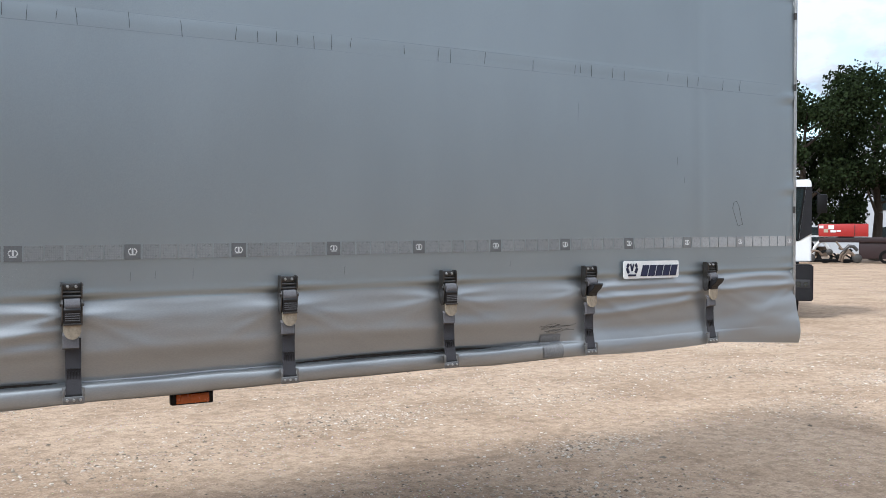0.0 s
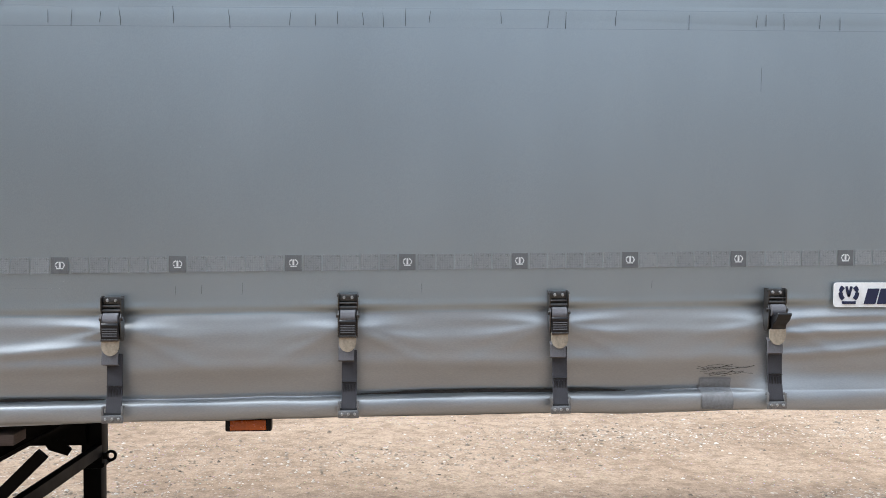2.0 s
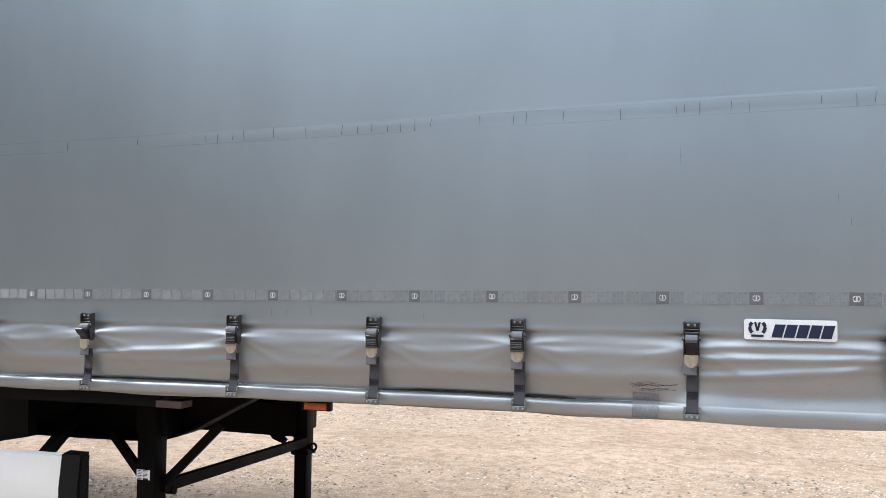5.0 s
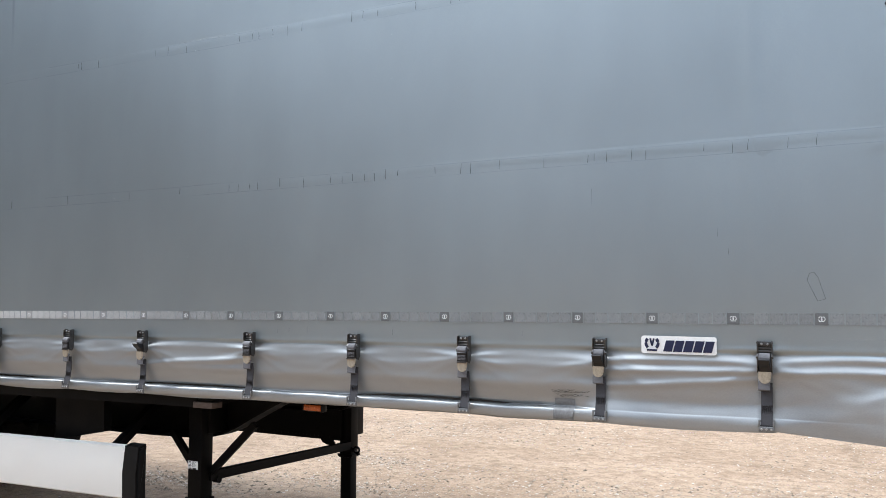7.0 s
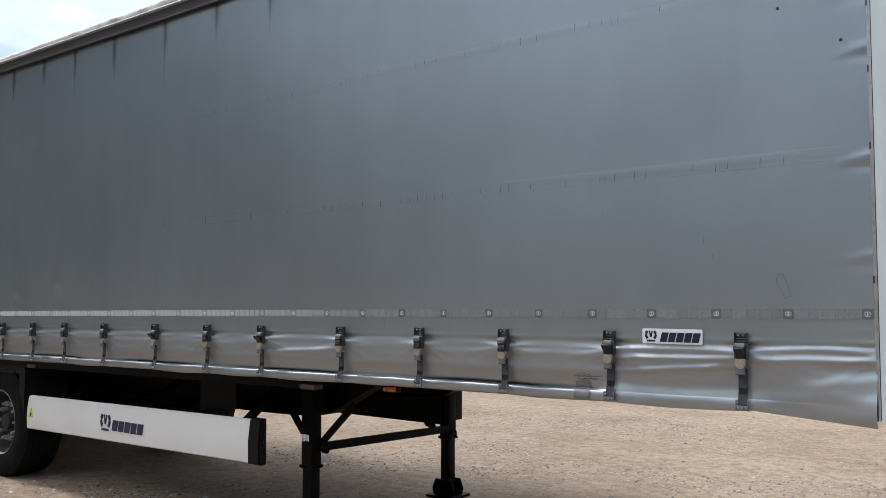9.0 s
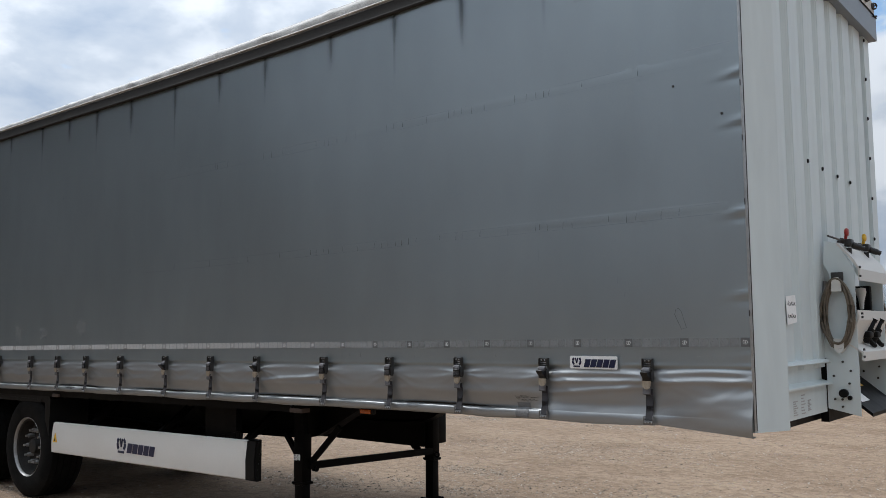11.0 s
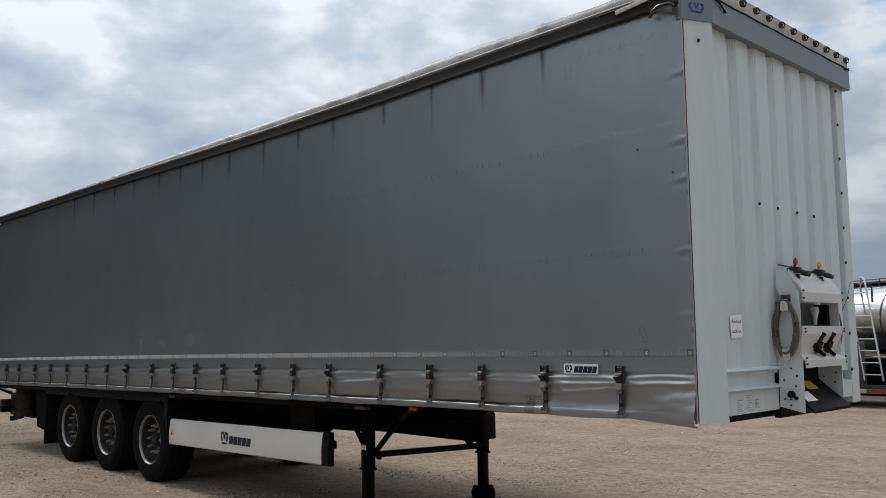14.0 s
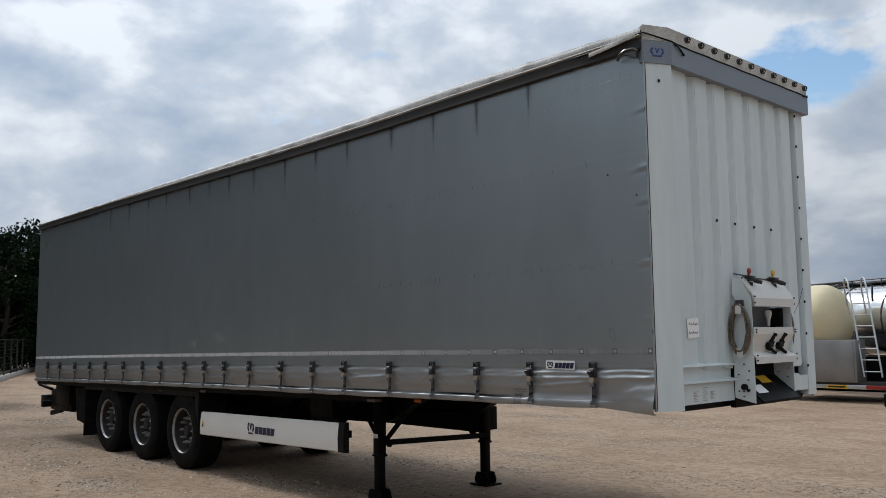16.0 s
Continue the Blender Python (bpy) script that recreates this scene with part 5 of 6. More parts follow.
# coiled cables on hooks
for y, sg in ((YL - 0.02, -1), (YR + 0.02, 1)):
    bm = B()
    coil = []
    for i in range(11 * 24):
        a, k = 2 * math.pi * i / 24, i / 24
        rx, rz = 0.056 + 0.0048 * ((k * 2.7) % 7), 0.160 + 0.0065 * ((k * 1.9) % 7)
        coil.append((XF + 0.095 + rx * math.cos(a), y + sg * (0.006 + 0.009 * (k % 4)) + 0.003 * math.sin(3 * a + k), 1.765 + rz * math.sin(a)))
    tube(bm, coil, 0.0066, 6)
    spart("coiled_cable", bm, M_HOSE, "brown-grey coiled cable")
    bm = B()
    box(bm, XF + 0.065, XF + 0.130, min(y, y + sg * 0.015), max(y, y + sg * 0.015), 1.955, 2.005, 0.003)
    spart("hook_bracket", bm, M_STEEL_DARK, "dark steel bracket")
    for z0, s in ((1.925, 1), (1.60, -1)):
        bm = B()
        prism(bm, [(XF + 0.07, z0 - 0.03 * s), (XF + 0.125, z0 - 0.03 * s), (XF + 0.122, z0 + 0.03 * s), (XF + 0.105, z0 + 0.05 * s), (XF + 0.09, z0 + 0.05 * s), (XF + 0.073, z0 + 0.03 * s)], "y", min(y, y + sg * 0.04), max(y, y + sg * 0.04))
        spart("cable_hook", bm, M_GUARD, "white plastic hook")
bm = B()
tube(bm, [(XS + 0.02, YR + 0.01, 1.90), (XS + 0.03, YR + 0.10, 2.0), (XS + 0.02, YR + 0.20, 2.12)], 0.002, 5)
spart("antenna_wire", bm, M_BLACKPLASTIC)
bm = B()
prism(bm, [(XF, 1.48), (XF + 0.10, 1.49), (XF + 0.10, 1.46), (XF + 0.03, 1.45), (XF + 0.03, 1.40), (XF + 0.08, 1.39), (XF + 0.08, 1.37), (XF, 1.36)], "y", YR + 0.03, YR + 0.32)
spart("step_bracket", bm, M_FRONT)

# --- deck and chassis
bm = B()
rows = []
for i in range(24):
    x = -0.02 - (LENGTH - 0.05) * i / 23
    rows.append([bm.verts.new((x, y, z + sag(x))) for y, z in ((0.03, 1.215), (0.03, 1.27), (WIDTH - 0.03, 1.27), (WIDTH - 0.03, 1.215))])
for a, b in zip(rows, rows[1:]):
    for k in range(4):
        bm.faces.new((a[k], a[(k + 1) % 4], b[(k + 1) % 4], b[k]))
bm.faces.new(rows[0])
bm.faces.new(rows[-1][::-1])
tpart("deck", bm, M_DECK, "plywood load deck")
for y0, y1 in ((0.035, 0.10), (WIDTH - 0.10, WIDTH - 0.035)):
    bm = B()
    for a, b in ((-3.40, -8.0), (-8.0, -LENGTH + 0.02)):
        n = 8
        rows = [[bm.verts.new((x, y, z + sag(x))) for y, z in ((y0, 1.135), (y0, 1.215), (y1, 1.215), (y1, 1.20), (y0 + 0.008, 1.20), (y0 + 0.008, 1.15), (y1, 1.15), (y1, 1.135))] for x in [a + (b - a) * k / n for k in range(n + 1)]]
        for p, q in zip(rows, rows[1:]):
            for k in range(8):
                bm.faces.new((p[k], p[(k + 1) % 8], q[(k + 1) % 8], q[k]))
    tpart("side_rail", bm, M_BLACK, "black steel outer rail")
for k in range(24):
    x = -3.5 - 0.43 * k
    bm = B()
    box(bm, x - 0.03, x + 0.03, 0.11, WIDTH - 0.11, 1.12 + sag(x), 1.212 + sag(x))
    tpart("cross_member", bm, M_BLACK)
BEAM_TOP = 1.21


def beam_bottom(x):
    """Lower flange of the main beams: it rises in a curve towards the neck."""
    return float(np.interp(x, (-13.5, -4.33, -3.915, -3.70, -3.565, -3.443, -3.274, -3.10, -2.9), (0.79, 0.815, 0.826, 0.850, 0.904, 0.971, 1.057, 1.14, 1.195)))


for y in (0.60, 1.90):
    bm = B()
    rows = []
    for i in range(70):
        x = -2.6 - 1.6 * i / 30 if i < 31 else -4.2 - 9.2 * (i - 30) / 39
        zb, zt = beam_bottom(x), max(BEAM_TOP + sag(x), beam_bottom(x) + 0.03)
        rows.append([bm.verts.new((x, y + a, z)) for a, z in ((-0.065, zb), (-0.065, zb + 0.014), (-0.006, zb + 0.014), (-0.006, zt), (0.006, zt), (0.006, zb + 0.014), (0.065, zb + 0.014), (0.065, zb))])
    for p, q in zip(rows, rows[1:]):
        for k in range(8):
            bm.faces.new((p[k], p[(k + 1) % 8], q[(k + 1) % 8], q[k]))
    tpart("chassis_beam", bm, M_BLACK, "black steel main beam", 0.5)
# wooden wedge blocks under the deck edge
for x in (-3.345, -6.95):
    bm = B()
    box(bm, x - 0.066, x + 0.066, 0.018, 0.10, 1.134 + sag(x), 1.165 + sag(x), 0.003)
    tpart("support_block", bm, M_WOOD, "weathered brown block")
# side marker lamp
bm = B()
box(bm, -2.716, -2.588, 0.045, 0.075, 1.124, 1.164, 0.004)
box(bm, -2.672, -2.632, 0.06, 0.08, 1.154, 1.225)
lamp = tpart("marker_lamp", bm, M_BLACKPLASTIC, "orange side marker lamp in black housing")
bm = B()
box(bm, -2.702, -2.602, 0.036, 0.046, 1.129, 1.158, 0.003)
rod(bm, (-2.680, 0.034, 1.143), (-2.680, 0.04, 1.143), 0.010, 14)
bm.transform(OFF)
part("lens", bm, M_ORANGE, lamp, "orange plastic lens")


# --- landing legs
def landing_leg(y, x, side):
    leg = sub("landing_leg", trailer)
    tagged(leg, "black telescopic landing leg")
    yb = 0.60 if side == 0 else 1.90
    parts = []
    bm = B()
    box(bm, x - 0.051, x + 0.051, y - 0.049, y + 0.049, 0.50, 1.12, 0.006)
    parts.append(("outer_tube", bm, M_BLACK))
    bm = B()
    box(bm, x - 0.056, x + 0.056, y - 0.054, y + 0.054, 0.485, 0.512, 0.005)
    for dy in (-0.045, 0.045):
        rod(bm, (x - 0.064, y + dy, 0.50), (x + 0.064, y + dy, 0.50), 0.011, 8)
    parts.append(("collar", bm, M_BLACK))
    bm = B()
    box(bm, x - 0.045, x + 0.045, y - 0.043, y + 0.043, 0.06, 0.50, 0.006)
    parts.append(("inner_tube", bm, M_BLACK))
    bm = B()
    for dy in (-0.07, 0.058):
        prism(bm, [(x - 0.10, 0.02), (x + 0.10, 0.02), (x + 0.115, 0.07), (x + 0.08, 0.15), (x - 0.08, 0.15), (x - 0.115, 0.07)], "y", y + dy, y + dy + 0.012)
    box(bm, x - 0.14, x + 0.14, y - 0.13, y + 0.13, 0.0, 0.022, 0.006)
    rod(bm, (x, y - 0.08, 0.09), (x, y + 0.08, 0.09), 0.020, 12)
    parts.append(("foot", bm, M_BLACK))
    bm = B()
    y1 = y + (0.04 if side == 0 else -0.04)
    if side == 0:
        beam(bm, (x + 0.045, y1, 0.645), (x + 0.34, y1 + 0.04, 0.945), 0.03, 0.042)
    beam(bm, (x - 0.045, y1, 0.63), (x - 0.30, y1 + (0.04 if side == 0 else -0.04), 0.86), 0.03, 0.042)
    parts.append(("brace", bm, M_BLACK))
    bm = B()
    box(bm, x - 0.10, x + (0.07 if side == 0 else 0.02), min(y, yb), max(y, yb), 0.88, 1.12, 0.006)
    parts.append(("mounting_plate", bm, M_BLACK))
    for n, b, mtl in parts:
        b.transform(OFF)
        part(n, b, mtl, leg)
    if side == 0:
        yf = y - 0.049
        bm = B()
        box(bm, x - 0.050, x + 0.026, yf - 0.0016, yf - 0.0006, 0.676, 0.724)
        bm.transform(OFF)
        part("data_label", bm, M_PAPER, leg, "white printed label")
        bm = B()
        for k in range(6):
            box(bm, x - 0.044, x - 0.020 - 0.004 * (k % 2), yf - 0.0024, yf - 0.0016, 0.678 + 0.008 * k, 0.681 + 0.008 * k)
            box(bm, x - 0.014, x + 0.006 + 0.004 * (k % 3), yf - 0.0024, yf - 0.0016, 0.690 + 0.006 * k, 0.692 + 0.006 * k)
        box(bm, x - 0.012, x + 0.016, yf - 0.0024, yf - 0.0016, 0.676, 0.684)
        bm.transform(OFF)
        part("label_bar", bm, M_INK_AND_HOLE, leg)
    return leg


LX = -3.74
landing_leg(0.44, LX, 0)
landing_leg(2.03, LX, 1)
bm = B()
beam(bm, (LX + 0.045, 0.46, 0.632), (LX + 0.03, 2.0, 0.575), 0.04, 0.056)
rod(bm, (LX + 0.07, 0.53, 0.60), (LX + 0.03, 0.53, 0.60), 0.022, 12)
tpart("cross_brace", bm, M_BLACK, "black brace between the legs")
bm = B()
box(bm, LX - 0.12, LX - 0.02, 2.085, 2.27, 0.62, 0.90, 0.012)
box(bm, LX - 0.06, LX + 0.03, 2.0, 2.10, 0.86, 1.1, 0.01)
tpart("gear_box", bm, M_BLACK, "black crank gear box")
bm = B()
tube(bm, [(LX + 0.09 + 0.022 * math.cos(a), 2.0, 0.545 + 0.022 * math.sin(a)) for a in [2 * math.pi * k / 14 for k in range(14)]], 0.008, 6, closed=True)
beam(bm, (LX + 0.0, 2.0, 0.545), (LX + 0.075, 2.0, 0.545), 0.02, 0.03)
tpart("brace_lug", bm, M_BLACK)
bm = B()
prism(bm, [(-4.07, 0.75), (-4.02, 0.78), (-3.84, 0.58), (-3.86, 0.55), (-3.95, 0.58)], "y", 1.985, 2.0)
tpart("gusset", bm, M_BLACK)
# far side skirt rail seen through the gap under the deck
bm = B()
box(bm, -7.0, LX - 0.02, 1.955, 1.975, 0.61, 1.12)
for k in range(22):
    x = -4.6 + 0.035 * k
    rod(bm, (x, 1.95, 0.635), (x, 1.956, 0.635), 0.006, 6)
tpart("far_skirt", bm, M_BLACK, "black perforated steel skirt")

# --- side guard
guard = sub("side_guard", trailer)
tagged(guard, "white side guard panel with navy emblem and plain bars, black end cap")


def gz(x):
    return 0.50 + 0.0165 * (x + 7.02)


bm = B()
rows = []
for i in range(13):
    x = -7.02 + 3.09 * i / 12
    rows.append([bm.verts.new((x, y, gz(x) + z)) for y, z in ((0.06, 0.0), (0.035, 0.012), (0.030, 0.10), (0.035, 0.20), (0.048, 0.292), (0.07, 0.302), (0.085, 0.295), (0.085, 0.0))])
for a, b in zip(rows, rows[1:]):
    for k in range(8):
        bm.faces.new((a[k], a[(k + 1) % 8], b[(k + 1) % 8], b[k]))
bm.faces.new(rows[0])
bm.faces.new(rows[-1][::-1])
bm.transform(OFF)
part("panel", bm, M_GUARD, guard, "white painted aluminium panel", 0.4)
bm = B()
z = gz(-3.9)
prism(bm, [(0.03, z + 0.004), (0.026, z + 0.15), (0.044, z + 0.30), (0.09, z + 0.31), (0.10, z + 0.31), (0.10, z), (0.06, z - 0.004)], "x", -3.93, -3.815)
bmesh.ops.bevel(bm, geom=[e for e in bm.edges if min(v.co.x for v in e.verts) > -3.82], offset=0.012, segments=2, affect="EDGES")
bm.transform(OFF)
part("end_cap", bm, M_BLACKPLASTIC, guard, "black plastic end cap")
bm = B()
box(bm, -7.0, -3.95, 0.09, 0.11, 0.60, 0.76)
for x in (-6.6, -5.4, -4.2):
    beam(bm, (x, 0.10, 0.70), (x, 0.58, 1.05), 0.05, 0.05)
bm.transform(OFF)
part("carrier", bm, M_BLACK, guard)
bm = brand_bars(0.44, 0.085, 0.018)
bm.transform(OFF @ Matrix.Translation((-5.405, 0.0295, gz(-5.4) + 0.135)))
part("lettering_bar", bm, M_NAVY, guard)
bm = emblem(0.15, 0.115)
bm.transform(OFF @ Matrix.Translation((-5.72, 0.0295, gz(-5.7) + 0.155)))
part("emblem", bm, M_NAVY, guard)
bm = B()
prism(bm, [(-6.99, gz(-6.97) + 0.11), (-6.905, gz(-6.97) + 0.11), (-6.947, gz(-6.97) + 0.20)], "y", 0.0285, 0.034)
bm.transform(OFF)
part("warning_triangle", bm, M_YELLOW, guard, "yellow warning triangle")
bm = B()
prism(bm, [(-6.962, gz(-6.97) + 0.122), (-6.934, gz(-6.97) + 0.122), (-6.947, gz(-6.97) + 0.165)], "y", 0.0275, 0.0284)
bm.transform(OFF)
part("warning_sign", bm, M_INK_AND_HOLE, guard)
# bracket arm and pallet box behind the guard
bm = B()
prism(bm, [(-4.28, 0.88), (-4.28, 1.10), (-4.7, 1.10), (-4.7, 0.80)], "y", 0.20, 0.26)
box(bm, -6.9, -4.4, 0.3, 0.56, 0.62, 0.70)
tpart("guard_bracket", bm, M_BLACK)
bm = B()
for x in (-6.55, -5.85):
    rod(bm, (x - 0.3, 1.25, 0.86), (x + 0.3, 1.25, 0.86), 0.15, 24)
tpart("air_tank", bm, M_BLACK, "black air tank")


# --- wheels
def tyre_mesh():
    bm = B()
    hw = 0.19
    prof = [(0.292, -hw + 0.02), (0.305, -hw + 0.005), (0.34, -hw - 0.002), (0.42, -hw - 0.006), (0.47, -hw + 0.004), (0.500, -hw + 0.022)]
    ys = [-0.160, -0.105, -0.098, -0.045, -0.038, 0.038, 0.045, 0.098, 0.105, 0.160]
    for i, y in enumerate(ys):
        prof.append((0.516 - 0.25 * y * y, y))
        if i in (1, 3, 5, 7):
            prof += [(0.502, y + 0.001), (0.502, y + 0.006)]
    prof += [(r, -y) for r, y in prof[5::-1]]
    lathe(bm, prof, 56, "y", closed=True)
    return mesh_of(bm, "tyre", M_RUBBER, 0.5)


ME_TYRE = tyre_mesh()


def rim_mesh():
    bm = B()
    lathe(bm, [(0.289, -0.160), (0.293, -0.178), (0.301, -0.186), (0.306, -0.178), (0.300, -0.165), (0.296, -0.14), (0.287, -0.14)], 44, "y", closed=True)
    return mesh_of(bm, "rim", M_RIM, 0.6)


def dish_mesh():
    bm = B()
    lathe(bm, [(0.286, -0.158), (0.272, -0.150), (0.264, -0.12), (0.258, -0.085), (0.240, -0.058), (0.205, -0.048), (0.150, -0.050), (0.120, -0.040), (0.120, 0.06), (0.28, 0.12), (0.292, 0.16), (0.294, -0.15)], 44, "y", closed=True)
    return mesh_of(bm, "wheel_dish", M_DISH, 0.6)


def hub_mesh():
    bm = B()
    lathe(bm, [(0.001, -0.135), (0.060, -0.135), (0.074, -0.128), (0.080, -0.09), (0.090, -0.07), (0.119, -0.062), (0.119, 0.0), (0.001, 0.0)], 32, "y")
    return mesh_of(bm, "hub", M_HUB, 0.5)


def nut_mesh():
    bm = B()
    rod(bm, (0, -0.050, 0), (0, 0.03, 0), 0.021, 6)
    rod(bm, (0, -0.078, 0), (0, -0.045, 0), 0.013, 8)
    return mesh_of(bm, "wheel_nut", M_RIM, 0.5)


# black disc that paints the dark of an open hand hole on the dish
bm = B()
rod(bm, (0, -0.001, 0), (0, 0.006, 0), 0.019, 14)
ME_HOLE = mesh_of(bm, "hand_hole", M_INK_AND_HOLE)
ME_RIM, ME_DISH, ME_HUB, ME_NUT = rim_mesh(), dish_mesh(), hub_mesh(), nut_mesh()
AXLES = (-7.58, -8.89, -10.20)
for i, x in enumerate(AXLES):
    for y, rz in ((0.235, 0), (WIDTH - 0.235, 180)):
        w = sub("wheel", trailer, OFF @ pose(x, y, 0.512, 0, 17 * i, rz))
        tagged(w, "black tyre on a dusty silver steel rim")
        piece("tyre", ME_TYRE, w, Matrix())
        piece("rim", ME_RIM, w, Matrix())
        piece("wheel_dish", ME_DISH, w, Matrix())
        piece("hub", ME_HUB, w, Matrix())
        for k in range(10):
            a = 2 * math.pi * k / 10
            piece("wheel_nut", ME_NUT, w, Matrix.Translation((0.1675 * math.cos(a), -0.062, 0.1675 * math.sin(a))))
            piece("hand_hole", ME_HOLE, w, Matrix.Translation((0.222 * math.cos(a + 0.314), -0.0535, 0.222 * math.sin(a + 0.314))))
bm = B()
for x in AXLES:
    rod(bm, (x, 0.30, 0.52), (x, WIDTH - 0.30, 0.52), 0.07, 18)
    for y in (0.62, 1.88):
        beam(bm, (x + 0.5, y, 0.72), (x - 0.1, y, 0.60), 0.10, 0.06)
        rod(bm, (x - 0.28, y, 0.62), (x - 0.28, y, 0.88), 0.11, 16)
tpart("axle_set", bm, M_BLACK, "black axles with air bellows")
# mudguard
bm = B()
prism(bm, [(-7.13, 0.52), (-7.11, 1.02), (-7.16, 1.075), (-11.15, 1.035), (-11.20, 0.98), (-11.20, 0.94), (-7.22, 0.985), (-7.20, 0.52)], "y", 0.05, 0.46)
tpart("mudguard", bm, M_BLACKPLASTIC, "long black plastic mudguard over the axles")
bm = B()
prism(bm, [(-11.20, 1.0), (-11.22, 0.17), (-11.25, 0.17), (-11.26, 1.0)], "y", 0.06, 0.46)
prism(bm, [(-11.3, 0.95), (-11.32, 0.36), (-11.68, 0.40), (-11.80, 0.95)], "y", 0.10, 0.5)
tpart("mud_flap", bm, M_RUBBER, "black rubber mud flap")
bm = B()
box(bm, -9.6, -7.3, 0.045, 0.06, 1.085 + sag(-8.4), 1.115 + sag(-8.4))
tpart("trim_strip", bm, M_BLACKPLASTIC)
bm = B()
for x in (-8.3,):
    box(bm, x - 0.05, x + 0.05, 0.042, 0.06, 1.03, 1.05)
tpart("lamp_holder", bm, M_BEIGE)

# --- rear end
bm = B()
for y in (0.012, WIDTH - 0.052):
    box(bm, -LENGTH - 0.03, -LENGTH + 0.02, y, y + 0.04, 1.02, 3.90, 0.006)
box(bm, -LENGTH - 0.025, -LENGTH + 0.0, 0.05, WIDTH - 0.05, 1.02, 3.88)
tpart("rear_door", bm, M_FRONT, "pale rear portal with closed doors")
bm = B()
box(bm, -LENGTH - 0.02, -LENGTH + 0.10, 0.05, WIDTH - 0.05, 0.98, 1.06, 0.006)
box(bm, -13.55, -11.9, 0.55, 1.95, 0.86, 0.98)
tpart("rear_sill", bm, M_BLACK)
bm = B()
box(bm, -13.62, -13.50, 0.12, WIDTH - 0.12, 0.52, 0.64, 0.01)
for y in (0.75, 1.65):
    beam(bm, (-13.55, y, 0.58), (-13.1, y, 0.95), 0.08, 0.08)
box(bm, -13.45, -12.35, 0.24, 0.42, 0.48, 0.86, 0.02)
box(bm, -12.9, -12.2, 0.14, 0.3, 0.62, 0.98, 0.02)
beam(bm, (-13.3, 0.2, 0.86), (-13.85, 0.16, 0.93), 0.05, 0.04)
beam(bm, (-13.55, 0.3, 0.40), (-13.0, 0.3, 0.48), 0.06, 0.08)
tpart("rear_bumper", bm, M_BLACK, "black underrun bar with lamp carrier")
bm = B()
box(bm, -13.70, -13.62, 0.14, 0.34, 0.56, 0.74, 0.008)
tpart("tail_lamp", bm, M_STEEL, "grey-backed tail lamp")


# ---------------------------------------------------------------- yard tractor
def build_tractor(at, rz):
    t = thing("yard_tractor", "white yard tractor with dark bumper and orange roof beacon", "truck", at, rz=rz)
    bm = B()   # local: front faces -y, x across
    prism(bm, [(-1.13, 1.14), (1.13, 1.14), (1.13, 1.70), (1.13, 2.72), (1.10, 2.80), (-1.10, 2.80), (-1.13, 2.72), (-1.13, 1.70)], "y", 0.0, 1.7)
    bmesh.ops.bevel(bm, geom=list(bm.edges), offset=0.02, segments=2, affect="EDGES")
    part("cab", bm, M_TRUCK, t, "white painted cab")
    bm = B()
    prism(bm, [(-0.89, 1.56), (0.89, 1.56), (1.02, 2.65), (-1.02, 2.65)], "y", -0.010, 0.02)
    part("windscreen_seal", bm, M_BLACKPLASTIC, t, "black rubber seal")
    bm = B()
    prism(bm, [(-0.86, 1.59), (0.86, 1.59), (0.985, 2.62), (-0.985, 2.62)], "y", -0.016, -0.008)
    part("windscreen", bm, M_GLASS, t, "dark tinted windscreen")
    for q in (-1, 1):
        bm = B()
        prism(bm, [(q * 0.895, 1.565), (q * 1.131, 1.71), (q * 1.131, 2.65), (q * 1.025, 2.65)], "y", -0.012, 0.35)
        part("pillar", bm, M_BUMPER, t, "black windscreen pillar")
        bm = B()
        box(bm, q * 1.12 - 0.02, q * 1.12 + 0.02, 0.40, 1.35, 1.72, 2.58)
        part("side_window", bm, M_GLASS, t)
    for x in (-0.30, -0.12):
        bm = B()
        beam(bm, (x + 0.02, -0.03, 1.85), (x + 0.42, -0.03, 2.70), 0.02, 0.02)
        beam(bm, (x + 0.16, -0.04, 2.25), (x + 0.50, -0.04, 2.74), 0.012, 0.04)
        part("wiper", bm, M_BLACKPLASTIC, t)
    for k in range(3):
        bm = B()
        box(bm, -0.55, 0.31, -0.012, 0.01, 1.235 + 0.083 * k, 1.275 + 0.083 * k, 0.008)
        part("grille_slot", bm, M_BLACKPLASTIC, t)
    bm = brand_bars(0.62, 0.055, 0.02, 6, 0.012)
    bm.transform(Matrix.Translation((-0.02, -0.001, 1.185)))
    part("lettering_bar", bm, M_INK_AND_HOLE, t)
    bm = brand_bars(0.26, 0.04, 0.0, 3, 0.012)
    bm.transform(Matrix.Translation((-0.05, -0.001, 1.50)))
    part("badge_bar", bm, M_BLUE, t)
    bm = B()
    box(bm, -1.14, 0.90, -0.004, 0.02, 1.095, 1.14)
    part("gap_strip", bm, M_BLACKPLASTIC, t)
    bm = B()
    prism(bm, [(-1.15, 0.36), (1.15, 0.36), (1.15, 1.085), (-1.15, 1.085)], "y", -0.22, 0.35)
    bmesh.ops.bevel(bm, geom=list(bm.edges), offset=0.025, segments=2, affect="EDGES")
    part("bumper", bm, M_BUMPER, t, "dark grey steel bumper")
    for z in (0.96, 0.82, 0.66):
        bm = B()
        box(bm, -0.31, 0.31 - (0.22 if z < 0.7 else 0), -0.228, -0.21, z - 0.035, z + 0.03, 0.006)
        part("bumper_slot", bm, M_INK_AND_HOLE, t)
    for q in (-1, 1):
        bm = B()
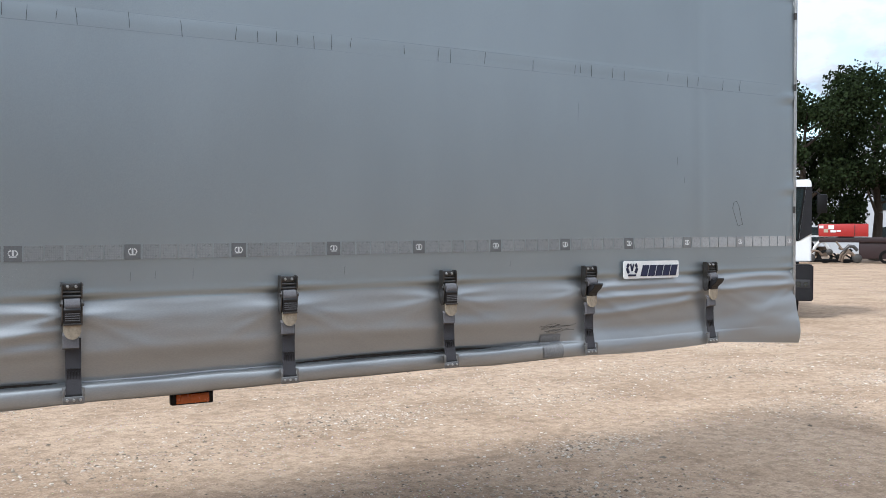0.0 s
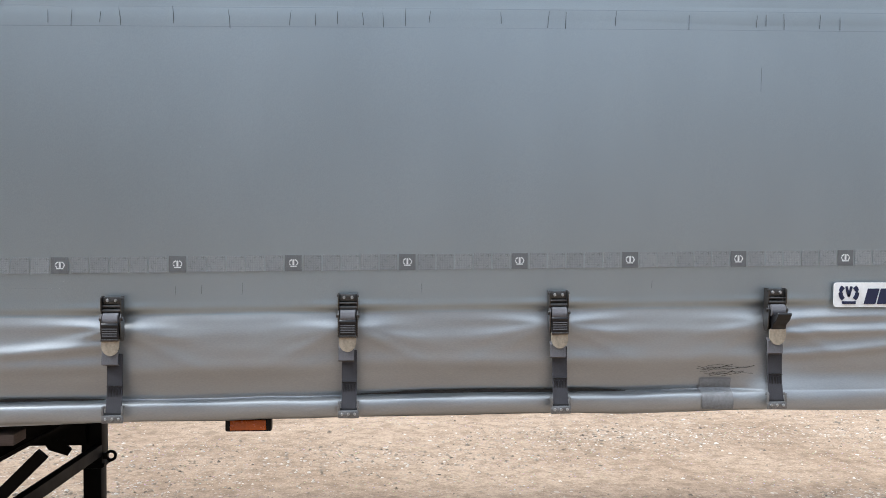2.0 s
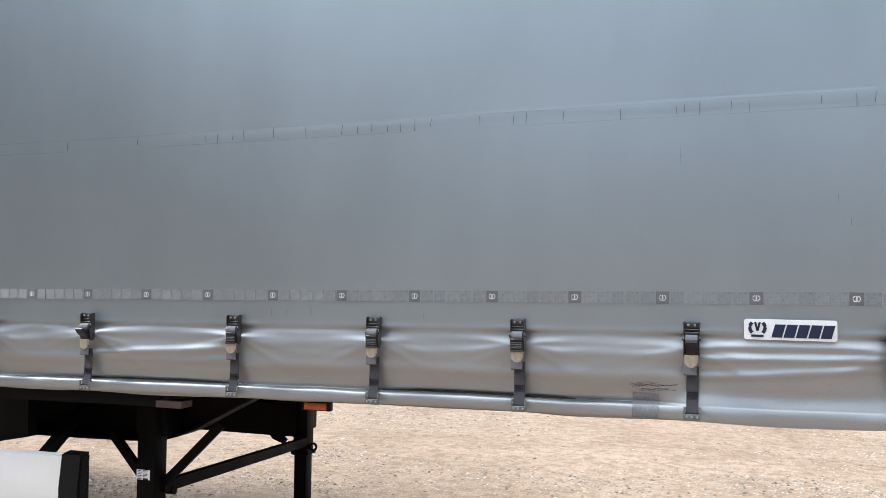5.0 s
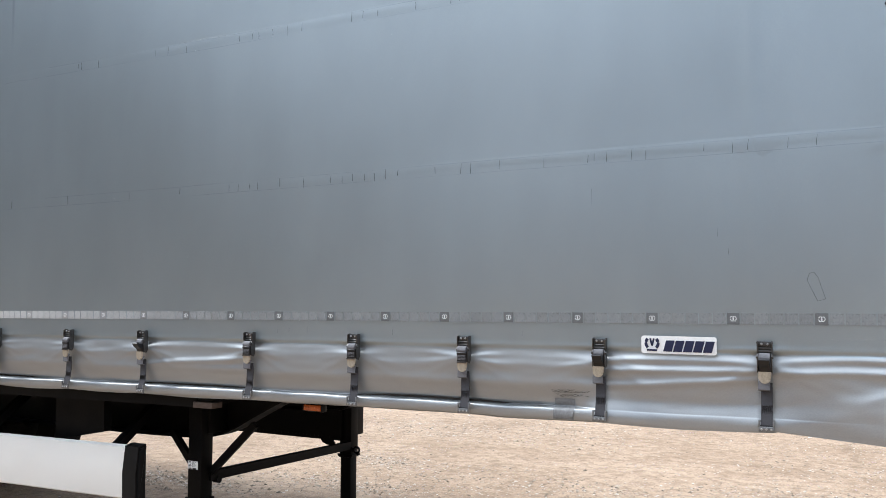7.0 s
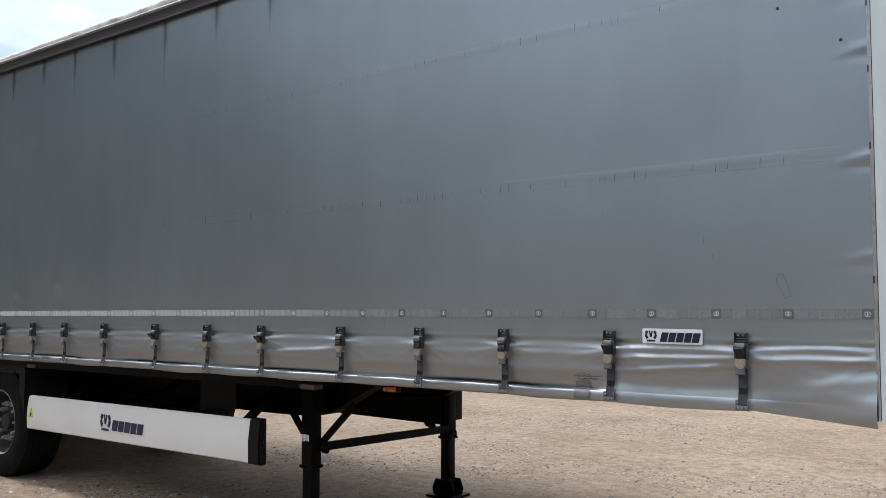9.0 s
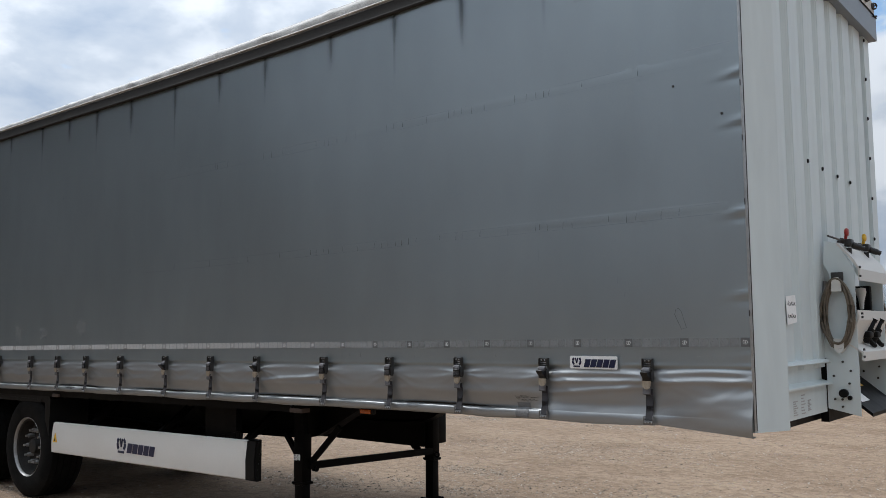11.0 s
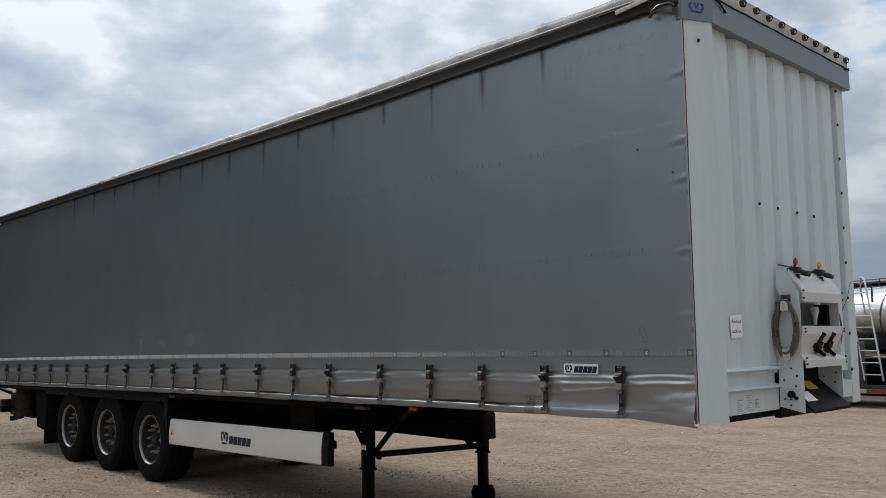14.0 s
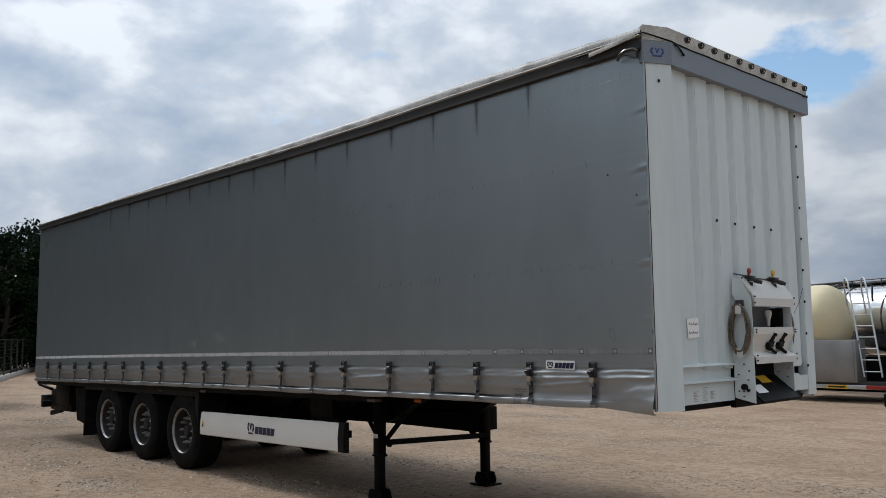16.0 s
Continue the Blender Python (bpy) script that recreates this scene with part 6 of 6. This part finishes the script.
        box(bm, q * 0.93 - 0.16, q * 0.93 + 0.16, -0.230, -0.21, 0.62, 0.79, 0.01)
        part("headlamp_recess", bm, M_INK_AND_HOLE, t)
        for dx, r in ((-0.06, 0.055), (0.08, 0.045)):
            bm = B()
            rod(bm, (q * (0.93 + dx), -0.229, 0.70), (q * (0.93 + dx), -0.240, 0.70), r, 16)
            part("headlamp", bm, M_GLASS, t)
        bm = B()
        tube(bm, [(q * 1.11, 0.1, 2.55), (q * 1.20, 0.0, 2.55), (q * 1.31, -0.02, 2.46)], 0.018, 6)
        tube(bm, [(q * 1.12, 0.1, 1.95), (q * 1.20, 0.0, 2.0), (q * 1.30, -0.02, 2.16)], 0.014, 6)
        box(bm, q * 1.32 - 0.095, q * 1.32 + 0.095, -0.03, 0.05, 2.12, 2.50, 0.03)
        part("mirror", bm, M_BLACKPLASTIC, t, "black mirror")
    bm = B()
    rod(bm, (0.12, 0.3, 2.79), (0.12, 0.3, 2.90), 0.02, 8)
    part("beacon_stem", bm, M_TRUCK, t)
    bm = B()
    lathe(bm, [(0.06, 2.88), (0.085, 2.90), (0.09, 3.05), (0.07, 3.09), (0.01, 3.10)], 20, "z", (0.12, 0.3, 0))
    part("beacon", bm, M_ORANGE, t, "orange beacon")
    for x in (-0.72, 0.72):
        for y in (0.5, 3.2):
            w = sub("wheel", t, pose(x, y, 0.5, 0, 0, 90))
            piece("tyre", ME_TYRE, w, Matrix.Diagonal((0.97, 0.97, 0.97, 1)))
            piece("rim", ME_RIM, w, Matrix.Diagonal((0.97, 0.97, 0.97, 1)))
    bm = B()
    box(bm, -0.5, 0.5, 0.4, 4.2, 0.6, 0.9, 0.02)
    box(bm, -0.95, 0.95, 2.2, 3.9, 1.02, 1.1, 0.02)
    part("chassis", bm, M_BLACK, t)


build_tractor((10.75, 9.67, 0), math.degrees(math.atan2(0.635, 0.77)) - 90 + 4)


# ---------------------------------------------------------------- parked tanker
def build_tanker():
    t = thing("tank_trailer", "polished steel tank trailer with aluminium ladder on the gravel", "tanker", (-4.5, 17.6, 0))
    O = Matrix.Translation((4.5, -17.6, 0))

    def p(name, bm, material, label="", smooth=0.6):
        bm.transform(O)
        return part(name, bm, material, t, label, smooth)
    # the barrel stands at an angle, its dished end towards the yard
    T = Matrix.Translation((-4.1, 17.7, 0)) @ Matrix.Rotation(radians(-28), 4, "Z")

    def pt(name, bm, material, label=""):
        bm.transform(T)
        return p(name, bm, material, label)
    bm = B()
    lathe(bm, [(0.02, -8.1), (0.94, -8.0), (0.95, 0.0), (0.93, 0.12), (0.84, 0.25), (0.66, 0.36), (0.38, 0.43), (0.02, 0.46)], 56, "x", (0, 0.6, 2.08))
    pt("tank", bm, M_TANK, "polished steel barrel")
    for x in (-6.0, -4.2, -2.4, -0.85, 0.0):
        bm = B()
        tube(bm, [(x, 0.6 + 0.958 * math.cos(a), 2.08 + 0.958 * math.sin(a)) for a in [2 * math.pi * k / 48 for k in range(48)]], 0.016, 6, closed=True)
        pt("hoop", bm, M_STEEL_DARK)
    bm = B()
    box(bm, -7.9, -0.2, 0.25, 0.95, 3.03, 3.06)
    for y in (0.2, 1.0):
        tube(bm, [(-7.9, y, 3.14), (-0.2, y, 3.14)], 0.02, 6)
        for k in range(8):
            rod(bm, (-7.8 + 1.07 * k, y, 2.9), (-7.8 + 1.07 * k, y, 3.14), 0.015, 6)
    pt("walkway", bm, M_STEEL_DARK, "grey catwalk along the top")
    bm = B()
    for x in (-5.0, -3.2, -1.2):
        rod(bm, (x, 0.6, 3.0), (x, 0.6, 3.16), 0.25, 20)
    pt("manhole", bm, M_ALU)
    bm = B()
    box(bm, -4.0, 0.8, 15.9, 16.0, 0.88, 0.96, 0.01)
    p("chassis_rail", bm, M_ALU, "grey chassis rail")
    bm = B()
    box(bm, -3.02, -2.82, 15.80, 15.88, 0.68, 0.88, 0.015)
    p("side_lamp", bm, M_ORANGE_PAINT, "orange side lamp")
    for x, w in ((-2.72, 0.24), (-2.40, 0.34)):
        bm = B()
        box(bm, x, x + w, 15.95, 16.2, 0.98, 1.32, 0.02)
        p("valve_box", bm, M_ALU, "dull grey valve box")
    bm = B()
    tube(bm, [(-3.3, 16.0, 1.0), (-3.2, 15.95, 1.12), (-3.0, 15.95, 1.16), (-2.8, 15.95, 1.06)], 0.03, 8)
    p("pipe", bm, M_ALU)
    # wheels, plus a black block that paints the shade beneath the tank
    bm = B()
    box(bm, -7.2, 1.5, 16.9, 18.7, 0.25, 1.12)
    for x in (-4.4, -3.2, -2.0, 0.8):
        rod(bm, (x, 17.5, 0.5), (x, 19.1, 0.5), 0.5, 28)
    p("running_gear", bm, M_BLACK)
    # cream dished tank end
    bm = B()
    prof = [(0.92 * math.sin(0.5 * math.pi * k / 12), 0.60 * math.cos(0.5 * math.pi * k / 12)) for k in range(1, 13)]
    lathe(bm, [(0.01, 0.60)] + prof + [(0.92, -2.6), (0.01, -2.6)], 48, "x", (-6.15, 17.2, 2.05))
    p("rear_tank", bm, M_CREAM, "cream painted tank with a domed end")
    bm = B()
    box(bm, -7.2, -5.10, 16.3, 16.9, 0.50, 1.54, 0.02)
    p("tool_box", bm, M_LOCKER, "dirty grey aluminium locker")
    bm = B()
    box(bm, -7.15, -5.16, 16.285, 16.30, 0.56, 1.49, 0.01)
    p("locker_door", bm, M_LOCKER)
    bm = B()
    box(bm, -7.4, -4.3, 16.35, 16.6, 0.34, 0.44, 0.01)
    p("bumper", bm, M_ALU, "grey rear bumper")
    bm = B()
    box(bm, -7.4, -4.3, 16.42, 16.6, 0.44, 0.53, 0.01)
    p("lamp_bar", bm, M_STEEL_DARK)
    bm = B()
    box(bm, -5.88, -5.36, 16.335, 16.349, 0.345, 0.435)
    pl = p("number_plate", bm, M_YELLOW, "yellow plate with a plain dark bar")
    bm = B()
    box(bm, -5.83, -5.41, 16.331, 16.3345, 0.37, 0.41)
    bm.transform(O)
    part("plate_bar", bm, M_INK_AND_HOLE, pl)
    bm = B()
    box(bm, -4.92, -4.45, 16.33, 16.349, 0.35, 0.44, 0.006)
    p("tail_lamp", bm, M_RED, "red tail lamp")
    # ladder
    bm = B()
    a0, a1 = Vector((-4.97, 16.40, 0.64)), Vector((-5.36, 16.75, 2.86))
    for dx in (0.0, 0.42):
        d = Vector((dx, 0, 0))
        tube(bm, [a0 + d, a1 + d, a1 + d + Vector((-0.03, 0.04, 0.13)), a1 + d + Vector((-0.09, 0.12, 0.22)), a1 + d + Vector((-0.18, 0.24, 0.24)), a1 + d + Vector((-0.25, 0.36, 0.13)), a1 + d + Vector((-0.27, 0.42, -0.1)), a1 + d + Vector((-0.20, 0.46, -0.7))], 0.022, 8)
    for k in range(8):
        c = a0 + (a1 - a0) * (0.06 + 0.125 * k)
        rod(bm, c, c + Vector((0.42, 0, 0)), 0.014, 8)
    p("ladder", bm, M_ALU, "aluminium ladder with hooped top")
    bm = B()
    tube(bm, [(-6.9, 17.4, 2.95), (-5.9, 17.3, 3.0), (-5.0, 17.3, 2.9), (-4.9, 17.0, 2.5)], 0.03, 6)
    p("hose", bm, M_BLACKPLASTIC)


def build_implement():
    t = thing("loader_implement", "orange machine implement on a dark frame by the tank trailer", "machine", (-3.6, 15.9, 0))
    rr = random.Random(6)
    bm = B()
    box(bm, -0.7, 0.7, -0.2, 0.3, 0.0, 0.30, 0.02)
    for k in range(7):
        x = -0.65 + 0.2 * k
        beam(bm, (x, 0, 0.2), (x + rr.uniform(-0.2, 0.2), 0.1, rr.uniform(0.7, 1.15)), 0.09, 0.07, 0.01)
    part("frame", bm, M_BLACK, t)
    bm = B()
    for k in range(4):
        c = Vector((rr.uniform(-0.5, 0.4), -0.2, 0.62 + rr.uniform(-0.06, 0.18)))
        beam(bm, c, c + Vector((rr.uniform(0.2, 0.4), 0.04, rr.uniform(-0.06, 0.06))), 0.10, 0.09, 0.01)
    part("arm", bm, M_ORANGE_PAINT, t, "orange painted arm")


build_tanker()
build_implement()


# ---------------------------------------------------------------- trees, fence, buildings, machines far off
def tree(name, at, height, spread, seed, leaf, label, n=2600, leafsize=0.34, low=0.28):
    r = random.Random(seed)
    t = thing(name, label, "tree", at, "trees round the yard")
    bm = B()
    pts = [(0.12 * math.sin(k), 0.12 * math.cos(1.7 * k), height * 0.75 * k / 6) for k in range(7)]
    for k in range(6):
        rod(bm, pts[k], pts[k + 1], 0.028 * height * (1 - 0.13 * k) ** 1.2, 10, 0.028 * height * (1 - 0.13 * (k + 1)) ** 1.2)
    tips = []
    for k in range(16):
        z = height * r.uniform(low + 0.02, 0.72)
        a = r.uniform(0, 6.3)
        ln = spread * r.uniform(0.5, 0.95) * (1 - 0.5 * max(0, z / height - 0.45))
        base = Vector((0, 0, z))
        tip = base + Vector((ln * math.cos(a), ln * math.sin(a), height * r.uniform(0.06, 0.2)))
        rod(bm, base, tip, 0.008 * height, 6, 0.002 * height)
        tips.append(tip)
    part("trunk", bm, M_BARK, t)
    clumps = [(tip, spread * r.uniform(0.22, 0.38)) for tip in tips]
    for k in range(26):
        z = r.uniform(low, 1.0)
        rad = spread * (1 - ((z - 0.55) / 0.52) ** 2) ** 0.5 if abs(z - 0.55) < 0.51 else spread * 0.15
        a, q = r.uniform(0, 6.3), r.uniform(0.35, 1.0) ** 0.5
        clumps.append((Vector((rad * q * math.cos(a), rad * q * math.sin(a), height * z * 0.97)), spread * r.uniform(0.16, 0.34)))
    V, F = [], []
    for _ in range(n):
        c, s = r.choice(clumps)
        d = Vector((r.gauss(0, 1), r.gauss(0, 1), r.gauss(0, 0.8)))
        p = c + d.normalized() * s * r.uniform(0.35, 1.08)
        if p.z < height * low * 0.8:
            continue
        q = Euler((r.uniform(0, 6.3), r.uniform(0, 6.3), r.uniform(0, 6.3))).to_matrix()
        w = leafsize * r.uniform(0.5, 1.2)
        o = len(V)
        for u, v in ((-0.5, -0.3), (0.1, -0.5), (0.55, 0.0), (0.15, 0.45), (-0.45, 0.35)):
            V.append(p + q @ Vector((u * w, v * w, 0.12 * w * (u * u - v))))
        F.append((o, o + 1, o + 2, o + 3, o + 4))
    me = bpy.data.meshes.new("crown")
    me.from_pydata(V, [], F)
    me.materials.append(leaf)
    c = new("crown", me)
    c.parent = t
    return t


def polar(yaw, d, ox=-3.0, oy=-2.6):
    return ox + d * math.cos(radians(yaw)), oy + d * math.sin(radians(yaw)), 0


BROAD = "tall broad-leaved tree with a dense dark green crown"
for k, (yaw, d, h, s, sd) in enumerate(((38.4, 62, 12.6, 4.0, 21), (34.4, 66, 13.3, 4.6, 22), (30.0, 68, 13.9, 5.0, 23), (42.4, 66, 13.2, 5.2, 24), (26.0, 70, 15.0, 5.5, 25), (46.5, 68, 12.6, 5.0, 26))):
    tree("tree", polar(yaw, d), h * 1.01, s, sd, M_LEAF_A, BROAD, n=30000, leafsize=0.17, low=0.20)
DARK = "dark dense tree, some behind the green fence, some added out of view"
for k in range(11):
    yaw, d = 169.0 - 1.5 * k, 56 + 6 * (k % 3)
    x, y, z = polar(yaw, d, 3.54, -5.31)
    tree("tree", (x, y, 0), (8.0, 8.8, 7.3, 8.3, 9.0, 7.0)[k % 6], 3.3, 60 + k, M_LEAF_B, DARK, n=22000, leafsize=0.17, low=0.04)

# unseen tree row added behind the camera, heights set to darken the curtain's reflections
for k in range(22):
    yaw, d = 177.0 + 6.0 * k, 33 + 3 * (k % 3)
    x, y, z = polar(yaw, d, 3.54, -5.31)
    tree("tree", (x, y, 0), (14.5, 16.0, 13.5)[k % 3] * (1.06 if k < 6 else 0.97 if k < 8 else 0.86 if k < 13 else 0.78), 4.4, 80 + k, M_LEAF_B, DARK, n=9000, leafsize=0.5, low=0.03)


def build_fence():
    a, b = Vector((-30.0, 2.8, 0)), Vector((-64.0, 16.6, 0))
    u = (b - a).normalized()
    ang = math.degrees(math.atan2(u.y, u.x))
    f = thing("metal_fence", "dark green bar fence standing on a pale concrete kerb", "fence", tuple(a), rz=ang)
    L0 = (b - a).length
    bm = B()
    box(bm, 0, L0, -0.08, 0.08, 0, 0.22, 0.02)
    part("kerb", bm, M_CONCRETE, f, "pale concrete kerb")
    bm = B()
    for z in (0.32, 1.82):
        box(bm, 0, L0, -0.02, 0.02, z, z + 0.05)
    part("rail", bm, M_FENCE, f)
    bm = B()
    box(bm, -0.035, 0.035, -0.035, 0.035, 0.2, 1.9)
    me = mesh_of(bm, "post", M_FENCE)
    for k in range(int(L0 / 2.5) + 1):
        piece("post", me, f, Matrix.Translation((2.5 * k, 0, 0)))
    bm = B()
    for k in range(9):
        box(bm, 0, L0, -0.003, 0.003, 0.4 + 0.16 * k, 0.408 + 0.16 * k)
    part("wire", bm, M_FENCE, f)


build_fence()


def build_house(at, rz, w, d, h, label):
    t = thing("building", label, "building", at, rz=rz)
    bm = B()
    box(bm, -w / 2, w / 2, 0, d, 0, h)
    part("wall", bm, M_BUILDING, t)
    bm = B()
    box(bm, -w / 2 - 0.2, w / 2 + 0.2, -0.2, d + 0.2, h, h + 0.35)
    part("roof", bm, M_ROOF, t)
    n = int(w / 3)
    for k in range(n):
        for z in (1.2, 4.2):
            if z + 1.5 < h:
                bm = B()
                x = -w / 2 + w * (k + 0.5) / n
                box(bm, x - 0.7, x + 0.7, -0.06, 0.02, z, z + 1.4)
                part("window", bm, M_GLASS, t)


x, y, z = polar(36, 92)
build_house((x, y, 0), 36 - 90, 46, 10, 6.5, "white two-storey building behind the trees")


def build_container(at, rz):
    t = thing("red_machine_body", "red steel machine body with pale labels on a dark frame", "machine", at, rz=rz)
    bm = B()
    box(bm, -1.4, 1.4, 0, 1.6, 1.66, 2.45, 0.04)
    part("body", bm, M_RED, t)
    for xa, xb, za, zb, c in ((-1.37, -1.12, 2.18, 2.34, M_PALE), (-0.84, -0.52, 2.12, 2.36, M_PALE), (-0.72, -0.42, 1.92, 2.06, M_PALE), (-0.38, -0.14, 1.96, 2.06, M_PALE), (-1.10, -0.86, 1.92, 2.14, M_BEIGE), (0.62, 0.66, 1.70, 2.40, M_INK_AND_HOLE)):
        bm = B()
        box(bm, xa, xb, -0.02, 0, za, zb)
        part("label_plate", bm, c, t)
    bm = B()
    box(bm, -1.4, 3.6, 0.1, 1.6, 1.30, 1.62, 0.03)
    box(bm, 0.9, 3.6, 0.2, 1.6, 0.30, 1.5, 0.03)
    part("bed", bm, M_MAROON, t, "dark maroon trailer bed")
    for xx in (-1.0, 0.2, 2.4):
        bm = B()
        lathe(bm, [(0.25, -0.05), (0.40, -0.04), (0.42, 0.0), (0.42, 0.24), (0.25, 0.26)], 20, "y", (xx, 0.2, 0.42), closed=True)
        part("wheel", bm, M_RUBBER, t)


x, y, z = polar(36.2, 58)
build_container((x, y, 0), 36.2 - 90)


def build_scrap(at, rz, seed, w):
    t = thing("old_machine", "worn axles, pumps and white pipe arms heaped on the yard", "machine", at, rz=rz)
    r = random.Random(seed)
    bm = B()
    for y in (0.0, 0.6):
        beam(bm, (-w / 2, y, 0.22), (w / 2, y, 0.22), 0.12, 0.16, 0.02)
    for k in range(5):
        x = -w / 2 + w * (k + 0.5) / 5
        beam(bm, (x, 0.0, 0.25), (x, 0.6, 0.25), 0.10, 0.10, 0.02)
    part("frame", bm, M_BLACK, t)
    for k in range(5):
        bm = B()
        x, z, q = -w / 2 + w * (k + r.uniform(0.2, 0.8)) / 5, r.uniform(0.35, 0.85), r.uniform(0.16, 0.34)
        lathe(bm, [(0.35 * q, -0.16), (0.9 * q, -0.12), (q, 0.0), (q, 0.2), (0.5 * q, 0.26)], 18, "y", (x, 0, z))
        part("drum", bm, r.choice((M_RUST, M_BLACK, M_STEEL_DARK, M_BLACK)), t)
    for k in range(5):
        bm = B()
        x, z = r.uniform(-w / 2, w / 2 - 0.5), r.uniform(0.5, 0.9)
        tube(bm, [(x, -0.1, z - 0.35), (x + 0.08, -0.15, z), (x + 0.3, -0.15, z + 0.22), (x + 0.55, -0.1, z + 0.18), (x + 0.75, -0.05, z - 0.05)], r.uniform(0.06, 0.11), 8)
        part("pipe_arm", bm, r.choice((M_TRUCK, M_STEEL_DARK, M_RUST)), t)
    for k in range(9):
        bm = B()
        x, z = r.uniform(-w / 2, w / 2), r.uniform(0.2, 0.9)
        rod(bm, (x, r.uniform(0, 0.5), z), (x + r.uniform(-0.8, 0.8), 0.3, max(0.15, z + r.uniform(-0.4, 0.5))), r.uniform(0.03, 0.07), 8)
        part("pipe", bm, r.choice((M_BLACK, M_RUST, M_BLACK)), t)


x, y, z = polar(37.1, 56)
build_scrap((x, y, 0), 37.1 - 90, 4, 3.6)
x, y, z = polar(39.2, 61)


def build_machine_trailer(at, rz):
    t = thing("machine_trailer", "low dark machine trailer with a thin white bed", "trailer", at, rz=rz)
    bm = B()
    box(bm, -2.4, 2.4, 0, 2, 1.62, 1.74, 0.03)
    part("bed", bm, M_TRUCK, t, "thin white bed")
    bm = B()
    box(bm, -2.3, 2.3, 0.1, 1.9, 0.35, 1.0, 0.04)
    part("frame", bm, M_RUST, t)
    for xx in (-1.5, -0.4, 1.4):
        bm = B()
        lathe(bm, [(0.30, -0.05), (0.48, -0.04), (0.50, 0.0), (0.50, 0.24), (0.30, 0.26)], 24, "y", (xx, 0, 0.5), closed=True)
        part("wheel", bm, M_RUBBER, t)
    for xx, w in ((-1.7, 0.55), (0.3, 0.75), (1.9, 0.5)):
        bm = B()
        tube(bm, [(xx - w, -0.1, 0.45), (xx - 0.8 * w, -0.15, 0.95), (xx - 0.2 * w, -0.18, 1.35), (xx + 0.4 * w, -0.15, 1.30), (xx + w, -0.1, 0.75)], 0.11, 10)
        part("fender", bm, M_TRUCK, t, "white curved fender")
    for xx in (-1.1, 1.2):
        bm = B()
        lathe(bm, [(0.10, -0.1), (0.24, -0.08), (0.28, 0.05), (0.28, 0.3), (0.10, 0.34)], 18, "y", (xx, 0, 1.08))
        part("pump", bm, M_BLACK, t)
    bm = B()
    box(bm, -0.9, 0.1, 0.2, 1.2, 1.74, 2.05, 0.03)
    part("control_box", bm, M_TRUCK, t)
    bm = B()
    for xx in (0.35, 0.75):
        beam(bm, (xx, 0.4, 1.74), (xx + 0.3, 0.4, 3.2), 0.05, 0.05)
    part("mast", bm, M_ALU, t)


build_machine_trailer((x, y, 0), 39.2 - 90)
